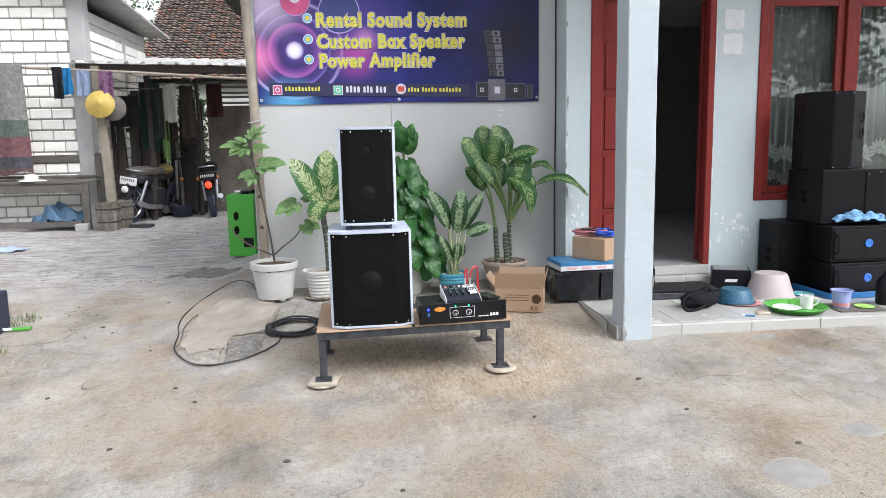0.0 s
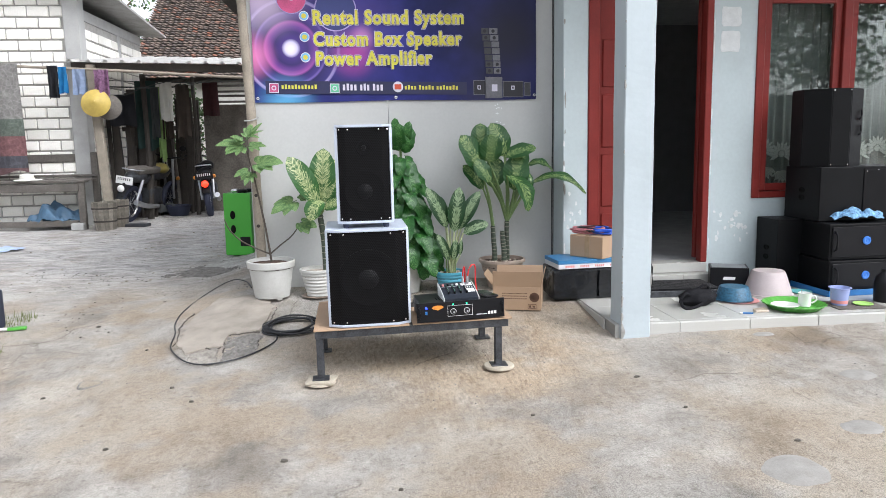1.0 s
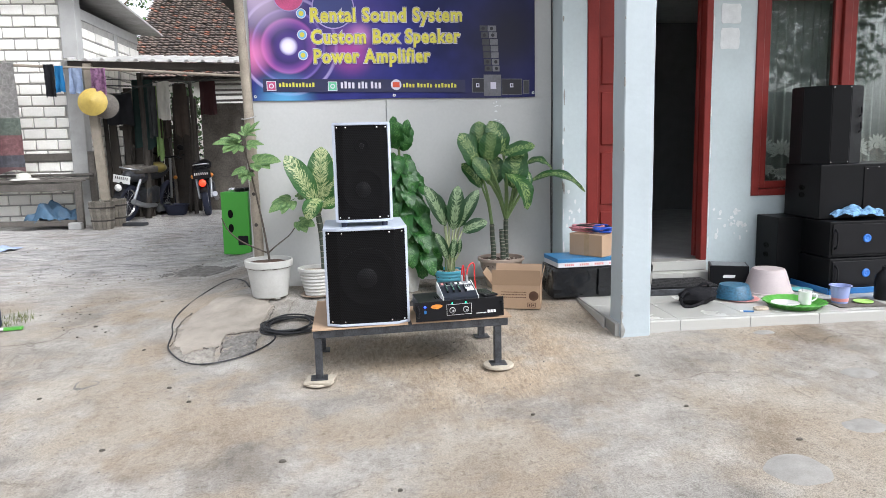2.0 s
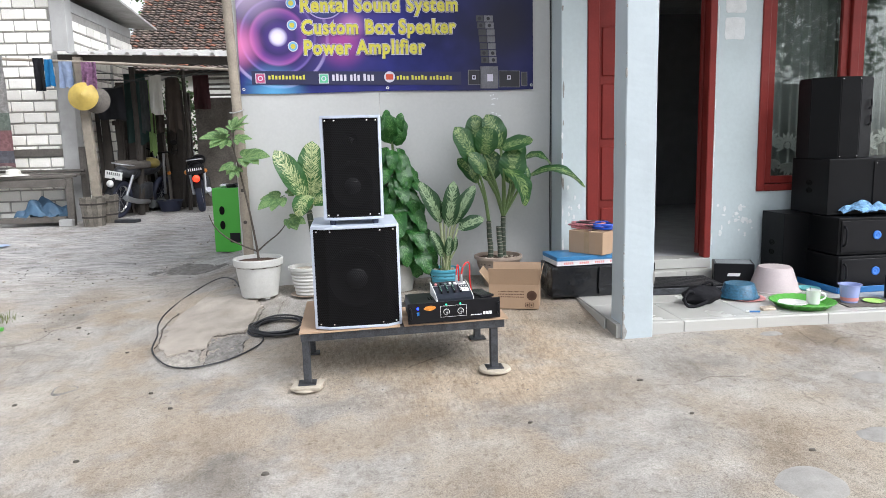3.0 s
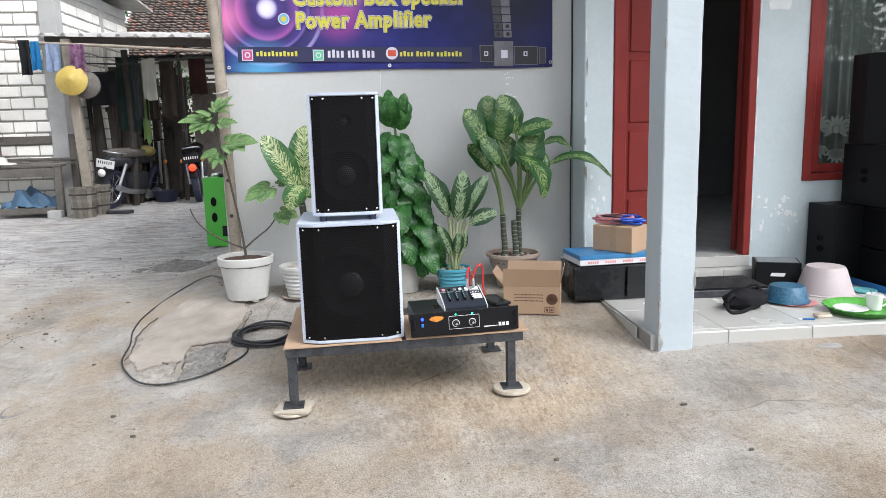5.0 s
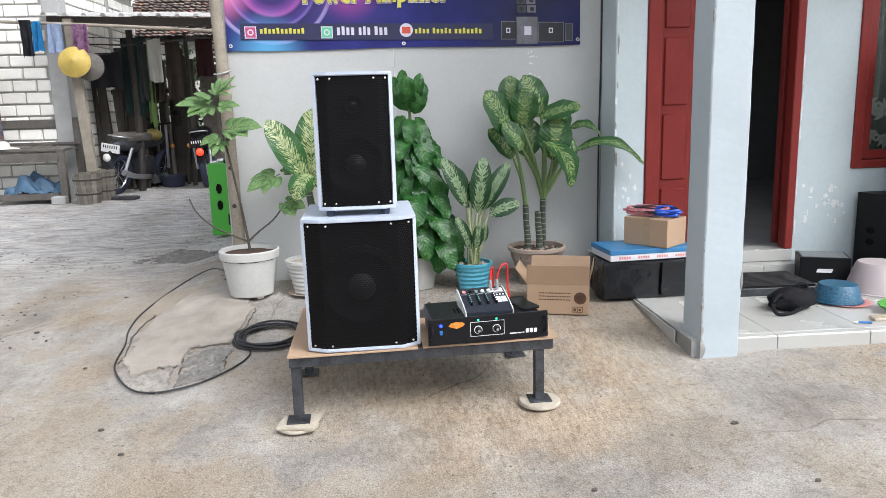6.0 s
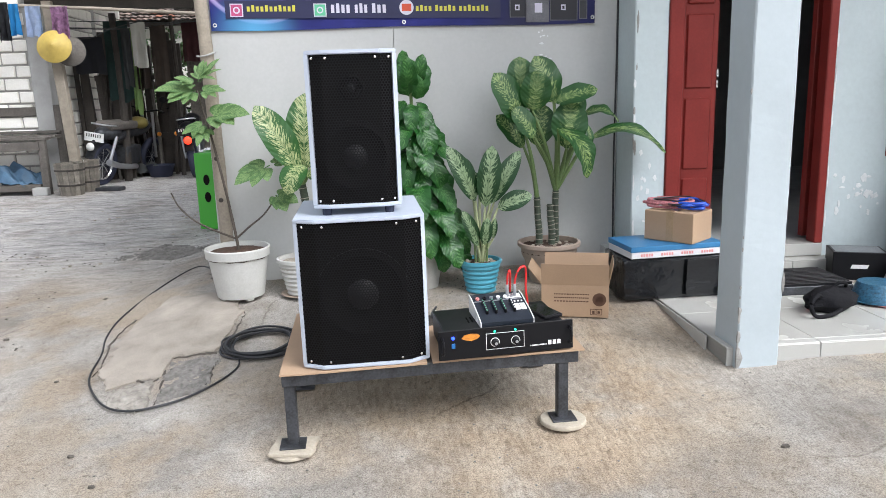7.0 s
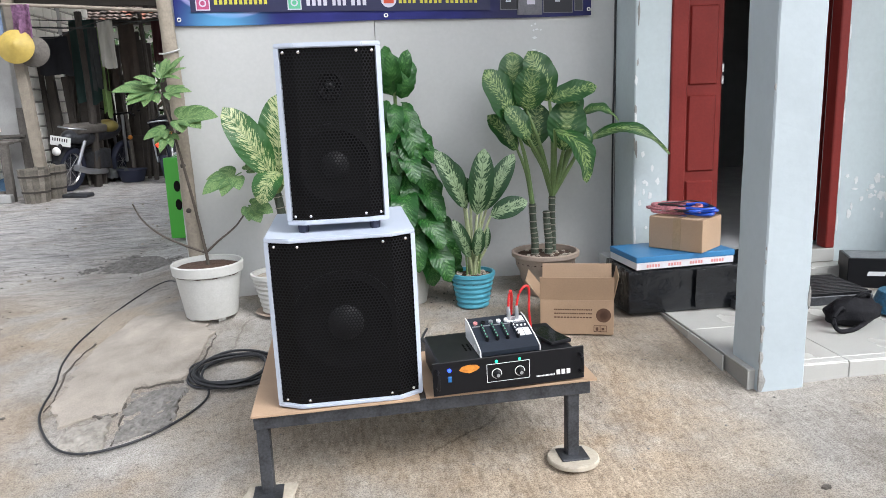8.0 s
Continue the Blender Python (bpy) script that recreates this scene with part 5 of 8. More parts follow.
# climbing plant in a white pot behind the subwoofer
vgz = G(0.30, 5.42)
vp = pot("plant_pot", "plain white plastic pot with a climbing plant", pose(0.30, 5.42, vgz - 0.003), ribbed(0.085, 0.118, 0.20, 0.008, 1), M["pot_white"], 0.108, 0.17, M["soil"])
vine = thing("climbing_plant", "tall climbing plant with large deep green glossy leaves", "plant", pose(0.30, 5.42, vgz + 0.17))
bm = B()
tube(bm, smooth_path([(0, 0, 0), (0.01, 0.02, 0.3), (-0.02, 0.02, 0.7), (-0.03, 0.0, 0.96)], 6), 0.016, 8, 0.5)
part("stem", bm, M["stalk"], vine)
rnd = random.Random(21)
for i in range(96):
    s = (i + 0.5) / 96
    z = 0.10 + 0.84 * s
    a = i * 2.4 + rnd.uniform(-0.4, 0.4)
    reach = (0.035 + 0.17 * (1 - s) ** 1.1) * rnd.uniform(0.7, 1.1)
    o = Vector((math.cos(a), math.sin(a) * 0.8, 0))
    b = Vector((-0.02 * s - 0.01, 0.0, z)) + o * reach * 0.75
    L = rnd.uniform(0.20, 0.29) * (1.0 - 0.30 * s)
    droop = rnd.uniform(0.5, 2.2) if s < 0.90 else rnd.uniform(-2.6, -0.8)
    tp = b + (o * 0.65 + Vector((0, 0, -droop))).normalized() * L
    bm = B()
    leaf(bm, b, tp, L * rnd.uniform(0.22, 0.29), (o.x * 0.5, o.y * 0.5 - 0.6, 0.5), 0.16, 0.16, 11, 0.40, 0.16, 0.46)
    part("leaf", bm, M["vine"], vine)

# pale dumbcane in the small ribbed white pot
dgz = G(-0.36, 5.42)
sp_ = pot("plant_pot", "small white ribbed pot on a saucer", pose(-0.36, 5.42, dgz + 0.006), ribbed(0.085, 0.128, 0.20, 0.008, 7), M["pot_white"], 0.118, 0.175, M["pebble"])
bm = B()
lathe(bm, [(0.10, 0), (0.125, 0.012), (0.12, 0.014), (0.09, 0.006), (0.0, 0.006)], 30)
solo("pot_saucer", bm, M["pot_clay"], "shallow brown plastic saucer under a pot", "saucer", m=pose(-0.36, 5.42, dgz - 0.004))
PALE = [(0.02, -0.03, 0.50, -0.178, -0.08, 0.845, 0.062), (0.05, 0.0, 0.52, 0.075, 0.02, 0.90, 0.070), (0.05, -0.06, 0.53, -0.03, -0.16, 0.39, 0.052), (0.06, 0.0, 0.52, 0.21, -0.02, 0.76, 0.06), (0.05, 0.05, 0.5, 0.14, 0.1, 0.82, 0.06), (0.06, -0.03, 0.48, 0.22, -0.1, 0.52, 0.05), (0.03, 0.04, 0.5, -0.07, 0.07, 0.74, 0.045)]
dumbcane("dumbcane with large pale speckled leaves in a white pot", pose(-0.36, 5.42, dgz + 0.18),
         [[(0.06, 0, 0.0), (0.058, 0, 0.12), (0.05, 0, 0.26), (0.03, 0, 0.42)]], PALE, M["dumb_pale"], [(0.03, 0, 0.42)], 0.024)

# young lobed tree in the big white bucket pot
fgx, fgy = -0.70, 5.425
fgz = G(fgx, fgy)
big = pot("plant_pot", "large scuffed white bucket pot with dark soil", pose(fgx, fgy, fgz + 0.012), [(0.122, 0.0), (0.126, 0.003), (0.158, 0.215), (0.170, 0.22), (0.174, 0.265), (0.169, 0.27), (0.162, 0.268), (0.156, 0.22)], M["pot_white"], 0.159, 0.242, M["soil"])
for a in (0.6, 2.2, 3.8, 5.4):
    bm = B()
    bx(bm, -0.02, 0.02, -0.01, 0.01, -0.014, 0.002, 0.002, m=Matrix.Rotation(a, 4, "Z") @ Matrix.Translation((0.0, -0.105, 0)))
    part("foot", bm, M["pot_white"], big)
fig = thing("young_fig_tree", "young thin tree with lobed light green leaves", "tree", pose(fgx, fgy, fgz + 0.255))
for pts, r, tp in (([(0.005, 0, 0), (0.0, 0, 0.07), (-0.03, 0.0, 0.30), (-0.075, 0.02, 0.55), (-0.10, 0.0, 0.70), (-0.135, 0.0, 0.86)], 0.009, 0.5), ([(0.0, 0, 0.07), (0.07, -0.01, 0.13), (0.16, -0.02, 0.20), (0.23, -0.03, 0.29)], 0.006, 0.6), ([(0.0, 0, 0.07), (-0.10, -0.02, 0.12), (-0.20, -0.03, 0.18), (-0.27, -0.05, 0.26), (-0.302, -0.06, 0.34)], 0.006, 0.6)):
    bm = B()
    tube(bm, smooth_path(pts, 6), r, 8, tp)
    part("branch", bm, M["twig"], fig, smooth=True)
FIG = [(-0.14, 0, 0.86, -0.37, -0.06, 0.86, 0.13), (-0.14, 0, 0.88, -0.24, -0.08, 0.93, 0.09), (-0.14, 0, 0.85, -0.28, -0.12, 0.79, 0.12), (-0.13, 0.02, 0.9, -0.09, 0.06, 1.03, 0.07), (-0.12, 0.02, 0.9, 0.0, 0.08, 1.04, 0.06), (-0.12, 0.0, 0.85, 0.04, -0.02, 0.85, 0.09),
       (-0.09, 0.0, 0.72, 0.17, -0.05, 0.73, 0.20), (-0.11, 0, 0.68, -0.24, -0.05, 0.63, 0.10), (-0.10, 0, 0.67, -0.15, -0.1, 0.56, 0.08), (0.21, -0.02, 0.46, 0.03, -0.10, 0.37, 0.17), (0.23, -0.03, 0.30, 0.35, -0.06, 0.26, 0.15), (0.23, -0.03, 0.30, 0.29, -0.1, 0.22, 0.13), (0.23, 0.0, 0.46, 0.30, 0.03, 0.50, 0.12)]
for a, b, c, d, e, f, w in FIG:
    bm = B()
    q_ = 0.86 if c > 0.6 else 1.0
    lobed_leaf(bm, (a, b, c), (a + (d - a) * q_, b + (e - b) * q_, c + (f - c) * q_), w * 0.98, 5)
    part("leaf", bm, M["fig"], fig)


# ---- amplifier, mixer and cables on the stand ----
def bars(bm, x0, x1, z, h, y, n, seed):
    """A row of small upright bars in place of writing."""
    rnd = random.Random(seed)
    w = (x1 - x0) / n
    for i in range(n):
        q = [(x0 + i * w, z), (x0 + (i + 0.72) * w, z), (x0 + (i + 0.72) * w, z + h), (x0 + i * w, z + h)]
        bm.faces.new([bm.verts.new((a, y, b)) for a, b in q])


M["orange"] = mat("orange_gold_badge", (0.55, 0.20, 0.03), 0.35, var=0.3, scale=60, bump=0)
M["silver"] = mat("satin_silver", (0.45, 0.46, 0.48), 0.35, metal=0.8, var=0.05)
M["mixer"] = mat("dark_blue_grey_panel", (0.013, 0.018, 0.027), 0.4, var=0.1)
M["screen"] = mat("dark_phone_glass", (0.006, 0.006, 0.008), 0.08, var=0.05, bump=0)
M["knob_green"] = mat("green_knob_cap", (0.12, 0.35, 0.22), 0.4)


def amplifier():
    z0 = at_table(0.5, 0) + 0.001
    m = pose(0.497, 3.862, z0, 0, -TILT_TABLE, 4.0)
    am = thing("power_amplifier", "black rack power amplifier with two knobs and a blue lamp", "amplifier", m)
    bm = B()
    bx(bm, -0.218, 0.218, 0.004, 0.285, 0.008, 0.100, 0.003)
    case = part("case", bm, M["black"], am)
    bm = B()
    bx(bm, -0.2415, 0.2415, -0.004, 0.003, 0.004, 0.110, 0.0015)
    face = part("front_panel", bm, M["black"], am)
    for sx in (-1, 1):
        bm = B()
        tube(bm, smooth_path([(sx * 0.228, -0.004, 0.030), (sx * 0.228, -0.026, 0.036), (sx * 0.228, -0.026, 0.080), (sx * 0.228, -0.004, 0.086)], 4), 0.005, 8)
        part("handle", bm, M["black"], face)
        for yy in (0.03, 0.25):
            bm = B()
            lathe(bm, [(0.010, 0.0), (0.012, 0.009)], 12, at=(sx * 0.18, yy, 0))
            part("foot", bm, M["rubber"], am)
    for r in range(2):
        for i in range(7):
            bm = B()
            bx(bm, -0.115 + i * 0.014, -0.109 + i * 0.014, 0.10 + r * 0.034, 0.128 + r * 0.034, 0.0995, 0.1008)
            part("vent_slot", bm, M["inside"], case)
    bm = B()
    lathe(bm, [(0.006, 0), (0.006, 0.003), (0.0, 0.005)], 14, m=Matrix.Translation((-0.190, -0.004, 0.083)) @ Matrix.Rotation(radians(90), 4, "X"))
    part("power_lamp", bm, M["led_blue"], face, "lit blue power lamp")
    bm = B()
    bx(bm, -0.196, -0.184, -0.010, -0.004, 0.047, 0.064, 0.001)
    part("power_switch", bm, M["blue"], face)
    bm = B()
    prism(bm, [(-0.160, 0.079), (-0.150, 0.090), (-0.128, 0.094), (-0.104, 0.091), (-0.094, 0.083), (-0.104, 0.074), (-0.127, 0.067), (-0.150, 0.073)], -0.0052, -0.0042)
    part("badge", bm, M["orange"], face, "orange and gold badge")
    # outlined knob field
    for x0, x1, z0_, z1 in ((-0.072, 0.062, 0.0285, 0.0300), (-0.072, 0.062, 0.0860, 0.0875), (-0.0735, -0.072, 0.0285, 0.0875), (0.062, 0.0635, 0.0285, 0.0875)):
        bm = B()
        bx(bm, x0, x1, -0.0052, -0.0042, z0_, z1)
        part("printed_line", bm, M["white_print"], face)
    for kx in (-0.042, 0.032):
        rot = Matrix.Translation((kx, -0.004, 0.055)) @ Matrix.Rotation(radians(90), 4, "X")
        bm = B()
        lathe(bm, [(0.0135, 0), (0.0135, 0.003), (0.0115, 0.004), (0.0105, 0.018), (0.008, 0.020), (0.0, 0.020)], 20, m=rot)
        kn = part("knob", bm, M["black"], face, smooth=True)
        bm = B()
        lathe(bm, [(0.0165, 0.0005), (0.0165, 0.001), (0.0145, 0.001), (0.0145, 0.0005)], 24, m=rot)
        part("dial_ring", bm, M["white_print"], kn)
        bm = B()
        lathe(bm, [(0.0055, 0.0198), (0.0055, 0.0208), (0.0, 0.0210)], 14, m=rot)
        part("knob_cap", bm, M["silver"], kn)
        bm = B()
        lathe(bm, [(0.0042, 0), (0.0042, 0.002), (0.0, 0.003)], 12, m=Matrix.Translation((kx, -0.004, 0.094)) @ Matrix.Rotation(radians(90), 4, "X"))
        part("signal_lamp", bm, M["led_green"], face, "lit green lamp")
    bm = B()
    bars(bm, 0.085, 0.145, 0.026, 0.005, -0.0046, 14, 3)
    part("small_writing", bm, M["white_print"], face)
    bm = B()
    bars(bm, 0.150, 0.200, 0.026, 0.016, -0.0046, 3, 5)
    part("model_writing", bm, M["white_print"], face)
    return m


amp_m = amplifier()


def mixer(m):
    mx = thing("audio_mixer", "small grey-blue audio mixer with knobs, white side cheeks and plugged cables", "mixer", m)
    bm = B()
    prism(bm, [(0, 0.004), (0.0, 0.018), (0.045, 0.036), (0.150, 0.066), (0.186, 0.070), (0.190, 0.010), (0.03, 0.004)], -0.094, 0.094, m=Matrix(((0, 1, 0, 0), (1, 0, 0, 0), (0, 0, 1, 0), (0, 0, 0, 1))))
    body = part("body", bm, M["mixer"], mx)
    for sx in (-1, 1):
        bm = B()
        prism(bm, [(-0.001, 0.002), (-0.001, 0.020), (0.046, 0.039), (0.152, 0.069), (0.190, 0.073), (0.192, 0.006), (0.03, 0.002)], sx * 0.0945, sx * 0.0975, m=Matrix(((0, 1, 0, 0), (1, 0, 0, 0), (0, 0, 1, 0), (0, 0, 0, 1))))
        part("side_cheek", bm, M["enamel"], mx, "white side cheek")
    zz = lambda y: 0.036 + (y - 0.045) * (0.030 / 0.105)
    tiltm = math.atan(0.030 / 0.105)

    def on(x, y):
        return Matrix.Translation((x, y, zz(y))) @ Matrix.Rotation(tiltm, 4, "X")
    bm = B()
    bx(bm, -0.090, 0.090, 0, 0.005, 0, 0.0012, m=on(0, 0.124))
    part("printed_band", bm, M["silver"], body)
    for i in range(4):
        for j in range(5):
            bm = B()
            lathe(bm, [(0.0062, 0), (0.0056, 0.012), (0.004, 0.014), (0, 0.014)], 10, m=on(-0.062 + i * 0.034, 0.048 + j * 0.0158))
            kn = part("knob", bm, M["black"] if j == 0 else M["mixer"], body)
            bm = B()
            bx(bm, -0.0016, 0.0016, -0.002, 0.005, 0.0138, 0.0152, m=on(-0.062 + i * 0.034, 0.048 + j * 0.0158))
            part("knob_mark", bm, M["white_print"] if i == 3 else M["knob_green"], kn)
    for i in range(2):
        for j in range(2):
            bm = B()
            bx(bm, -0.010, 0.010, -0.010, 0.010, 0, 0.003, 0.001, m=on(0.056 + i * 0.022, 0.062 + j * 0.020))
            part("button_pad", bm, M["white_print"], body, "white printed pad")
    for i in range(4):
        bm = B()
        bx(bm, -0.003, 0.003, -0.003, 0.003, 0, 0.005, 0.001, m=on(0.043 + i * 0.013, 0.106))
        part("button", bm, M["white_print"], body)
    for i, mm in enumerate(("pink", "black", "silver", "white_print", "white_print", "silver")):
        bm = B()
        lathe(bm, [(0.0075, 0), (0.0075, 0.006), (0.003, 0.006), (0.003, 0.002), (0, 0.002)], 12, m=on(-0.075 + i * 0.026, 0.142))
        part("socket", bm, M[mm], body)
    bm = B()
    bx(bm, 0.030, 0.088, -0.014, 0.014, 0, 0.0012, m=on(0, 0.146))
    part("printed_plate", bm, M["white_print"], body)
    for i, x in enumerate((0.040, 0.068)):
        bm = B()
        lathe(bm, [(0.006, 0), (0.007, 0.012), (0.0065, 0.034), (0.0045, 0.046), (0, 0.046)], 12, m=Matrix.Translation((x, 0.145, zz(0.145))))
        part("plug", bm, M["silver"], mx, "silver cable plug")
        bm = B()
        b = Vector((x, 0.145, zz(0.145) + 0.044))
        if i == 0:
            pts = [b, b + Vector((0.004, 0.002, 0.035)), b + Vector((0.012, 0.008, 0.052)), b + Vector((0.018, 0.02, 0.02)), b + Vector((0.02, 0.05, -0.07)), b + Vector((0.02, 0.09, -0.155))]
        else:
            pts = [b, b + Vector((0.010, 0.0, 0.04)), b + Vector((0.03, 0.004, 0.062)), b + Vector((0.048, 0.012, 0.05)), b + Vector((0.052, 0.03, -0.03)), b + Vector((0.062, 0.05, -0.11)), b + Vector((0.05, 0.09, -0.155))]
        tube(bm, smooth_path(pts, 6), 0.0042, 8)
        part("cable", bm, M["red_cable"], mx, "red signal cable", smooth=True)


mixer(amp_m @ pose(0.012, 0.022, 0.1005, 0, 0, 1))
ph = thing("phone", "black phone lying on the amplifier, screen dark", "phone", amp_m @ pose(0.172, 0.135, 0.1005, 0, 0, 14))
bm = B()
bx(bm, -0.038, 0.038, -0.08, 0.08, 0, 0.012, 0.004, seg=2)
part("case", bm, M["black"], ph)
bm = B()
bx(bm, -0.034, 0.034, -0.075, 0.075, 0.0122, 0.0128, 0.0003)
part("screen", bm, M["screen"], ph)
bm = B()
tube(bm, smooth_path([(0.50, 4.18, 0.372), (0.42, 4.28, 0.362), (0.33, 4.30, 0.360), (0.27, 4.36, 0.358), (0.30, 4.50, 0.357)], 6), 0.005, 8)
solo("mains_cable", bm, M["cable"], "black mains cable behind the amplifier", "cable", smooth=True)

# cable on the ground: coil and loop
cab = thing("cable_coil", "coiled black cable with a long loose loop on the concrete", "cable")
for k in range(7):
    bm = B()
    pts = []
    cx, cy = -0.50 + 0.008 * math.sin(k * 2), 4.80 + 0.010 * math.cos(k * 1.7)
    for i in range(49):
        a = 2 * math.pi * i / 48
        rx, ry = 0.195 - 0.009 * k + 0.012 * math.sin(a * 2 + k * 1.9), 0.150 - 0.006 * k + 0.008 * math.sin(a + k * 1.3)
        x, y = cx + rx * math.cos(a), cy + ry * math.sin(a)
        pts.append((x, y, G(x, y) + 0.012 + 0.009 * (k % 4) + 0.004 * math.sin(a * 3 + k)))
    tube(bm, pts, 0.0058, 7)
    part("winding", bm, M["cable"], cab, smooth=True)
LOOP = [(-0.90, 5.75), (-1.0, 6.1), (-1.155, 6.32), (-1.285, 6.0), (-1.353, 5.489), (-1.344, 5.176), (-1.284, 4.924), (-1.249, 4.662), (-1.155, 4.463), (-1.05, 4.339), (-0.931, 4.303), (-0.781, 4.361), (-0.663, 4.472), (-0.59, 4.593), (-0.60, 4.69), (-0.68, 4.79), (-0.70, 4.88), (-0.64, 4.93)]
bm = B()
tube(bm, smooth_path([(x, y, G(x, y) + 0.012) for x, y in LOOP], 6), 0.0048, 7)
part("loose_loop", bm, M["cable"], cab, smooth=True)

# broken concrete slab beside the pots
M["slab"] = mat("broken_pale_concrete", (0.31, 0.275, 0.235), 0.92, var=0.30, scale=7, bump=0.8, fine=170, stain=0.55)
M["slab_dark"] = mat("dirt_and_crack_shade", (0.085, 0.075, 0.063), 0.95, var=0.4, scale=30, bump=0.8)
M["slab_pale"] = mat("crumbled_pale_concrete", (0.27, 0.25, 0.22), 0.92, var=0.35, scale=18, bump=1.0, fine=60, stain=0.3)
M["slab_grey"] = mat("broken_grey_concrete", (0.19, 0.18, 0.165), 0.92, var=0.45, scale=24, bump=1.0, fine=70, stain=0.4)


def slab(name, outline, h, material, label, seed):
    bm = B()
    pts = []
    for i, (x, y) in enumerate(outline):
        x2, y2 = outline[(i + 1) % len(outline)]
        for k in range(14):
            s = k / 14
            px, py = x + (x2 - x) * s, y + (y2 - y) * s
            j = 0.035 * noise.noise((px * 8, py * 8, seed)) + 0.022 * noise.noise((px * 27, py * 27, seed))
            pts.append((px + j, py + 0.7 * j))
    cx, cy = sum(p_[0] for p_ in pts) / len(pts), sum(p_[1] for p_ in pts) / len(pts)
    prev = None
    first = [bm.verts.new((x, y, G(x, y) - 0.02)) for x, y in pts]
    prev = first
    for s, dz in ((1.0, h), (0.97, h + 0.004), (0.7, h + 0.006), (0.4, h + 0.006)):
        ring = []
        for x, y in pts:
            px, py = cx + (x - cx) * s, cy + (y - cy) * s
            ring.append(bm.verts.new((px, py, G(px, py) + dz + 0.006 * noise.noise((px * 6, py * 6, seed)))))
        for i in range(len(pts)):
            j = (i + 1) % len(pts)
            bm.faces.new((prev[i], prev[j], ring[j], ring[i]))
        prev = ring
    bm.faces.new(prev)
    return solo(name, bm, material, label, "concrete", "structure", smooth=False)


slab("concrete_apron", [(-1.20, 4.67), (-1.12, 4.53), (-1.04, 4.57), (-0.92, 4.58), (-0.92, 4.75), (-0.88, 4.77), (-0.71, 4.79), (-0.68, 5.0), (-0.66, 5.22), (-0.72, 5.42), (-0.95, 5.52), (-1.12, 5.62), (-1.22, 5.32), (-1.25, 5.07), (-1.22, 4.8)], 0.010, M["slab"], "raised patch of broken pale concrete", 3.0)


def rough_slab(name, outline, h, material, label, seed, step=0.008):
    """Broken concrete patch with a furrowed, crumbling top."""
    bm = B()
    xs, ys = [p_[0] for p_ in outline], [p_[1] for p_ in outline]

    def inside(x, y):
        x += 0.030 * noise.noise((x * 9, y * 9, seed)) + 0.012 * noise.noise((x * 40, y * 40, seed))
        y += 0.030 * noise.noise((x * 9, y * 9, seed + 4)) + 0.012 * noise.noise((x * 40, y * 40, seed + 4))
        odd = False
        for i in range(len(outline)):
            (x1, y1), (x2, y2) = outline[i], outline[i - 1]
            if (y1 > y) != (y2 > y) and x < (x2 - x1) * (y - y1) / (y2 - y1) + x1:
                odd = not odd
        return odd

    verts = {}
    nx, ny = int((max(xs) - min(xs) + 0.12) / step), int((max(ys) - min(ys) + 0.12) / step)

    def vert(i, j):
        if (i, j) not in verts:
            x, y = min(xs) - 0.06 + i * step, min(ys) - 0.06 + j * step
            u, w = x * 0.86 + y * 0.5, y * 0.86 - x * 0.5
            ridge = abs(noise.noise((u * 7, w * 16, seed))) * 0.030 + abs(noise.noise((u * 26, w * 45, seed))) * 0.014
            lump = 0.007 * noise.noise((x * 7, y * 7, seed)) + 0.004 * noise.noise((x * 90, y * 90, seed))
            verts[(i, j)] = bm.verts.new((x, y, G(x, y) + (h + 0.014 - ridge + lump if inside(x, y) else -0.012)))
        return verts[(i, j)]

    for i in range(nx):
        for j in range(ny):
            x, y = min(xs) - 0.06 + (i + 0.5) * step, min(ys) - 0.06 + (j + 0.5) * step
            if any(inside(x + a * step, y + b * step) for a in (-0.5, 0.5) for b in (-0.5, 0.5)):
                bm.faces.new((vert(i, j), vert(i + 1, j), vert(i + 1, j + 1), vert(i, j + 1)))
    return solo(name, bm, material, label, "concrete", "structure", smooth=False)


rough_slab("concrete_apron", [(-1.10, 4.52), (-1.03, 4.545), (-0.925, 4.545), (-0.90, 4.35), (-0.95, 4.30), (-1.08, 4.37)], 0.006, M["slab_pale"], "crumbled pale concrete lump at the slab's edge", 5.0)
rough_slab("concrete_apron", [(-0.90, 4.56), (-0.90, 4.70), (-0.82, 4.725), (-0.69, 4.71), (-0.70, 4.45), (-0.79, 4.40), (-0.88, 4.37)], 0.004, M["slab_grey"], "cracked grey concrete piece with a rough top", 7.0)
rough_slab("concrete_apron", [(-1.81, 7.20), (-1.66, 7.48), (-1.45, 7.35), (-1.26, 6.98), (-1.42, 6.88), (-1.70, 6.98)], 0.002, M["slab_grey"], "worn rough hollow in the yard surface", 9.0, 0.014)


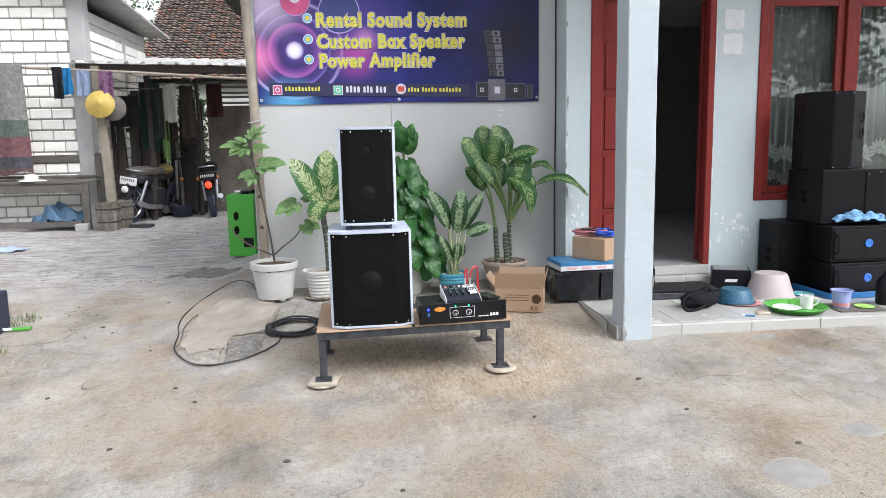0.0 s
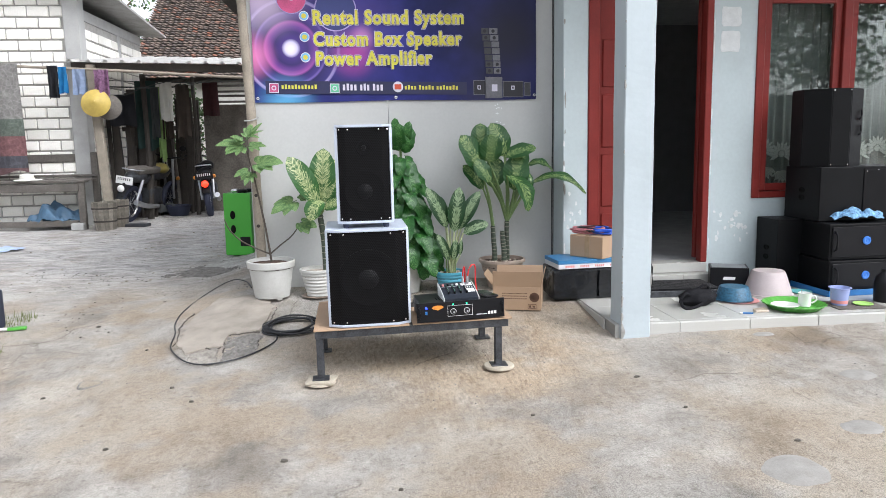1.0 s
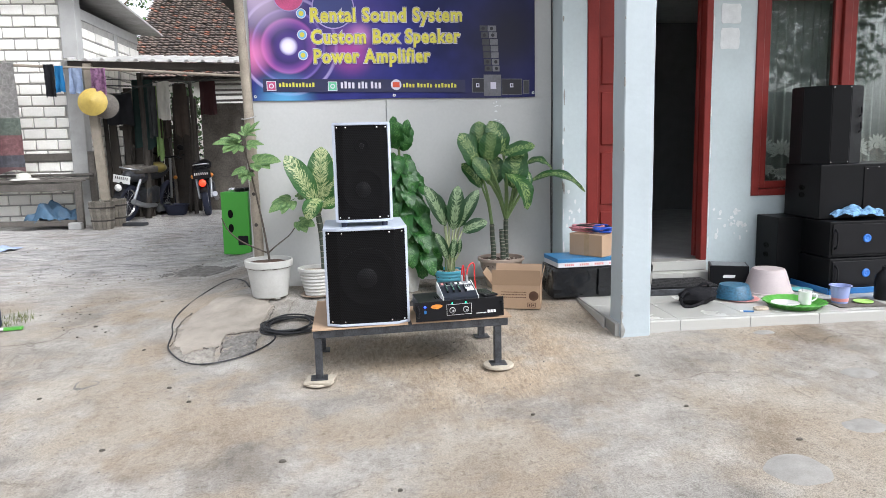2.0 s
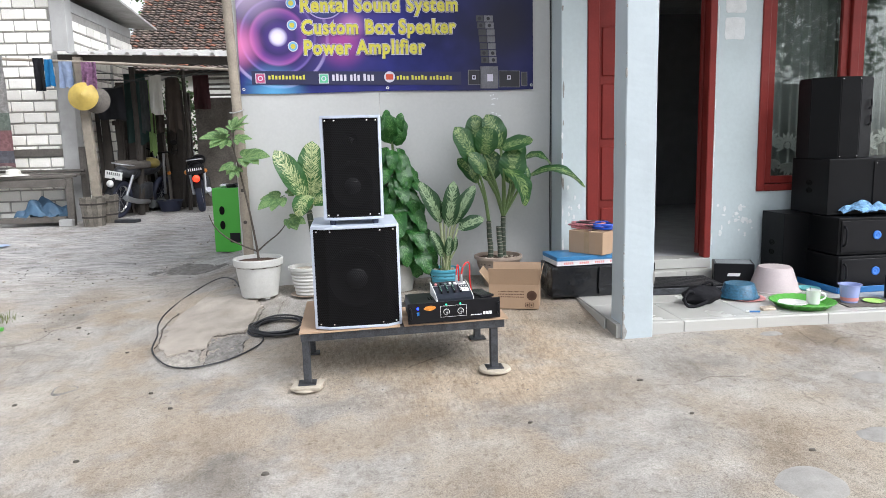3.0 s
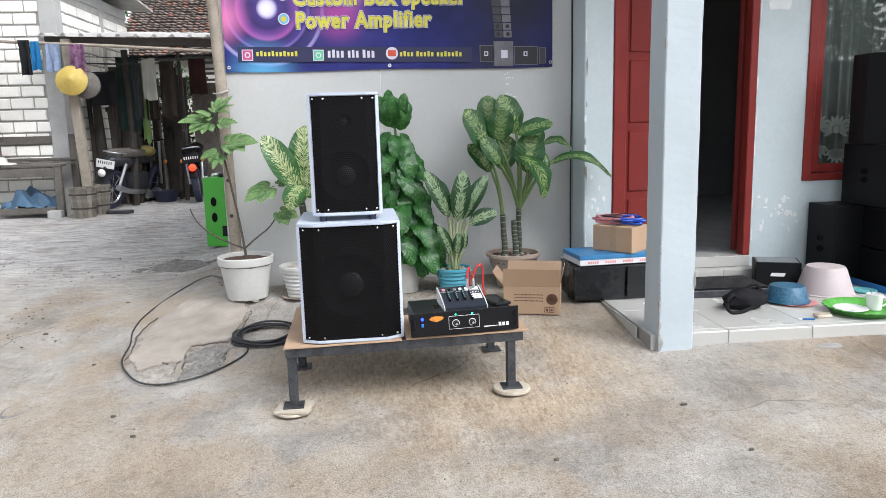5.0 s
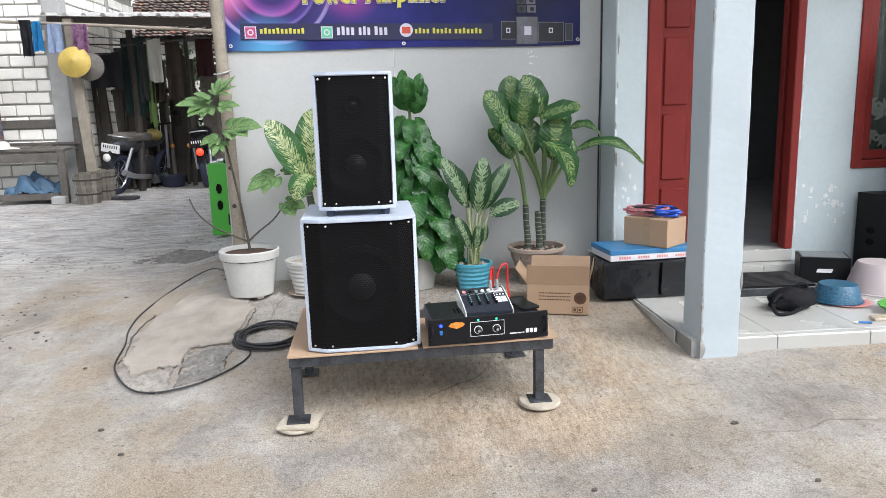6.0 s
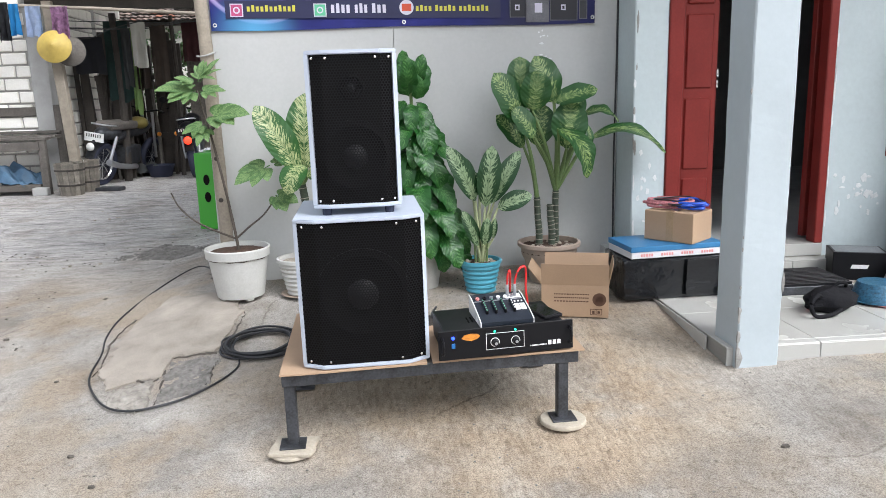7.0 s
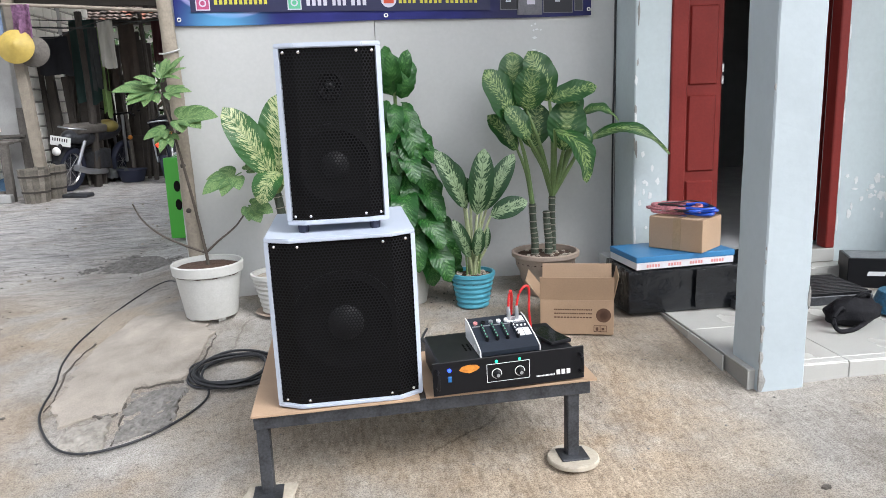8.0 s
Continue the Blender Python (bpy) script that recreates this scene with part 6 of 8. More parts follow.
def crack(points, width, seed, label):
    """A dirt-filled crack, its shade painted in: a thin jagged strip that swells and narrows along its way."""
    bm = B()
    prev = None
    pts = smooth_path([(x, y, 0) for x, y in points], 12)
    for i, p_ in enumerate(pts):
        d = (pts[min(i + 1, len(pts) - 1)] - pts[max(i - 1, 0)]).normalized()
        n_ = Vector((-d.y, d.x, 0))
        c = p_ + n_ * (0.016 * noise.noise((p_.x * 14, p_.y * 14, seed)) + 0.008 * noise.noise((p_.x * 55, p_.y * 55, seed)))
        w = width * max(0.12, 0.55 + 1.3 * noise.noise((p_.x * 9, p_.y * 9, seed + 3)))
        row = []
        for q_, up in ((-1, 0.0), (-0.6, 0.006), (0.6, 0.006), (1, 0.0)):
            v = c + n_ * w * q_
            lift = 0.010 * noise.noise((v.x * 0.9, v.y * 0.9, 3.1)) + 0.016 * noise.noise((v.x * 2.1, v.y * 2.1, 1.7)) * (v.x < -1.0 or v.y > 6)
            row.append(bm.verts.new((v.x, v.y, G(v.x, v.y) + lift + up)))
        if prev:
            for k in range(3):
                bm.faces.new((prev[k], prev[k + 1], row[k + 1], row[k]))
        prev = row
    solo("ground_crack", bm, M["slab_dark"], label, "crack", "structure")


# strips along the apron edge paint in the dark shadow of its ledge
for i, (pts, w) in enumerate((
        ([(-1.14, 4.55), (-1.04, 4.575), (-0.93, 4.575), (-0.915, 4.74), (-0.86, 4.765), (-0.71, 4.775)], 0.011), ([(-0.69, 4.78), (-0.66, 5.0), (-0.645, 5.22)], 0.006), ([(-0.91, 4.56), (-0.885, 4.45), (-0.88, 4.35)], 0.009), ([(-0.69, 4.70), (-0.695, 4.55), (-0.705, 4.44)], 0.006),
        ([(-1.23, 4.68), (-1.26, 4.9), (-1.28, 5.1), (-1.25, 5.35)], 0.007), ([(-0.90, 5.28), (-0.80, 5.02), (-0.76, 4.85)], 0.004))):
    crack(pts, w, i * 2.7, "dirt-filled crack in the worn concrete, with painted-in shade")


def rubble(name, label, cx, cy, rx, ry, n, smin, smax, material, seed):
    rnd = random.Random(seed)
    bm = B()
    for i in range(n):
        a, q = rnd.uniform(0, 6.28), math.sqrt(rnd.random())
        x, y = cx + rx * q * math.cos(a), cy + ry * q * math.sin(a)
        s = rnd.uniform(smin, smax)
        r = bmesh.ops.create_icosphere(bm, subdivisions=1, radius=1)
        rot = Matrix.Rotation(rnd.uniform(0, 6), 3, "Z")
        for v in r["verts"]:
            c = rot @ Vector((v.co.x * s * rnd.uniform(0.7, 1.3), v.co.y * s, v.co.z * s * 0.55))
            v.co = Vector((x, y, G(x, y) + s * 0.1)) + c
    solo(name, bm, material, label, "rubble", "stuff")


rubble("gravel", "crumbled concrete along the edge of the patch", -0.85, 4.98, 0.14, 0.05, 70, 0.003, 0.011, M["slab_grey"], 11)
rubble("gravel", "crumbs along the cable loop", -1.2, 5.2, 0.14, 0.5, 110, 0.003, 0.010, M["slab_grey"], 12)
rubble("gravel", "loose crumbs of concrete along the broken edge", -0.98, 4.62, 0.17, 0.05, 220, 0.002, 0.009, M["slab_grey"], 1)
rubble("gravel", "crumbled concrete round a worn hollow", -1.57, 7.1, 0.36, 0.17, 420, 0.003, 0.014, M["slab_grey"], 2)
rubble("gravel", "small stones and litter scattered on the yard", -2.4, 8.4, 2.4, 2.2, 240, 0.005, 0.016, M["pebble"], 3)
rubble("gravel", "small crumbs scattered over the concrete", 0.4, 3.2, 2.4, 1.6, 420, 0.0018, 0.0055, M["slab_grey"], 4)
rubble("gravel", "pale grit scattered over the concrete", 0.2, 3.6, 2.4, 1.8, 420, 0.0015, 0.0042, M["pebble"], 14)
rubble("gravel", "dirt and grit on the worn yard", -2.2, 6.6, 1.4, 1.6, 420, 0.002, 0.009, M["slab_dark"], 15)
rubble("gravel", "dark crumbs and litter by the pots", 0.45, 5.38, 0.7, 0.12, 150, 0.0015, 0.006, M["dark_wood"], 6)
rubble("gravel", "dry brown leaf crumbs beside the bucket pot", -0.86, 5.36, 0.16, 0.12, 160, 0.002, 0.006, M["twig"], 7)
bm = B()
lathe(bm, [(0.050, -0.01), (0.056, 0.008), (0.062, 0.010), (0.068, 0.002), (0.07, -0.01)], 24, wob=lambda a, z: 0.12 * math.sin(a * 3 + 1))
dh = solo("drain_hole", bm, M["slab_grey"], "small broken drain hole with a rough rim", "drain", "structure", m=pose(-1.566, 4.149, G(-1.566, 4.149)))
bm = B()
lathe(bm, [(0.054, 0.0), (0.03, 0.001), (0.0, 0.002)], 20)
part("hole", bm, M["soil"], dh)


def ground_patch(cx, cy, rx, ry, material, label, seed, name="ground_patch"):
    bm = B()
    ring0, ring1 = [], []
    for i in range(40):
        a = 2 * math.pi * i / 40
        k = 1 + 0.22 * noise.noise((math.cos(a) * 1.3, math.sin(a) * 1.3, seed))
        for ring, s, dz in ((ring0, 1.0, -0.006), (ring1, 0.8, 0.0015)):
            x, y = cx + rx * k * s * math.cos(a), cy + ry * k * s * math.sin(a)
            ring.append(bm.verts.new((x, y, G(x, y) + 0.006 + dz + 0.008 * noise.noise((x * 0.9, y * 0.9, 3.1)))))
    for i in range(40):
        j = (i + 1) % 40
        bm.faces.new((ring0[i], ring0[j], ring1[j], ring1[i]))
    c = bm.verts.new((cx, cy, G(cx, cy) + 0.009 + 0.008 * noise.noise((cx * 0.9, cy * 0.9, 3.1))))
    for i in range(40):
        bm.faces.new((ring1[i], ring1[(i + 1) % 40], c))
    solo(name, bm, material, label, "patch", "structure", smooth=True)


for i, (x, y, q_) in enumerate(((-0.38, 3.03, 1.0), (-1.08, 4.0, 0.7), (1.38, 3.58, 0.9), (-0.93, 3.78, 0.7), (-1.75, 4.0, 0.8), (-1.40, 4.68, 0.6), (1.46, 3.17, 0.6), (1.77, 2.77, 0.8), (0.1, 2.7, 0.6), (-1.2, 3.3, 0.7), (-1.9, 5.3, 0.9), (-1.6, 5.9, 0.8), (0.75, 3.25, 0.6))):
    ground_patch(x, y, 0.018 * q_, 0.011 * q_, M["slab_dark"], "small dark pit in the concrete", i * 2.1 + 5)
M["cement"] = mat("pale_cement_smear", (0.27, 0.258, 0.24), 0.88, var=0.22, scale=14, bump=0.5, fine=190, stain=0.35)
for i, (x, y, rx, ry) in enumerate(((1.633, 2.55, 0.13, 0.11), (2.118, 2.85, 0.10, 0.07), (2.50, 3.42, 0.10, 0.07), (2.37, 4.10, 0.07, 0.03))):
    ground_patch(x, y, rx, ry, M["cement"], "pale dried cement smear on the yard", i * 3.3)


# ---- boxes beside the terrace ----
def open_carton():
    m = pose(1.040, 4.94, G(1.04, 4.92) + 0.002, 0, 0, -17)
    bxs = thing("cardboard_box", "open brown cardboard box with printed front and raised flaps", "box", m)
    w, d, h, t = 0.325, 0.22, 0.160, 0.004
    for x0, x1, y0, y1 in ((-w / 2, w / 2, -d / 2, -d / 2 + t), (-w / 2, w / 2, d / 2 - t, d / 2), (-w / 2, -w / 2 + t, -d / 2 + t, d / 2 - t), (w / 2 - t, w / 2, -d / 2 + t, d / 2 - t)):
        bm = B()
        bx(bm, x0, x1, y0, y1, 0, h, 0.0008)
        part("side", bm, M["box_card"], bxs)
    bm = B()
    bx(bm, -w / 2 + t, w / 2 - t, -d / 2 + t, d / 2 - t, 0, t)
    part("bottom", bm, M["box_card"], bxs)
    for base, rx, ry, wx, ln in (((0, -d / 2 + 0.002, h), -14, 0, w, 0.115), ((0, d / 2 - 0.002, h), 20, 0, w, 0.115)):
        bm = B()
        bx(bm, -wx / 2, wx / 2, -t / 2, t / 2, 0, ln, 0.0008, m=Matrix.Translation(base) @ Matrix.Rotation(radians(-rx if base[1] < 0 else -rx), 4, "X"))
        part("flap", bm, M["box_card"], bxs)
    for sx, tilt in ((-1, -38), (1, 12)):
        bm = B()
        bx(bm, -t / 2, t / 2, -d / 2 + t, d / 2 - t, 0, 0.11, 0.0008, m=Matrix.Translation((sx * (w / 2 - t / 2), 0, h)) @ Matrix.Rotation(radians(tilt), 4, "Y"))
        part("flap", bm, M["box_card"], bxs)
    y = -d / 2 - 0.0008
    for i in range(3):
        bm = B()
        bars(bm, -0.10, 0.07, 0.112 - i * 0.018, 0.006, y, 22 - 5 * i, i)
        part("small_writing", bm, M["card_print"], bxs)
    bm = B()
    rot = Matrix.Translation((0.118, y, 0.090)) @ Matrix.Rotation(radians(90), 4, "X")
    for r0, r1 in ((0.030, 0.033), (0.017, 0.020), (0.0, 0.009)):
        lathe(bm, [(r1, 0), (r1, 0.0006), (r0, 0.0006)] if r0 else [(r1, 0), (r1, 0.0006), (0, 0.0006)], 28, m=rot)
    part("printed_mark", bm, M["card_print"], bxs)
    bm = B()
    for x0, x1, z0, z1 in ((0.075, 0.132, 0.012, 0.015), (0.075, 0.132, 0.040, 0.043), (0.075, 0.078, 0.015, 0.04), (0.102, 0.105, 0.015, 0.04), (0.129, 0.132, 0.015, 0.04), (0.084, 0.096, 0.018, 0.034), (0.11, 0.122, 0.020, 0.032)):
        bx(bm, x0, x1, y - 0.0006, y, z0, z1)
    part("printed_symbol", bm, M["card_print"], bxs)


open_carton()
# crate wrapped in black film
bm = B()
bx(bm, 1.30, 2.02, 4.96, 5.285, TZ + 0.001, TZ + 0.214, 0.012, seg=2)
bmesh.ops.subdivide_edges(bm, edges=[e for e in bm.edges if e.calc_length() > 0.15], cuts=18, use_grid_fill=True)
for v in bm.verts:
    k = noise.noise((v.co * 17)) * 0.008 + noise.noise((v.co * 6)) * 0.008
    v.co.x += k
    if v.co.z > TZ + 0.02:
        v.co.z += k * 0.5
    v.co.y += k * 0.7
crate = thing("wrapped_crate", "long crate wrapped in crinkled black plastic film", "crate", pose(0, 0, 0))
part("film_wrap", bm, M["black_film"], crate, smooth=True)
for x in (1.62, 1.90):
    bm = B()
    bx(bm, x, x + 0.045, 4.938, 4.944, TZ + 0.012, TZ + 0.205, 0.001)
    bmesh.ops.subdivide_edges(bm, edges=[e for e in bm.edges if e.calc_length() > 0.1], cuts=10)
    for v in bm.verts:
        v.co += Vector((0.006 * noise.noise((v.co.z * 20, x, 0)), 0.004 * noise.noise((v.co.z * 30, x, 4)), 0))
    part("film_fold", bm, M["black_film"], crate, "shiny fold of black film")


M["blue_lid"] = mat("blue_box_lid", (0.03, 0.17, 0.36), 0.4, var=0.1, scale=6)
M["white_card"] = mat("white_printed_card", (0.62, 0.62, 0.64), 0.5, var=0.06)
fb = thing("flat_box", "flat blue and white printed carton on the wrapped crate", "box", pose(1.552, 5.128, TZ + 0.220, 0, 0, 5))
bm = B()
bx(bm, -0.24, 0.26, -0.165, 0.122, 0, 0.034, 0.002)
part("tray", bm, M["white_card"], fb)
bm = B()
bx(bm, -0.243, 0.263, -0.168, 0.125, 0.034, 0.062, 0.004, seg=2)
part("lid", bm, M["blue_lid"], fb)
for i in range(4):
    bm = B()
    bars(bm, -0.19 + i * 0.11, -0.12 + i * 0.11, 0.010, 0.014, -0.1662, 5, i)
    part("printed_mark", bm, M["pink"], fb)

M["tape"] = mat("clear_packing_tape", (0.36, 0.25, 0.15), 0.22, var=0.15, scale=30)
cb = thing("carton", "taped brown carton with clear film on top", "box", pose(1.632, 5.104, TZ + 0.284, 0, 0, -50))
bm = B()
bx(bm, -0.135, 0.135, -0.105, 0.105, 0, 0.155, 0.004, seg=2)
for v in bm.verts:
    v.co.z += 0.006 * noise.noise((v.co.x * 9, v.co.y * 9, 1)) if v.co.z > 0.1 else 0
part("body", bm, M["box_card"], cb)
bm = B()
bx(bm, -0.012, 0.028, -0.1065, -0.1052, 0.004, 0.152, 0.0004)
bx(bm, -0.012, 0.028, -0.1065, 0.1065, 0.1555, 0.1575, 0.0004)
part("tape", bm, M["tape"], cb, "strip of clear packing tape")
M["blue_cable"] = mat("blue_cable_rubber", (0.012, 0.085, 0.55), 0.4)
M["rope"] = mat("red_white_cord", (0.42, 0.16, 0.18), 0.8, var=0.6, scale=90)
for mm, seed, lab, dx, nm in ((M["blue_cable"], 1, "bundle of bright blue cable on the carton", 0.05, "blue_cable"), (M["rope"], 2, "tangle of red and white cord on the carton", -0.06, "cord_tangle"), (M["cable"], 3, "thin black cable tossed on the carton", 0.0, "black_cable")):
    rnd = random.Random(seed)
    bm = B()
    pts = []
    for i in range(26):
        a = i * 0.85
        rx, ry = (0.10, 0.065) if seed == 1 else (0.13, 0.08)
        pts.append((dx + rx * math.cos(a) * rnd.uniform(0.7, 1.1), 0.01 + ry * math.sin(a) * rnd.uniform(0.6, 1.1), 0.176 + 0.0016 * i + rnd.uniform(0, 0.010) + (0.008 if seed == 3 else 0)))
    tube(bm, smooth_path(pts, 5), 0.0075 if seed < 3 else 0.0035, 6)
    solo(nm, bm, mm, lab, "cable", m=pose(1.632, 5.104, TZ + 0.266, 0, 0, -50), smooth=True)


# ---- things on the terrace ----
def black_cabinet(name, label, m, w, d, h, material="black_cab", grip=True, group=""):
    c = thing(name, label, "loudspeaker", m, group)
    bm = B()
    bx(bm, -w / 2, w / 2, -d / 2, d / 2, 0, h, 0.006, seg=2)
    body = part("cabinet", bm, M[material], c)
    if grip:
        for sz in (0.42, 0.56):
            bm = B()
            lathe(bm, [(0.032, 0), (0.032, 0.003), (0.024, 0.003), (0.022, -0.004), (0, -0.004)], 18, m=Matrix.Translation((-w / 2, 0.0, h * sz)) @ Matrix.Rotation(radians(-90), 4, "Y") @ Matrix.Scale(0.6, 4, (1, 0, 0)))
            part("hand_grip", bm, M["inside"], body, smooth=True)
    return c, body


# closed speaker box on the floor by the wall
black_cabinet("speaker_box", "black painted speaker box standing by the wall", pose(3.17, 5.24, TZ + 0.001, 0, 0, 2), 0.30, 0.28, 0.50)
# large box and bent-front speaker on top of it
c2, b2 = black_cabinet("bass_cabinet", "large black bass cabinet resting on flight boxes", pose(3.56, 5.12, TZ + 0.503, 0, 0, 3), 0.72, 0.40, 0.385)
bm = B()
bx(bm, -0.02, 0.34, -0.206, -0.2015, 0.02, 0.365, 0.002)
part("grille", bm, M["grille"], b2)
for x, z in ((0.0, 0.35), (0.09, 0.36), (0.0, 0.03)):
    bm = B()
    lathe(bm, [(0.004, 0), (0.004, 0.002), (0, 0.003)], 10, m=Matrix.Translation((x, -0.206, z)) @ Matrix.Rotation(radians(90), 4, "X"))
    part("screw", bm, M["chrome"], b2)
mon = thing("stage_monitor", "black loudspeaker with bent front and side grips on the bass cabinet", "loudspeaker", pose(3.40, 5.08, TZ + 0.889, 0, 0, -4))
bm = B()
a = [(-0.235, -0.02), (-0.10, -0.155), (0.04, -0.155), (0.20, -0.03), (0.20, 0.15), (-0.235, 0.15)]
lo = [bm.verts.new((x, y, 0)) for x, y in a]
hi = [bm.verts.new((x, y, 0.55)) for x, y in a]
bm.faces.new(lo), bm.faces.new(hi)
for i in range(6):
    bm.faces.new((lo[i], lo[(i + 1) % 6], hi[(i + 1) % 6], hi[i]))
bmesh.ops.bevel(bm, geom=bm.edges[:], offset=0.005, segments=2, affect="EDGES")
mb = part("cabinet", bm, M["black_cab"], mon)
for z in (0.22, 0.33):
    bm = B()
    tube(bm, smooth_path([(0.135, -0.088, z), (0.150, -0.092, z + 0.012), (0.165, -0.076, z + 0.03), (0.165, -0.070, z + 0.07)], 4), 0.007, 8)
    part("hand_grip", bm, M["black"], mb)
for x, z in ((-0.09, 0.535), (0.03, 0.535), (-0.09, 0.015), (0.03, 0.015)):
    bm = B()
    lathe(bm, [(0.004, 0), (0.004, 0.002), (0, 0.003)], 10, m=Matrix.Translation((x, -0.157, z)) @ Matrix.Rotation(radians(90), 4, "X"))
    part("screw", bm, M["chrome"], mb)


def flight_box(m, h, label):
    f = thing("flight_box", label, "box", m, "black boxes on the terrace")
    bm = B()
    bx(bm, -0.31, 0.31, -0.20, 0.20, 0, h, 0.008, seg=2)
    body = part("body", bm, M["black_cab"], f)
    bm = B()
    bx(bm, -0.29, 0.29, -0.206, -0.2005, 0.02, h - 0.02, 0.004)
    face = part("front_panel", bm, M["black"], body)
    for sx in (-1, 1):
        bm = B()
        tube(bm, smooth_path([(sx * 0.27, -0.205, h * 0.25), (sx * 0.27, -0.232, h * 0.35), (sx * 0.27, -0.232, h * 0.68), (sx * 0.27, -0.205, h * 0.78)], 4), 0.007, 8)
        part("handle", bm, M["black"], body)
    bm = B()
    lathe(bm, [(0.030, 0), (0.030, 0.006), (0.022, 0.008), (0.010, 0.004), (0, 0.006)], 24, m=Matrix.Translation((-0.03, -0.206, h * 0.52)) @ Matrix.Rotation(radians(90), 4, "X"))
    part("blue_knob", bm, M["blue_glow"], body, "bright blue round badge")
    return f


M["blue_glow"] = mat("bright_blue_badge", (0.03, 0.16, 0.55), 0.35, bump=0)
flight_box(pose(3.52, 4.98, TZ + 0.012, 0, 0, 3), 0.226, "black amplifier box with blue round badge in a blue tray")
flight_box(pose(3.53, 4.99, TZ + 0.242, 0, 0, 1), 0.255, "black amplifier box with blue round badge under a cloth")
tr = thing("blue_tray", "shallow blue plastic tray under the black boxes", "tray", pose(3.52, 4.97, TZ + 0.001, 0, 0, 3))
bm = B()
bx(bm, -0.36, 0.36, -0.26, 0.22, 0, 0.010, 0.003)
part("base", bm, M["blue"], tr)
for x0, x1, y0, y1 in ((-0.36, 0.36, -0.268, -0.26), (-0.36, 0.36, 0.22, 0.228), (-0.368, -0.36, -0.26, 0.22), (0.36, 0.368, -0.26, 0.22)):
    bm = B()
    bx(bm, x0, x1, y0, y1, 0, 0.042, 0.002)
    part("rim", bm, M["blue"], tr)


def rag(name, label, m, rx, ry, h, material, seed, fold=5.0):
    bm = B()
    g = {}
    n = 34
    for i in range(n + 1):
        for j in range(n + 1):
            u, v = i / n * 2 - 1, j / n * 2 - 1
            r = math.sqrt(u * u + v * v)
            k = max(0.0, 1 - r * r * 0.55)
            z = h * k * (0.55 + 0.75 * abs(noise.noise((u * fold * 0.5, v * fold * 0.5, seed)))) + 0.12 * h * noise.noise((u * fold * 1.3, v * fold * 1.3, seed + 3))
            jx = 0.25 * noise.noise((u * 2, v * 2, seed + 9))
            g[i, j] = bm.verts.new((rx * (u + jx), ry * (v + 0.25 * noise.noise((u * 2, v * 2, seed + 5))), max(0.003, z)))
    for i in range(n):
        for j in range(n):
            u, v = (i + 0.5) / n * 2 - 1, (j + 0.5) / n * 2 - 1
            if u * u + v * v < 1.15 + 0.3 * noise.noise((u * 3, v * 3, seed)):
                bm.faces.new((g[i, j], g[i + 1, j], g[i + 1, j + 1], g[i, j + 1]))
    bmesh.ops.delete(bm, geom=[v for v in bm.verts if not v.link_faces], context="VERTS")
    return solo(name, bm, material, label, "cloth", smooth=True, m=m)


M["batik"] = mat("blue_patterned_cloth", (0.03, 0.12, 0.28), 0.85, var=0.6, scale=38, bump=0.4, tint=(0.16, 0.32, 0.50))
rag("cloth", "crumpled blue patterned cloth on the black boxes", pose(3.50, 4.90, TZ + 0.499), 0.19, 0.10, 0.11, M["batik"], 2.2, 4.2)

# ribbed black mat-like slab in front of the door
rs = thing("heat_sink", "long black ribbed metal slab lying before the door step", "equipment", pose(2.15, 5.06, TZ + 0.001, 0, 0, -2))
bm = B()
bx(bm, -0.34, 0.34, -0.17, 0.17, 0, 0.045, 0.004)
part("body", bm, M["steel"], rs)
for i in range(13):
    bm = B()
    bx(bm, -0.335, 0.335, -0.165 + i * 0.026, -0.151 + i * 0.026, 0.045, 0.060, 0.002)
    part("rib", bm, M["black"], rs)

ab = thing("carton", "black glossy product box with white writing on the terrace", "box", pose(2.70, 5.19, TZ + 0.001, 0, 0, -22))
bm = B()
bx(bm, -0.135, 0.135, -0.10, 0.10, 0, 0.155, 0.003)
part("body", bm, M["black"], ab)
bm = B()
prism(bm, [(-0.046, 0.066), (0.036, 0.066), (0.044, 0.088), (-0.038, 0.088)], -0.1022, -0.1008)
part("logo_bar", bm, M["white_print"], ab, "white bar in place of a maker's mark")
# grey sheet on the top face only, lighter than the body
M["box_top"] = mat("grey_top_card", (0.16, 0.17, 0.18), 0.35, var=0.5, scale=14)
bm = B()
bx(bm, -0.12, 0.12, -0.085, 0.085, 0.1552, 0.1562)
part("top_print", bm, M["box_top"], ab)

# black shoulder bag
bg = thing("shoulder_bag", "small black cloth shoulder bag slumped on the tiles", "bag", pose(2.20, 4.63, TZ + 0.001, 0, 0, 12))
bm = B()
bmesh.ops.create_uvsphere(bm, u_segments=28, v_segments=16, radius=1)
for v in bm.verts:
    k = 1 + 0.22 * noise.noise(v.co * 2.2 + Vector((3, 1, 2))) + 0.09 * noise.noise(v.co * 6)
    v.co = Vector((v.co.x * 0.135 * k, v.co.y * 0.085 * k, max(0.0, 0.052 + v.co.z * 0.062 * k)))
body = part("bag", bm, M["black_cloth"], bg, smooth=True)
bm = B()
tube(bm, smooth_path([(-0.08, -0.03, 0.07), (-0.14, -0.06, 0.10), (-0.185, -0.07, 0.06), (-0.17, -0.09, 0.012), (-0.10, -0.10, 0.012), (-0.03, -0.095, 0.03)], 6), 0.010, 6)
part("strap", bm, M["black_cloth"], bg)
bm = B()
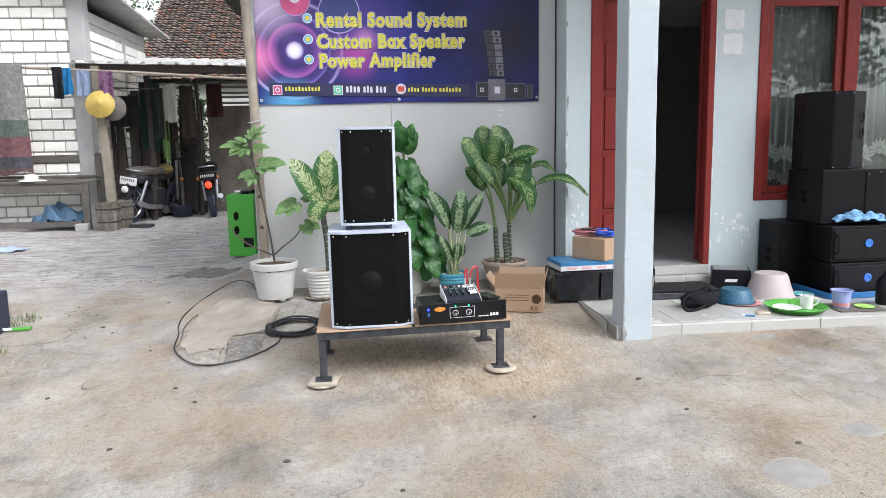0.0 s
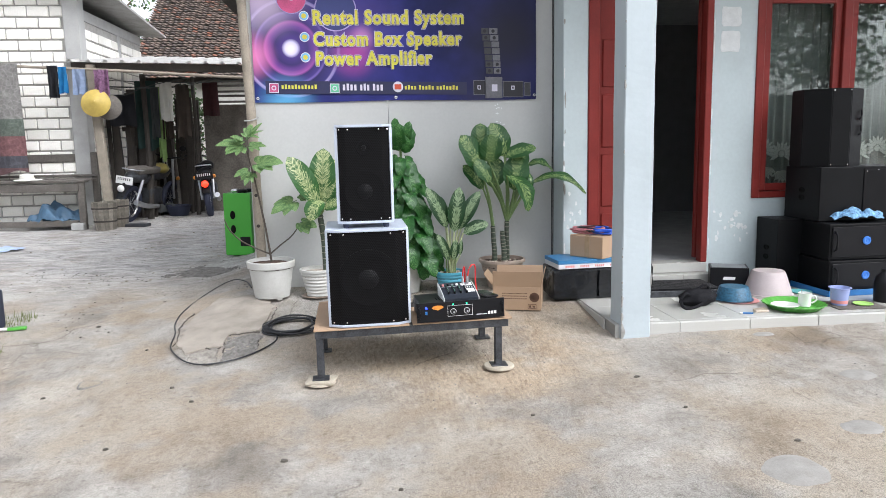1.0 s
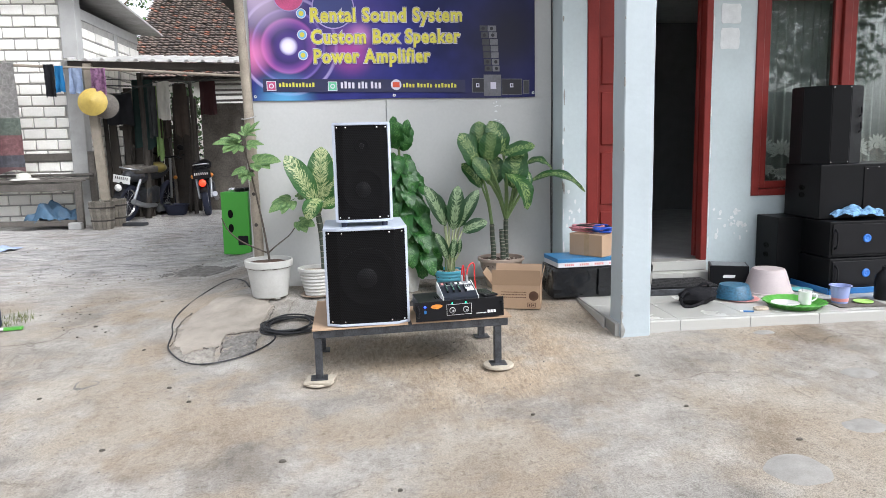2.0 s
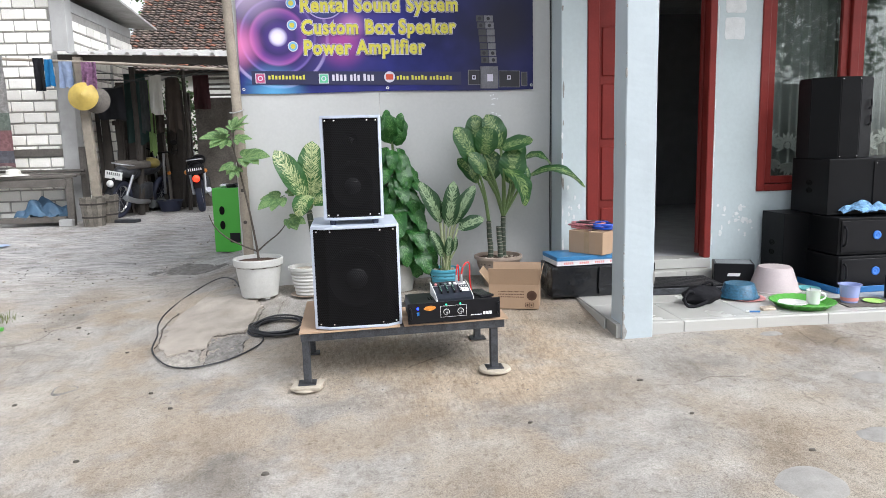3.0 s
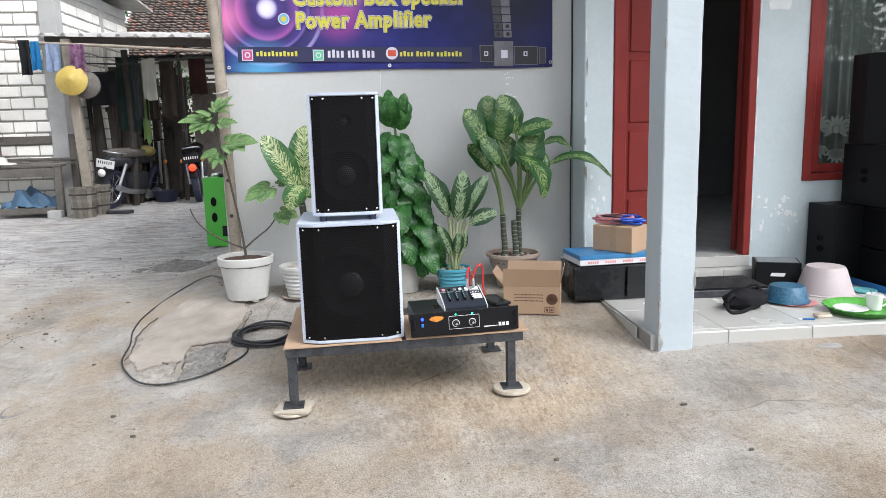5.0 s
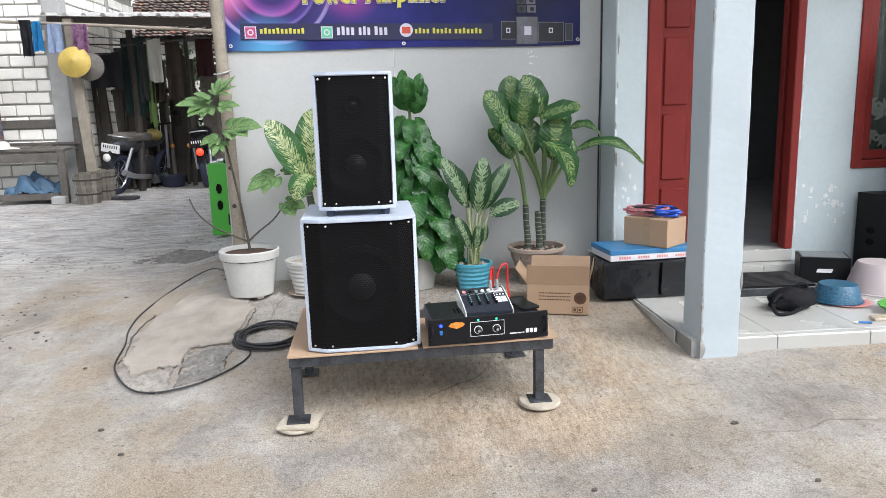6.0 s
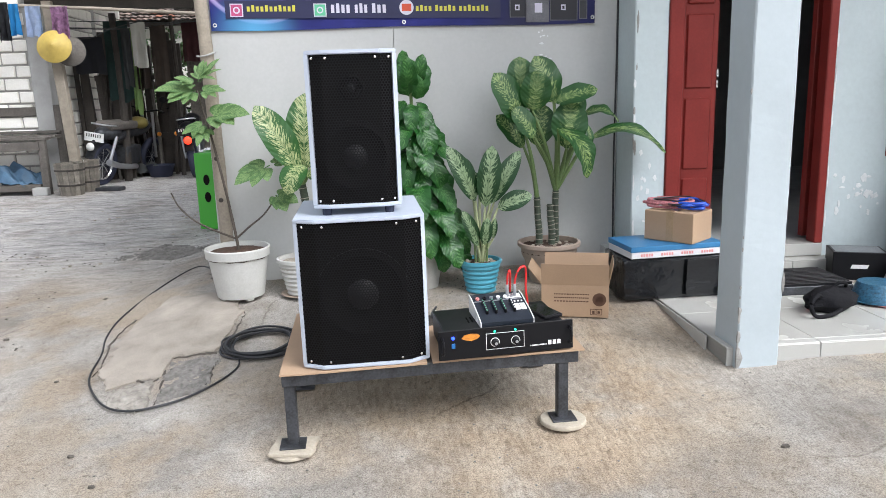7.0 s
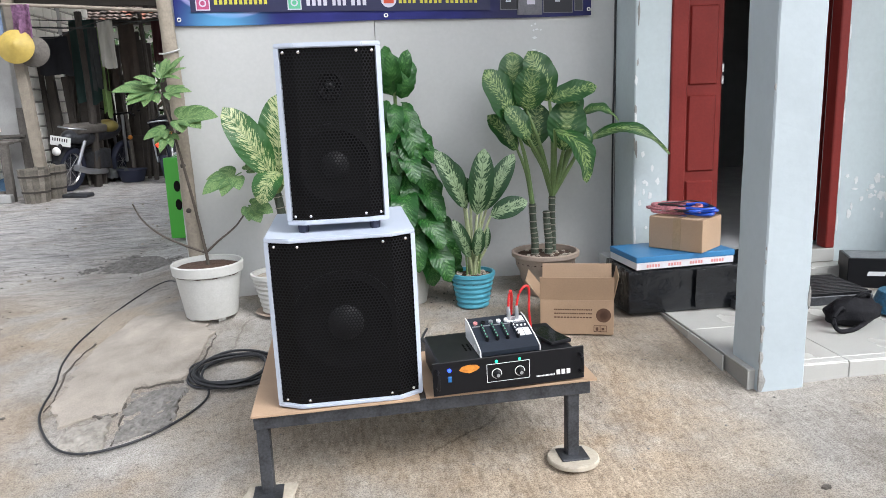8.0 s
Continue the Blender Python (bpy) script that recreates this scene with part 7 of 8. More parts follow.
tube(bm, smooth_path([(-0.02, 0.0, 0.10), (0.02, -0.02, 0.135), (0.06, -0.02, 0.128), (0.08, 0.0, 0.10)], 6), 0.008, 6)
part("strap", bm, M["black_cloth"], bg)


def basin(name, label, m, r0, r1, h, material, up=True, flute=0, t=0.004, category="bowl"):
    b = thing(name, label, category, m)
    bm = B()
    prof = [(r0, 0.0), (r0 + (r1 - r0) * 0.15, h * 0.08), (r1 - 0.004, h * 0.95), (r1 + 0.006, h * 0.97), (r1 + 0.006, h), (r1 - t, h), (r0 - t, h * 0.1), (0.0, h * 0.08)]
    if not up:
        prof = [(r, h - z) for r, z in prof]
    lathe(bm, prof, 44, wob=(lambda a, z: 0.018 * math.cos(a * flute)) if flute else None)
    part("shell", bm, material, b, smooth=True)
    return b


basin("blue_bowl", "blue patterned plastic bowl turned upside down", pose(2.50, 4.72, TZ + 0.012), 0.092, 0.125, 0.088, M["blue_bowl"], up=False)
bm = B()
lathe(bm, [(0.10, 0), (0.125, 0.008), (0.122, 0.010), (0.09, 0.004), (0, 0.004)], 36)
solo("plate", bm, M["pink"], "pink plastic plate under the upturned bowl", "plate", m=pose(2.53, 4.69, TZ + 0.001))
basin("washing_basin", "dusty mauve plastic basin turned upside down", pose(2.85, 4.90, TZ + 0.001), 0.105, 0.165, 0.165, M["basin"], up=False, flute=22, category="basin")
bm = B()
lathe(bm, [(0.06, 0), (0.075, 0.012), (0.072, 0.014), (0.055, 0.004), (0, 0.004)], 30)
solo("dish", bm, M["cyan"], "small pale cyan plastic dish", "dish", m=pose(3.08, 4.86, TZ + 0.001))
tray = thing("serving_tray", "round bright green plastic tray with wavy rim", "tray", pose(2.755, 4.42, TZ + 0.001))
bm = B()
lathe(bm, [(0.14, 0.0), (0.150, 0.003), (0.178, 0.030), (0.192, 0.036), (0.190, 0.040), (0.172, 0.035), (0.145, 0.008), (0.0, 0.007)], 72, wob=lambda a, z: (0.035 * math.cos(a * 24) if z > 0.02 else 0))
part("dish", bm, M["green_tray"], tray, smooth=True)
bm = B()
lathe(bm, [(0.05, 0.0), (0.07, 0.008), (0.088, 0.016), (0.086, 0.019), (0.065, 0.011), (0, 0.006)], 36)
solo("plate", bm, M["enamel"], "white plate lying in the green tray", "plate", m=pose(2.70, 4.43, TZ + 0.010), smooth=True)
mug = thing("mug", "white enamel mug with chipped dark rim in the tray", "mug", pose(2.835, 4.43, TZ + 0.010))
bm = B()
lathe(bm, [(0.036, 0), (0.039, 0.003), (0.041, 0.085), (0.043, 0.088), (0.040, 0.089), (0.038, 0.01), (0, 0.008)], 30)
part("cup", bm, M["enamel"], mug, smooth=True)
bm = B()
tube(bm, smooth_path([(0.038, -0.012, 0.07), (0.062, -0.02, 0.066), (0.066, -0.022, 0.04), (0.040, -0.013, 0.02)], 5), 0.0055, 8)
part("handle", bm, M["enamel"], mug, smooth=True)
bm = B()
tube(bm, [(-0.01, 0, 0.02), (-0.018, 0.01, 0.105)], 0.003, 6)
part("spoon", bm, M["chrome"], mug)
M["clear_blue"] = mat("milky_blue_plastic", (0.30, 0.36, 0.62), 0.25, var=0.05)
cup = basin("plastic_cup", "milky blue plastic cup with red dregs", pose(3.085, 4.44, TZ + 0.008), 0.048, 0.064, 0.115, M["clear_blue"], category="cup")
bm = B()
lathe(bm, [(0.0508, 0.012), (0.0535, 0.042)], 44)
part("pattern_band", bm, M["pink"], cup)
bm = B()
bx(bm, -0.15, 0.18, -0.11, 0.13, 0, 0.006, 0.002)
solo("board", bm, M["grey_wood"], "thin wooden board on the terrace tiles", "board", m=pose(3.16, 4.42, TZ + 0.001, 0, 0, -4))
bm = B()
lathe(bm, [(0.05, 0), (0.062, 0.008), (0.06, 0.01), (0.045, 0.004), (0, 0.004)], 30)
solo("lid", bm, M["lime"], "lime green plastic lid", "lid", m=pose(3.23, 4.41, TZ + 0.0075))
bt = thing("bottle", "dark plastic bottle standing on the terrace", "bottle", pose(3.44, 4.50, TZ + 0.001))
bm = B()
lathe(bm, [(0.055, 0), (0.06, 0.01), (0.06, 0.13), (0.05, 0.17), (0.02, 0.20), (0.02, 0.22), (0, 0.222)], 26)
part("flask", bm, M["black"], bt, smooth=True)
M["pack"] = mat("clear_pack_beige", (0.45, 0.38, 0.30), 0.2, var=0.3, scale=40)
for i, (x, y, rz) in enumerate(((2.515, 4.40, 12), (2.50, 4.365, 4))):
    bm = B()
    bx(bm, -0.045, 0.045, -0.018, 0.018, 0, 0.014, 0.003)
    solo("small_pack", bm, M["pack"], "small clear packet on the tiles", "packet", group="packets on the terrace", m=pose(x, y, TZ + 0.001, 0, 0, rz))
lt = thing("pen", "blue pen lying near the edge of the terrace", "pen", pose(2.39, 4.325, TZ + 0.006, 0, 0, -14))
bm = B()
tube(bm, [(-0.03, 0, 0), (0.032, 0, 0)], 0.0055, 8)
part("barrel", bm, M["blue"], lt)
bm = B()
tube(bm, [(-0.05, 0, 0), (-0.03, 0, 0)], 0.0048, 8, 1.1)
part("cap", bm, M["enamel"], lt)
bm = B()
cyl(bm, 0, 0, 0, 0.10, 0.03, n=18)
solo("black_tin", bm, M["black"], "small black can standing by the pillar", "can", m=pose(2.13, 5.33, 0.2705))


# ---- back yard: block house, shed, bench, laundry, motorcycles ----
def hanging(name, label, x0, x1, z0, z1, y, material, seed, category="laundry", flare=0.06):
    """A cloth hung over a line: folds run down it and the hem is uneven."""
    bm = B()
    nx, nz = 16, 14
    g = {}
    for i in range(nx + 1):
        for j in range(nz + 1):
            u, v = i / nx, j / nz
            sp = 1 + flare * (1 - v) * (1 + noise.noise((seed, v * 3, 0)))
            x = (x0 + x1) / 2 + (x1 - x0) * (u - 0.5) * sp
            z = z0 + (z1 - z0) * v + (1 - v) * 0.08 * (z1 - z0) * noise.noise((u * 3, seed, 1))
            yy = y + 0.035 * (1.1 - v) * math.sin(u * 11 + seed) + 0.02 * noise.noise((u * 5, v * 5, seed))
            g[i, j] = bm.verts.new((x, yy, z))
    for i in range(nx):
        for j in range(nz):
            bm.faces.new((g[i, j], g[i + 1, j], g[i + 1, j + 1], g[i, j + 1]))
    r = bmesh.ops.solidify(bm, geom=bm.faces[:], thickness=0.006)
    return solo(name, bm, material, label, category, smooth=True)


# tiled roof far behind the shed
far_roof = thing("tiled_roof", "old clay-tiled roof, weathered dark with orange patches", "roof", kind="structure")
ux_, uy_ = Vector((1, 0, 0)), Vector((0, 0.80, 0.60))
bm = B()
tile_field(bm, Vector((-4.55, 15.3, 2.65)), ux_, uy_, 46, 44, 0.110, 0.118, 0.012, 0.016)
t_ob = part("roof_tiles", bm, M["roof"], far_roof)
tagged(t_ob, "curved clay roof tiles in rows", kind="stuff")
# unseen wall in pale blocks stands in for daylight through the board gaps
bm = B()
bx(bm, -4.6, 0.6, 15.6, 15.75, 0.2, 2.62)
part("wall", bm, M["brick"], far_roof)
bm = B()
q = [bm.verts.new(p_) for p_ in ((-4.6, 15.35, 2.58), (0.6, 15.35, 2.58), (0.6, 19.2, 5.4), (-4.6, 19.2, 5.4))]
bm.faces.new(q)
part("roof_deck", bm, M["dark_wood"], far_roof)

# side wall and front wall of the block house get blocks at the end of the file
bm = B()
bx(bm, -7.6, -4.19, 11.40, 11.56, 0.1, 3.75)
wall_blocks = solo("wall_blocks_front", bm, M["mortar"], "wall of white limestone blocks with grey mortar", "wall", "structure")
bm = B()
bx(bm, -4.18, -4.03, 11.56, 14.45, 0.1, 3.30)
wall_blocks_side = solo("wall_blocks_side", bm, M["mortar"], "side wall of white limestone blocks with grey mortar", "wall", "structure")
bm = B()
bx(bm, -4.19, -3.97, 11.33, 11.555, 0.1, 3.8, 0.008)
bx(bm, -4.19, -4.015, 13.15, 13.30, 0.1, 3.25, 0.006)
bx(bm, -4.19, -4.010, 11.56, 14.46, 3.18, 3.34, 0.006)
solo("column", bm, M["concrete"], "grey cement columns and ring beam of the block house", "column", "structure")
bm = B()
q0 = [(-7.8, 11.0, 3.9), (-3.62, 11.0, 3.62), (-3.62, 14.75, 3.36), (-7.8, 14.75, 3.7)]
lo = [bm.verts.new(p_) for p_ in q0]
hi = [bm.verts.new((x, y, z + 0.035)) for x, y, z in q0]
bm.faces.new(lo), bm.faces.new(hi)
for i in range(4):
    bm.faces.new((lo[i], lo[(i + 1) % 4], hi[(i + 1) % 4], hi[i]))
solo("block_house_roof", bm, M["sheet_grey"], "flat grey cement-sheet roof of the block house", "roof", "structure")
bm = B()
bx(bm, -7.6, -7.45, 11.56, 14.4, 0.1, 3.6)
bx(bm, -7.45, -4.19, 14.3, 14.44, 0.1, 3.4)
solo("wall_blocks_back", bm, M["mortar"], "back walls of the block house", "wall", "structure")

# shed roof: corrugated sheet on a beam
shed = thing("shed_roof", "pale ribbed metal sheet roof of an open shed", "roof", kind="structure")
sheet_z = lambda x, y: 2.535 - 0.0235 * (x + 4.21) + 0.128 * (y - 11.0)


def ribbed_sheet(x0, x1, y0, y1):
    """Flat pans between raised ribs, running down towards the yard."""
    bm = B()
    xs_, x = [], x0
    while x < x1 - 0.01:
        for dx, up in ((0.0, 0.0), (0.150, 0.0), (0.172, 0.034), (0.206, 0.034)):
            if x + dx <= x1:
                xs_.append((x + dx, up))
        x += 0.228
    xs_.append((x1, 0.0))
    lo = [bm.verts.new((x, y0, sheet_z(x, y0) + up)) for x, up in xs_]
    hi = [bm.verts.new((x, y1, sheet_z(x, y1) + up)) for x, up in xs_]
    for i in range(len(xs_) - 1):
        bm.faces.new((lo[i], lo[i + 1], hi[i + 1], hi[i]))
    bmesh.ops.solidify(bm, geom=bm.faces[:], thickness=0.004)
    part("metal_sheet", bm, M["zinc"], shed)


ribbed_sheet(-4.215, -3.962, 10.98, 11.31)
ribbed_sheet(-3.960, -1.05, 10.98, 14.3)
bm = B()
bx(bm, -4.05, -1.1, 11.10, 11.18, 2.415, 2.515, 0.004)
for v in bm.verts:
    v.co.z -= 0.026 * (v.co.x + 3.3)
part("beam", bm, M["dark_wood"], shed)
for x in (-3.2, -2.3, -1.5):
    bm = B()
    bx(bm, x - 0.03, x + 0.03, 11.2, 14.2, 2.40, 2.47, 0.004)
    for v in bm.verts:
        v.co.z += 0.128 * (v.co.y - 11.1) - 0.0235 * (x + 4.21)
    part("rafter", bm, M["dark_wood"], shed)
# shed posts, gapped board wall and stained plaster wall
for x, y, r in ((-2.70, 12.45, 0.035), (-1.2, 11.2, 0.05), (-3.25, 13.9, 0.05), (-3.34, 12.0, 0.055)):
    bm = B()
    tube(bm, smooth_path([(x - 0.03, y, 0.18), (x + 0.02, y, 1.3), (x, y, 2.44)], 5), r, 8, 0.85)
    solo("shed_post", bm, M["dark_wood"], "dark round timber post of the shed", "post", "structure")
bw = thing("board_wall", "dark gapped board wall at the back of the shed", "wall", kind="structure")
rnd = random.Random(5)
x = -3.97
k = 0
while x < -2.72:
    w = rnd.uniform(0.07, 0.15)
    h = 2.18 + 0.22 * noise.noise((x * 5, 0, 3)) + rnd.uniform(-0.06, 0.10)
    bm = B()
    bx(bm, x, x + w, 12.92 + rnd.uniform(-0.03, 0.03), 12.965, 0.22, h, 0.004, m=Matrix.Translation((x, 0, 0)) @ Matrix.Rotation(radians(rnd.uniform(-1.6, 1.6)), 4, "Y") @ Matrix.Translation((-x, 0, 0)))
    bmesh.ops.subdivide_edges(bm, edges=[e for e in bm.edges if e.calc_length() > 0.5], cuts=7)
    for v in bm.verts:
        v.co.x += 0.012 * noise.noise((v.co.z * 3, x * 9, 0))
    part("board", bm, M["dark_wood"], bw)
    k += 1
    x += w + (0.028 if k in (5, 7, 12) else -0.015)
x = -3.95
while x < -3.36:
    w = rnd.uniform(0.06, 0.11)
    bm = B()
    bx(bm, x, x + w, 12.14 + rnd.uniform(-0.03, 0.03), 12.19, 0.22, 1.75 + 0.25 * noise.noise((x * 8, 2, 0)) + rnd.uniform(-0.1, 0.1), 0.004, m=Matrix.Translation((x, 0, 0)) @ Matrix.Rotation(radians(rnd.uniform(-3, 3)), 4, "Y") @ Matrix.Translation((-x, 0, 0)))
    part("board", bm, M["dark_wood"], bw)
    x += w - 0.008
for z in (0.75, 1.6):
    bm = B()
    bx(bm, -3.97, -2.7, 12.87, 12.90, z, z + 0.07)
    part("board_rail", bm, M["dark_wood"], bw)
for i, (x0, z0, x1, z1, y_, r) in enumerate(((-3.62, 0.25, -3.42, 1.75, 12.3, 0.035), (-3.30, 0.25, -3.46, 1.55, 12.4, 0.03), (-3.05, 0.25, -3.16, 1.45, 12.6, 0.03), (-2.86, 0.25, -2.80, 1.7, 12.6, 0.028), (-3.50, 0.25, -3.75, 1.35, 12.1, 0.025))):
    bm = B()
    tube(bm, [(x0, y_, G(x0, y_)), ((x0 + x1) / 2, y_ + 0.15, (z0 + z1) / 2), (x1, 12.80, z1)], r, 5, 0.8)
    solo("timber_offcut", bm, M["dark_wood"] if i % 2 else M["grey_wood"], "old weathered timber leaning inside the shed", "timber", group="timber leaning in the shed")
M["stained"] = mat("stained_brown_plaster", (0.125, 0.11, 0.095), 0.95, var=0.5, scale=4, bump=0.5, fine=40, stain=0.6)
bm = B()
bx(bm, -2.66, -0.8, 12.98, 13.08, 0.2, 2.02)
part("plaster_panel", bm, M["stained"], bw, "stained brown plaster panel")
for i in range(5):
    bm = B()
    bx(bm, -2.66, -0.9, 12.99, 13.02, 2.05 + i * 0.085, 2.085 + i * 0.085, 0.003, m=Matrix.Translation((0, 0, 0.012 * (i % 2))))
    part("slat", bm, M["grey_wood"], bw)

# bamboo pole with laundry
bm = B()
tube(bm, [(-5.6, 11.0, 2.52), (-4.5, 10.96, 2.455), (-3.2, 10.95, 2.385), (-1.9, 10.98, 2.30), (-1.15, 11.1, 2.27)], 0.020, 8)
solo("bamboo_pole", bm, M["post_wood"], "long pale bamboo pole strung as a clothes rail", "pole", smooth=True)
cl = lambda n, c, **k: mat(n, c, 0.9, bump=0.3, **k)
M["c_black"] = cl("black_jersey", (0.015, 0.016, 0.02), var=0.2)
M["c_blue"] = cl("bright_blue_jersey", (0.02, 0.22, 0.48), var=0.1)
M["c_towel"] = cl("pale_blue_towel", (0.34, 0.42, 0.58), var=0.15, scale=20)
M["c_purple"] = cl("purple_batik", (0.17, 0.06, 0.15), var=0.6, scale=22, tint=(0.3, 0.16, 0.27))
M["c_green"] = cl("dark_green_cloth", (0.022, 0.05, 0.045), var=0.2)
M["c_grey"] = cl("dark_grey_cloth", (0.06, 0.065, 0.065), var=0.25)
M["c_white"] = cl("off_white_cotton", (0.55, 0.54, 0.49), var=0.06)
M["c_brown"] = cl("dark_brown_cloth", (0.06, 0.045, 0.035), var=0.25)
M["c_lime"] = cl("faded_lime_cloth", (0.26, 0.38, 0.14), var=0.2)
M["c_maroon"] = cl("maroon_cloth", (0.06, 0.02, 0.022), var=0.2)
for n, lab, x0, x1, z0, z1, y, mm, sd in (
        ("shorts", "black and navy shorts hung on the pole", -4.31, -4.17, 2.02, 2.47, 10.93, "c_black", 1), ("shorts", "bright blue cloth hung on the pole", -4.16, -4.05, 2.09, 2.45, 10.92, "c_blue", 2),
        ("towel", "pale blue towel hung on the pole", -3.97, -3.80, 2.07, 2.42, 10.92, "c_towel", 3), ("batik_cloth", "purple patterned cloth hung on the pole", -3.69, -3.49, 2.04, 2.41, 10.92, "c_purple", 4),
        ("dark_cloth", "dark bag-like jacket hanging in the shed", -3.78, -3.40, 1.66, 2.12, 11.7, "c_black", 5), ("green_cloth", "dark green cloth hanging in the shed", -3.46, -3.15, 1.30, 2.34, 11.98, "c_green", 6),
        ("grey_trousers", "dark grey trousers hanging in the shed", -3.19, -3.07, 1.46, 2.22, 11.8, "c_grey", 7), ("white_shirt", "off-white shirt hanging in the shed", -3.02, -2.83, 1.72, 2.29, 11.66, "c_white", 8),
        ("brown_shirt", "dark brown shirt hanging in the shed", -2.82, -2.62, 1.46, 2.26, 11.8, "c_brown", 9), ("brown_trousers", "brown cloth hanging low in the shed", -3.06, -2.91, 1.45, 2.24, 11.93, "c_brown", 10),
        ("lime_cloth", "faded lime cloth hanging low in the shed", -3.13, -3.02, 1.13, 2.24, 11.9, "c_lime", 11), ("maroon_cloth", "maroon cloth hanging in the shed", -2.46, -2.22, 1.80, 2.31, 12.0, "c_maroon", 12)):
    hanging(n, lab, x0, x1, z0, z1, y, M[mm], sd * 1.7)


def sarong_material():
    m = cl("printed_sarong", (0.30, 0.29, 0.28), var=0.35, scale=16)
    t, p = nodes_of(m)
    co = t.nodes.new("ShaderNodeTexCoord")
    sep = t.nodes.new("ShaderNodeSeparateXYZ")
    t.links.new(co.outputs["Object"], sep.inputs[0])
    mr = t.nodes.new("ShaderNodeMapRange")
    mr.inputs["From Min"].default_value, mr.inputs["From Max"].default_value = 1.0, 2.5
    t.links.new(sep.outputs[2], mr.inputs["Value"])
    r = t.nodes.new("ShaderNodeValToRGB")
    r.color_ramp.interpolation = "CONSTANT"
    stops = [(0.0, (0.6, 0.36, 0.38)), (0.05, (0.35, 0.37, 0.45)), (0.16, (0.8, 0.42, 0.45)), (0.34, (0.5, 0.62, 0.55)), (0.50, (1.0, 1.0, 1.0))]
    while len(r.color_ramp.elements) < len(stops):
        r.color_ramp.elements.new(0.5)
    for e, (pos, c) in zip(r.color_ramp.elements, stops):
        e.position, e.color = pos, (*c, 1)
    t.links.new(mr.outputs[0], r.inputs[0])
    v = t.nodes.new("ShaderNodeTexVoronoi")
    v.inputs["Scale"].default_value = 15
    v.feature = "DISTANCE_TO_EDGE"
    t.links.new(co.outputs["Object"], v.inputs["Vector"])
    vr = t.nodes.new("ShaderNodeMapRange")
    vr.inputs["From Max"].default_value = 0.12
    vr.inputs["To Min"].default_value, vr.inputs["To Max"].default_value = 1.18, 0.92
    t.links.new(v.outputs["Distance"], vr.inputs["Value"])
    old = p.inputs["Base Color"].links[0].from_socket
    for f in (r.outputs[0], vr.outputs[0]):
        x_ = t.nodes.new("ShaderNodeMixRGB")
        x_.blend_type = "MULTIPLY"
        x_.inputs[0].default_value = 1.0
        t.links.new(old, x_.inputs[1])
        t.links.new(f, x_.inputs[2])
        old = x_.outputs[0]
    t.links.new(old, p.inputs["Base Color"])
    return m


M["sarong"] = sarong_material()
hanging("sarong", "grey and red printed sarong hung on the pole", -5.45, -4.70, 1.02, 2.50, 10.94, M["sarong"], 2.9, flare=0.03)

for pts in (((-4.0, 11.72, 2.12), (-3.57, 11.7, 2.10), (-3.3, 11.68, 2.2), (-2.92, 11.66, 2.29), (-2.0, 11.7, 2.45)), ((-4.0, 11.85, 2.26), (-3.1, 11.82, 2.23), (-2.7, 11.8, 2.26), (-2.0, 11.8, 2.4)), ((-4.0, 12.0, 2.36), (-3.3, 12.0, 2.33), (-2.35, 12.0, 2.31), (-1.25, 11.9, 2.4)), ((-4.0, 11.93, 2.26), (-2.9, 11.92, 2.23), (-2.0, 11.95, 2.4))):
    bm = B()
    tube(bm, smooth_path(pts, 4), 0.006, 6)
    solo("clothes_line", bm, M["c_grey"], "thin clothes line stretched through the shed", "rope", group="clothes lines")

# squared timber post of the shed with a conical hat
bm = B()
bx(bm, -0.058, 0.058, -0.05, 0.05, 0, 2.30, 0.008)
for v in bm.verts:
    v.co.x -= 0.055 * (v.co.z / 1.2)
sp2 = solo("shed_post", bm, M["post_wood"], "squared pale timber post of the shed", "post", "structure", m=pose(-3.67, 11.08, G(-3.67, 11.08)))
M["hat"] = mat("yellow_woven_bamboo", (0.40, 0.29, 0.065), 0.6, var=0.15, scale=20, bump=0.3)
hat = thing("conical_hat", "yellow woven conical hat hung on the post", "hat", pose(-3.68, 10.88, 1.95, 78, 0, 6))
bm = B()
lathe(bm, [(0.190, -0.006), (0.195, 0.0), (0.11, 0.055), (0.03, 0.105), (0.0, 0.115), (0.0, 0.109), (0.028, 0.098), (0.12, 0.047)], 34)
part("cone", bm, M["hat"], hat, smooth=True)
bm = B()
lathe(bm, [(0.014, 0.105), (0.012, 0.12), (0.0, 0.122)], 12)
part("tip", bm, M["hat"], hat)

old_hat = thing("conical_hat", "old brown woven hat hung behind the yellow one", "hat", pose(-3.55, 10.995, 1.90, 84, 0, 6))
bm = B()
lathe(bm, [(0.175, -0.006), (0.18, 0.0), (0.10, 0.045), (0.03, 0.085), (0.0, 0.09), (0.0, 0.084), (0.028, 0.078), (0.11, 0.037)], 30)
part("cone", bm, M["grey_wood"], old_hat, smooth=True)

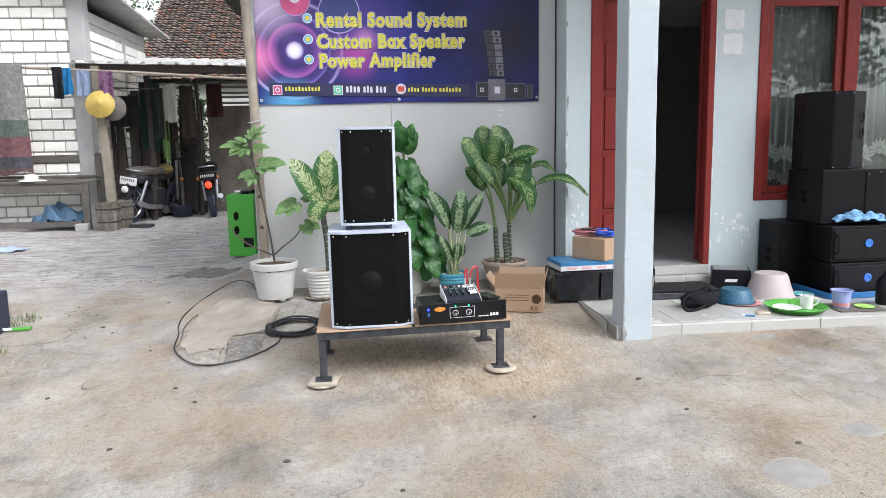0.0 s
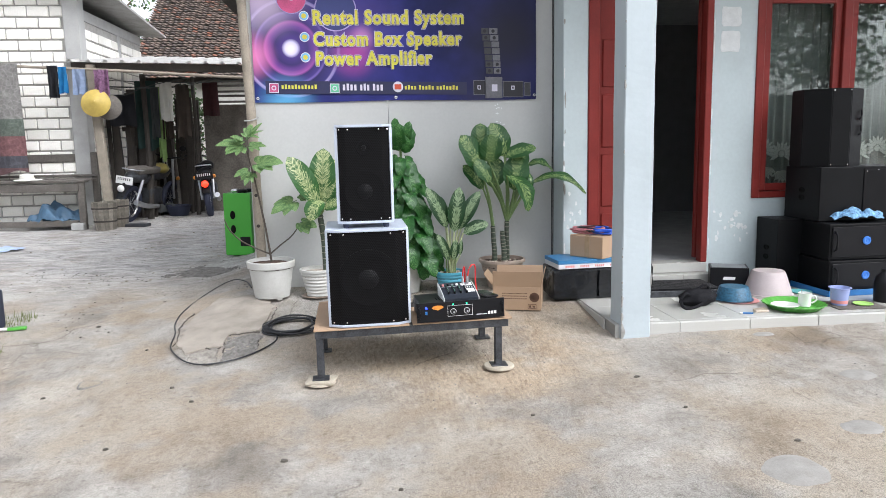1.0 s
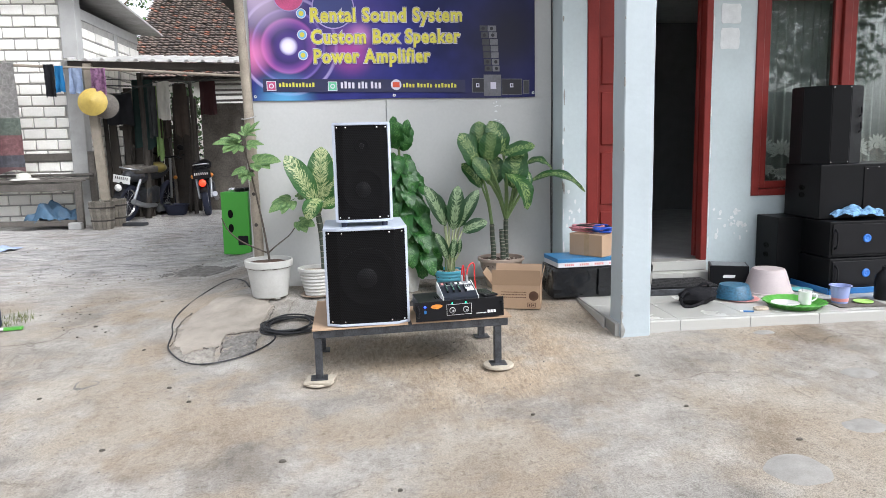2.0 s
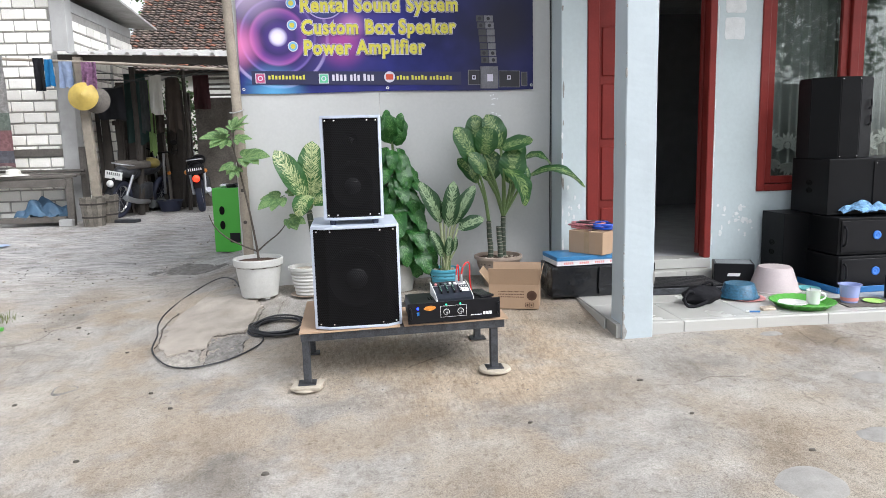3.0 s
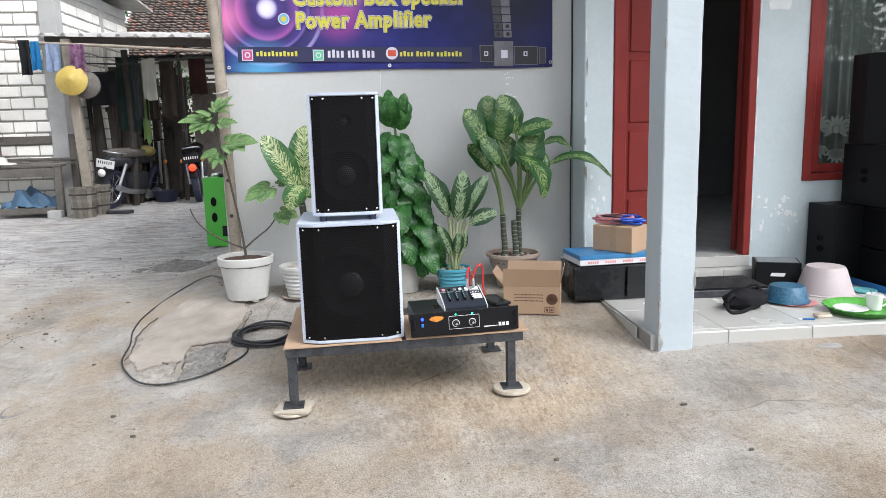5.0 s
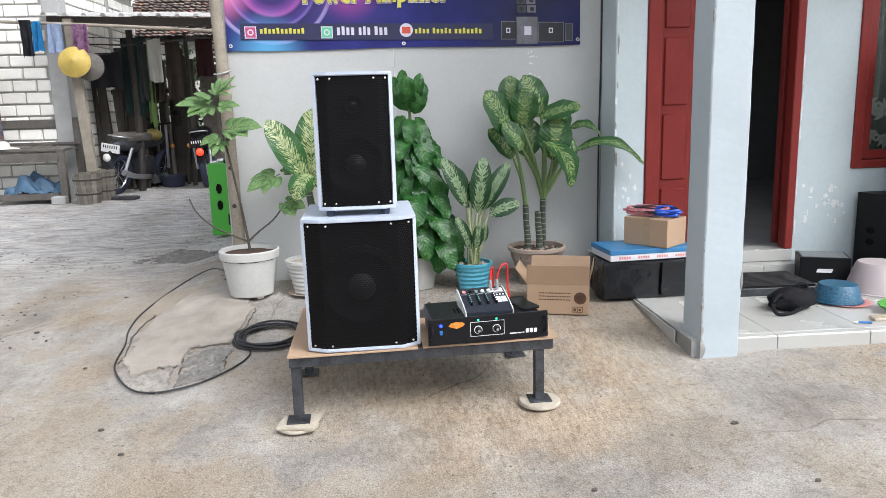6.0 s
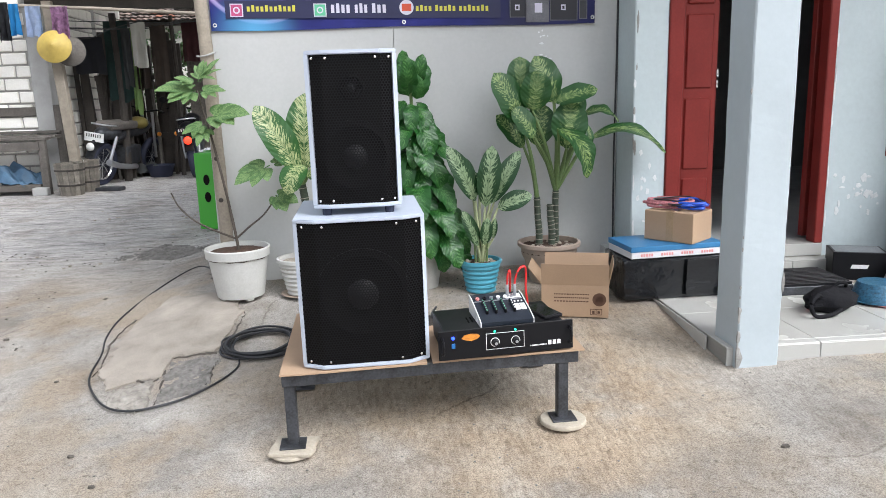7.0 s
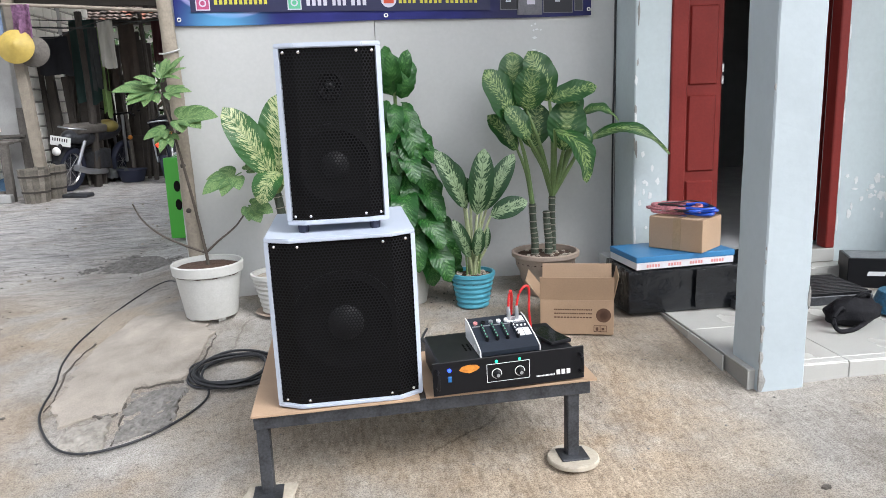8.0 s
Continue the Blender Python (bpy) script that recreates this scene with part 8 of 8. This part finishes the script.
# bench-table with back rail
be = thing("wooden_bench", "old grey wooden bench with back rail by the block wall", "bench", pose(-4.75, 11.02, G(-4.6, 11.1)))
for x0, x1, y0, y1, z0, z1, nm in ((-0.95, 0.84, -0.20, -0.02, 0.665, 0.70, "seat_board"), (-0.95, 0.88, 0.0, 0.20, 0.68, 0.715, "seat_board"), (-0.95, 0.76, -0.21, -0.17, 0.54, 0.645, "apron"), (-0.95, 0.78, 0.33, 0.365, 0.95, 1.06, "back_rail"), (-0.95, 0.86, 0.22, 0.34, 0.73, 0.765, "seat_board"), (-0.95, 0.7, -0.16, -0.10, 0.05, 0.13, "stretcher")):
    bm = B()
    bx(bm, x0, x1, y0, y1, z0, z1, 0.004)
    bmesh.ops.subdivide_edges(bm, edges=[e for e in bm.edges if e.calc_length() > 0.5], cuts=9)
    for v in bm.verts:
        v.co.z += 0.008 * noise.noise((v.co.x * 2, v.co.y * 5, z0 * 7))
    part(nm, bm, M["grey_wood"], be)
for x, y, h in ((0.78, -0.16, 0.665), (0.84, 0.29, 1.08), (-0.85, -0.16, 0.665), (-0.85, 0.33, 1.05)):
    bm = B()
    bx(bm, x - 0.045, x + 0.045, y - 0.035, y + 0.035, 0, h, 0.005)
    part("leg", bm, M["grey_wood"], be)
sh = thing("sun_hat", "white cloth sun hat lying on the bench", "hat", pose(-4.72, 10.95, G(-4.6, 11.1) + 0.704))
bm = B()
lathe(bm, [(0.19, 0.0), (0.17, 0.012), (0.10, 0.02), (0.088, 0.07), (0.05, 0.095), (0, 0.10)], 28, wob=lambda a, z: 0.08 * math.sin(a * 3) if z < 0.02 else 0)
part("crown", bm, M["c_white"], sh, smooth=True)
M["tarp"] = mat("faded_blue_tarpaulin", (0.045, 0.10, 0.165), 0.6, var=0.35, scale=8, bump=0.4)
rag("tarpaulin", "crumpled faded blue tarpaulin under the bench", pose(-4.42, 11.05, G(-4.42, 11.05) + 0.004), 0.36, 0.20, 0.40, M["tarp"], 6.1, 3.4)
rag("plastic_sheet", "crumpled pale plastic sheet lying on the yard", pose(-4.32, 9.0, G(-4.3, 9.0) + 0.004), 0.30, 0.14, 0.08, M["c_towel"], 8.3, 3.0)
bm = B()
bx(bm, -0.09, 0.09, -0.09, 0.09, 0, 0.10, 0.01)
solo("stone_block", bm, M["concrete"], "grey stone block under the bench leg", "stone", m=pose(-4.02, 10.82, G(-4.02, 10.82)))


def pail(m, label, s=1.0):
    p = thing("wooden_bucket", label, "bucket", m, "staved wooden buckets")
    bm = B()
    lathe(bm, [(0.12 * s, 0.02), (0.12 * s, 0.04), (0, 0.04)], 24)
    part("bottom", bm, M["bucket"], p)
    n = 15
    bm = B()
    hw = math.pi / n * 0.93
    lo = [bm.verts.new((r * math.sin(a), -r * math.cos(a), z)) for z, r0 in ((0, 0.135), (0.39 * s, 0.172)) for r in (r0 * s, (r0 - 0.018) * s) for a in (-hw, 0.0, hw)]
    for a in (0, 1):
        bm.faces.new((lo[a], lo[a + 1], lo[a + 7], lo[a + 6]))
        bm.faces.new((lo[a + 3], lo[a + 4], lo[a + 10], lo[a + 9]))
        bm.faces.new((lo[a], lo[a + 1], lo[a + 4], lo[a + 3]))
        bm.faces.new((lo[a + 6], lo[a + 7], lo[a + 10], lo[a + 9]))
    bm.faces.new((lo[0], lo[3], lo[9], lo[6]))
    bm.faces.new((lo[2], lo[5], lo[11], lo[8]))
    stave = mesh_of("stave", bm, M["bucket"])
    rnd_ = random.Random(len(label))
    for i in range(n):
        ob = new("stave", stave)
        ob.parent = p
        ob.matrix_local = Matrix.Translation((0, 0, rnd_.uniform(-0.004, 0.008))) @ Matrix.Rotation(2 * math.pi * i / n, 4, "Z")
    for z in (0.12, 0.30):
        bm = B()
        r = (0.136 + 0.095 * z) * s
        lathe(bm, [(r - 0.004, z * s), (r + 0.007, z * s), (r + 0.007, (z + 0.022) * s), (r - 0.004, (z + 0.022) * s)], 30)
        part("hoop", bm, M["dark_wood"], p)


M["bucket"] = mat("cement_stained_staves", (0.20, 0.18, 0.15), 0.9, var=0.45, scale=14, bump=0.5, stain=0.5, rand=0.25)
pail(pose(-3.63, 10.72, G(-3.63, 10.72)), "cement-stained staved wooden bucket with dark hoops", 1.0)
pail(pose(-3.56, 11.02, G(-3.56, 11.02)), "grey staved wooden bucket behind another by the post", 1.0)

# bright green speaker box with lid clutter
gb = thing("green_speaker_box", "bright green upright speaker box with oval grips behind the post", "loudspeaker", pose(-1.30, 8.02, G(-1.3, 8.0), 0, 0, -14))
bm = B()
bx(bm, -0.15, 0.15, -0.15, 0.15, 0, 0.66, 0.012, seg=2)
gbb = part("cabinet", bm, M["green_box"], gb)
for z in (0.43, 0.28):
    bm = B()
    lathe(bm, [(0.045, 0), (0.045, 0.003), (0.034, 0.004), (0, 0.001)], 20, m=Matrix.Translation((-0.05, -0.151, z)) @ Matrix.Rotation(radians(90), 4, "X") @ Matrix.Scale(0.62, 4, (1, 0, 0)))
    part("grip_hole", bm, M["inside"], gbb, "dark oval grip")
bm = B()
bx(bm, 0.02, 0.13, -0.153, -0.1505, 0.10, 0.20)
part("terminal_plate", bm, M["black"], gbb)
for i, (x, y) in enumerate(((-0.05, -0.04), (0.06, 0.05), (0.04, -0.08))):
    bm = B()
    lathe(bm, [(0.05, 0), (0.055, 0.02), (0.045, 0.035), (0.02, 0.03), (0, 0.03)], 18, at=(x, y, 0.661))
    part("clutter", bm, M["chrome"] if i == 0 else M["black"], gb)


def motorcycle(m, label, body, rear):
    """A small motorcycle along local -y (its nearer end): wheels, frame, seat, lamp, plate."""
    mc = thing("motorcycle", label, "motorcycle", m)
    R = 0.285
    for y, in ((0.0,), (1.22,)):
        bm = B()
        lathe(bm, [(R - 0.07, -0.035), (R - 0.02, -0.045), (R, -0.02), (R, 0.02), (R - 0.02, 0.045), (R - 0.07, 0.035), (R - 0.075, 0.0)], 34, m=Matrix.Translation((0, y, R)) @ Matrix.Rotation(radians(90), 4, "Y"))
        wh = part("tyre", bm, M["rubber"], mc, smooth=True)
        bm = B()
        lathe(bm, [(R - 0.075, -0.02), (R - 0.06, 0.0), (R - 0.075, 0.02), (R - 0.09, 0.0)], 30, m=Matrix.Translation((0, y, R)) @ Matrix.Rotation(radians(90), 4, "Y"))
        part("rim", bm, M["chrome"], wh)
        for k in range(8):
            a = k * math.pi / 4
            bm = B()
            tube(bm, [(0.0, y, R), (0.0, y + (R - 0.08) * math.cos(a), R + (R - 0.08) * math.sin(a))], 0.004, 5)
            part("spoke", bm, M["silver"], wh)
    bm = B()
    tube(bm, smooth_path([(0, 0.15, 0.62), (0, 0.5, 0.68), (0, 0.9, 0.70), (0, 1.05, 0.78)], 5), 0.09, 12, 0.7)
    part("body_shell", bm, body, mc, smooth=True)
    bm = B()
    bx(bm, -0.12, 0.12, -0.02, 0.62, 0.74, 0.85, 0.04, seg=3)
    part("seat", bm, M["black_cloth"] if rear else M["grey_wood"], mc, smooth=True)
    bm = B()
    bmesh.ops.create_uvsphere(bm, u_segments=20, v_segments=12, radius=1, matrix=Matrix.Translation((0, 0.10, 0.70)) @ Matrix.Diagonal((0.12, 0.26, 0.10, 1)))
    part("rear_cowl", bm, body, mc, smooth=True)
    bm = B()
    bmesh.ops.create_uvsphere(bm, u_segments=20, v_segments=12, radius=1, matrix=Matrix.Translation((0, 0.80, 0.80)) @ Matrix.Diagonal((0.12, 0.20, 0.09, 1)))
    part("fuel_tank", bm, body if rear else M["moto_yellow"], mc, smooth=True)
    bm = B()
    tube(bm, smooth_path([(-0.11, 0.15, 0.80), (-0.10, -0.12, 0.82), (0.10, -0.12, 0.82), (0.11, 0.15, 0.80)], 5), 0.010, 7)
    part("grab_rail", bm, M["silver"], mc, smooth=True)
    bm = B()
    bx(bm, -0.13, 0.13, 0.38, 0.72, 0.25, 0.52, 0.04, seg=2)
    part("engine", bm, M["steel"], mc)
    for sx in (-1, 1):
        bm = B()
        tube(bm, [(sx * 0.09, 0.0, R), (sx * 0.11, 0.12, 0.66)], 0.022, 8)
        part("shock_absorber", bm, M["silver"], mc)
        bm = B()
        tube(bm, [(sx * 0.07, 1.22, R), (sx * 0.08, 1.02, 0.95)], 0.022, 8)
        part("fork", bm, M["silver"], mc)
        bm = B()
        tube(bm, smooth_path([(0, 1.0, 0.95), (sx * 0.2, 0.97, 1.0), (sx * 0.34, 0.88, 0.99)], 4), 0.013, 8)
        part("handlebar", bm, M["black"], mc)
        bm = B()
        tube(bm, [(sx * 0.24, 0.95, 1.0), (sx * 0.27, 0.96, 1.13)], 0.006, 6)
        bmesh.ops.create_uvsphere(bm, u_segments=14, v_segments=8, radius=0.05, matrix=Matrix.Translation((sx * 0.27, 0.96, 1.16)) @ Matrix.Diagonal((1.2, 0.35, 0.9, 1)))
        part("mirror", bm, M["black"], mc, smooth=True)
        bm = B()
        bmesh.ops.create_uvsphere(bm, u_segments=12, v_segments=8, radius=0.033, matrix=Matrix.Translation((sx * 0.14, -0.12 if rear else 1.15, 0.64)))
        part("indicator", bm, M["orange"], mc, smooth=True)
    bm = B()
    tube(bm, smooth_path([(0.13, 0.6, 0.22), (0.15, 0.2, 0.26), (0.15, -0.1, 0.34)], 4), 0.035, 10, 1.2)
    part("exhaust", bm, M["silver"], mc, smooth=True)
    bm = B()
    rot = Matrix.Translation((0, 0.0, R)) @ Matrix.Rotation(radians(90), 4, "Y")
    n = 14
    ring = []
    for i in range(n):
        a = radians(20 + 120 * i / (n - 1))
        c = Vector((0, -(R + 0.04) * math.cos(a), R + (R + 0.04) * math.sin(a)))
        ring.append([bm.verts.new(c + Vector((sx, 0, -0.02 * abs(sx) / 0.06))) for sx in (-0.06, 0, 0.06)])
    for a, b in zip(ring, ring[1:]):
        for k in range(2):
            bm.faces.new((a[k], a[k + 1], b[k + 1], b[k]))
    bmesh.ops.solidify(bm, geom=bm.faces[:], thickness=0.005)
    part("mudguard", bm, body if not rear else M["black"], mc, smooth=True)
    bm = B()
    bx(bm, -0.135, 0.135, -0.215, -0.208, 0.60, 0.715, 0.002)
    pl = part("number_plate", bm, M["black"] if rear else M["enamel"], mc)
    bm = B()
    for i in range(7):
        bx(bm, -0.105 + 0.031 * i, -0.092 + 0.031 * i, -0.217, -0.2152, 0.655, 0.695)
    part("plate_bars", bm, M["white_print"] if rear else M["black"], pl, "bars in place of the plate's writing")
    bm = B()
    bmesh.ops.create_uvsphere(bm, u_segments=16, v_segments=10, radius=0.055, matrix=Matrix.Translation((0, -0.285, 0.535)) @ Matrix.Diagonal((1, 0.6, 1, 1)))
    part("lamp", bm, M["led_red"] if rear else M["enamel"], mc, "lit red tail lamp" if rear else "", smooth=True)
    bm = B()
    tube(bm, [(0, 0.02, 0.66), (0, -0.2, 0.60), (0, -0.27, 0.54)], 0.03, 8)
    part("tail", bm, M["black"], mc)
    return mc


M["moto_yellow"] = mat("faded_yellow_motor_paint", (0.24, 0.19, 0.05), 0.35, var=0.2)
motorcycle(pose(-2.46, 12.08, G(-2.46, 12.1), 0, -5, 8), "black motorcycle parked tail outward, red lamp lit", M["black"], True)
motorcycle(pose(-3.60, 11.62, G(-3.6, 11.6), 0, 10, -14), "old dusty motorcycle with a faded yellow tank behind the post", M["steel"], False)
basin("black_tub", "shallow black rubber tub on the shed floor", pose(-3.02, 12.35, G(-3.02, 12.35)), 0.14, 0.2, 0.17, M["rubber"], category="tub")
bm = B()
tube(bm, [(-3.38, 12.35, G(-3.38, 12.35)), (-3.42, 12.45, 0.92)], 0.02, 7)
solo("stick", bm, M["ply"], "pale stick leaning in the shed", "stick")
rag("sack", "dark crumpled sacking on the shed floor", pose(-3.35, 12.6, G(-3.35, 12.6)), 0.35, 0.3, 0.25, M["c_grey"], 4.4, 4.0)
bm = B()
bx(bm, -0.16, 0.16, -0.09, 0.09, 0, 0.05, 0.02, seg=2)
solo("hoe_blade", bm, M["steel"], "worn steel blade lying by the buckets", "tool", m=pose(-3.28, 11.0, G(-3.28, 11.0), 0, 0, -12))

# things at the yard's edge
bm = B()
bx(bm, -0.14, 0.14, -0.12, 0.12, 0, 0.28, 0.02, seg=2)
kb = solo("black_bin", bm, M["rubber"], "dark plastic bin at the edge of the yard", "bin", m=pose(-2.70, 5.30, G(-2.7, 5.3), 0, 0, 8))
M["grass"] = mat("dry_green_grass", (0.13, 0.15, 0.05), 0.8, var=0.35, scale=30, bump=0)
for cx, cy, n, sd in ((-2.56, 5.52, 150, 1), (-2.45, 4.75, 120, 2)):
    rnd = random.Random(sd)
    bm = B()
    for i in range(n):
        a, q = rnd.uniform(0, 6.28), 0.15 * math.sqrt(rnd.random())
        x, y = cx + q * math.cos(a), cy + q * math.sin(a)
        h, b = rnd.uniform(0.02, 0.07), rnd.uniform(0, 6.28)
        d = Vector((math.cos(b), math.sin(b), 0))
        s = Vector((-d.y, d.x, 0)) * 0.0022
        o = Vector((x, y, G(x, y)))
        v = [bm.verts.new(p_) for p_ in (o - s, o + s, o + d * h * 0.35 + Vector((0, 0, h * 0.8)) + s * 0.6, o + d * h * 0.35 + Vector((0, 0, h * 0.8)) - s * 0.6, o + d * h * 0.8 + Vector((0, 0, h)))]
        bm.faces.new((v[0], v[1], v[2], v[3]))
        bm.faces.new((v[3], v[2], v[4]))
    solo("grass", bm, M["grass"], "short dry grass tuft growing from the concrete", "grass", "stuff")
br = thing("hand_brush", "green and white plastic brush on the ground", "brush", pose(-2.48, 5.28, G(-2.48, 5.28) + 0.012, 0, 0, 12))
bm = B()
bx(bm, -0.02, 0.10, -0.022, 0.022, 0, 0.022, 0.007, seg=2)
part("brush_head", bm, M["green_tray"], br)
bm = B()
tube(bm, [(-0.02, 0, 0.012), (-0.16, 0, 0.018)], 0.010, 8)
part("handle", bm, M["enamel"], br)


# ---- trees behind the roofs and behind the viewer ----
M["leaf_far"] = mat("tree_leaf", (0.05, 0.105, 0.03), 0.6, var=0.45, scale=3, bump=0)
M["bark"] = mat("tree_bark", (0.10, 0.075, 0.055), 0.9, var=0.3, scale=12, bump=0.6)


def tree(label, m, h, spread, seed, n=2600, leaf_s=0.16):
    tr_ = thing("tree", label, "tree", m)
    rnd = random.Random(seed)
    bm = B()
    tube(bm, smooth_path([(0, 0, 0), (0.1, 0.05, h * 0.3), (0.0, 0.1, h * 0.6), (0.1, 0, h * 0.9)], 5), 0.16, 9, 0.3)
    part("trunk", bm, M["bark"], tr_, smooth=True)
    tips = []
    for k in range(11):
        a = k * 2.4
        z = h * (0.35 + 0.5 * k / 10)
        e = Vector((math.cos(a) * spread * rnd.uniform(0.5, 0.9), math.sin(a) * spread * rnd.uniform(0.5, 0.9), z + h * rnd.uniform(0.05, 0.2)))
        bm = B()
        tube(bm, smooth_path([(0.03, 0.03, z * 0.92), (e * 0.5) + Vector((0, 0, z * 0.42)), e], 4), 0.05, 6, 0.3)
        part("limb", bm, M["bark"], tr_, smooth=True)
        tips += [e, e * 0.75 + Vector((0, 0, z * 0.22)), e + Vector((rnd.uniform(-1, 1), rnd.uniform(-1, 1), rnd.uniform(-0.3, 0.6))) * spread * 0.35]
    bm = B()
    for i in range(n):
        c = rnd.choice(tips) + Vector((rnd.gauss(0, 1), rnd.gauss(0, 1), rnd.gauss(0, 0.8))) * spread * 0.17
        d = Vector((rnd.gauss(0, 1), rnd.gauss(0, 1), rnd.gauss(0, 0.6) - 0.4)).normalized() * leaf_s * rnd.uniform(0.6, 1.3)
        s = d.cross(Vector((rnd.gauss(0, 1), rnd.gauss(0, 1), rnd.gauss(0, 1)))).normalized() * leaf_s * 0.28
        bm.faces.new([bm.verts.new(v) for v in (c, c + d * 0.5 + s, c + d, c + d * 0.5 - s)])
    cr = part("crown", bm, M["leaf_far"], tr_, "green leafy crown with gaps")
    return tr_


tree("leafy green tree beyond the roofs", pose(-8.2, 24, 0.5), 9.5, 3.2, 3)
tree("leafy shrub-like tree behind the shed", pose(-3.4, 14.75, 0.3), 2.2, 0.55, 4, 900, 0.10)
tree("tall tree across the yard", pose(6.5, -7.5, -0.1), 6.5, 3.0, 5, 12000, 0.20)
tree("tall tree across the yard", pose(11.0, -9.0, -0.1), 7.5, 3.2, 6, 12000, 0.22)

# ---- terrace tiles ----
tile_mesh = {}


def tile_piece(w, d, h=0.008):
    key = (round(w, 3), round(d, 3), round(h, 3))
    if key not in tile_mesh:
        bm = B()
        bx(bm, -w / 2, w / 2, -d / 2, d / 2, 0, h, 0.0018)
        tile_mesh[key] = mesh_of("tile", bm, M["tile"])
    return tile_mesh[key]


def lay_tile(x0, x1, y0, y1, z, face=None):
    gap = 0.0016
    if face == "front":
        ob = new("tile", tile_piece(x1 - x0 - 2 * gap, y1 - y0 - 2 * gap))
        ob.matrix_world = Matrix.Translation(((x0 + x1) / 2, z, (y0 + y1) / 2)) @ Matrix.Rotation(radians(90), 4, "X")
    elif face == "left":
        ob = new("tile", tile_piece(x1 - x0 - 2 * gap, y1 - y0 - 2 * gap))
        ob.matrix_world = Matrix.Translation((z, (x0 + x1) / 2, (y0 + y1) / 2)) @ Matrix.Rotation(radians(90), 4, "Z") @ Matrix.Rotation(radians(90), 4, "X") @ Matrix.Rotation(radians(180), 4, "Y")
    else:
        ob = new("tile", tile_piece(x1 - x0 - 2 * gap, y1 - y0 - 2 * gap))
        ob.matrix_world = Matrix.Translation(((x0 + x1) / 2, (y0 + y1) / 2, z))
    ob.parent = terrace


xs = [TX0 + 0.004, 1.895] + [1.895 + 0.452 * k for k in range(1, 8)]
ys = [TY0 + 0.05, 4.70, 5.152, 5.30]
for i in range(len(xs) - 1):
    a, b = xs[i], min(xs[i + 1], TX1)
    for j in range(3):
        lay_tile(a, b, ys[j], ys[j + 1], TZ - 0.008)
    lay_tile(a, b, TY0 + 0.004, TY0 + 0.05, TZ - 0.008)
    lay_tile(a, b, 0.075, TZ - 0.003, TY0 + 0.008, "front")
for j in range(3):
    y0_, y1_ = (TY0 + 0.17 if j == 0 else ys[j]), ys[j + 1]
    lay_tile(y0_, y1_, 0.09, TZ - 0.003, TX0 + 0.0, "left")
for a, b in ((1.5, 1.95), (1.95, 2.4), (2.4, DX1 + 0.09)):
    lay_tile(a, b, TZ + 0.001, 0.272, 5.308, "front")
    lay_tile(a, b, 5.302, 5.398, 0.270)
for a, b in ((DX0, 2.16), (2.16, DX1 - 0.002)):
    lay_tile(a, b, 0.280, 0.350, 5.400, "front")
    lay_tile(a + 0.0, b, 5.394, 5.555, 0.344)

# ---- limestone blocks ----
block_mesh = {}


def block_piece(w, h, k):
    key = (round(w, 2), round(h, 2), k)
    if key not in block_mesh:
        bm = B()
        bx(bm, -w / 2, w / 2, -0.02, 0.02, -h / 2, h / 2, 0.008)
        for v in bm.verts:
            v.co += Vector((0.006 * noise.noise((v.co * 13 + Vector((k, 0, 0)))), 0, 0.006 * noise.noise((v.co * 13 + Vector((0, k, 5))))))
        block_mesh[key] = mesh_of("block", bm, M["brick"])
    return block_mesh[key]


rnd = random.Random(12)


def courses(wall, x0, x1, z0, z1, place):
    j = 0
    z = z0
    while z + 0.13 < z1:
        x = x0 - (0.15 if j % 2 else 0.0)
        while x < x1 - 0.05:
            a, b = max(x, x0), min(x + 0.285, x1)
            if b - a > 0.06:
                ob = new("block", block_piece(b - a, 0.135, rnd.randrange(3)))
                ob.matrix_world = place((a + b) / 2, z + 0.07)
                ob.parent = wall
            x += 0.305
        z += 0.158
        j += 1


courses(wall_blocks, -5.75, -4.20, 0.2, 3.7, lambda u, z: pose(u, 11.392 + rnd.uniform(-0.006, 0.004), z))
courses(wall_blocks_side, 11.6, 13.14, 0.4, 3.16, lambda u, z: pose(-4.022 + rnd.uniform(-0.006, 0.004), u, z, 0, 0, 90))
courses(wall_blocks_side, 13.31, 14.44, 0.4, 3.16, lambda u, z: pose(-4.022 + rnd.uniform(-0.006, 0.004), u, z, 0, 0, 90))
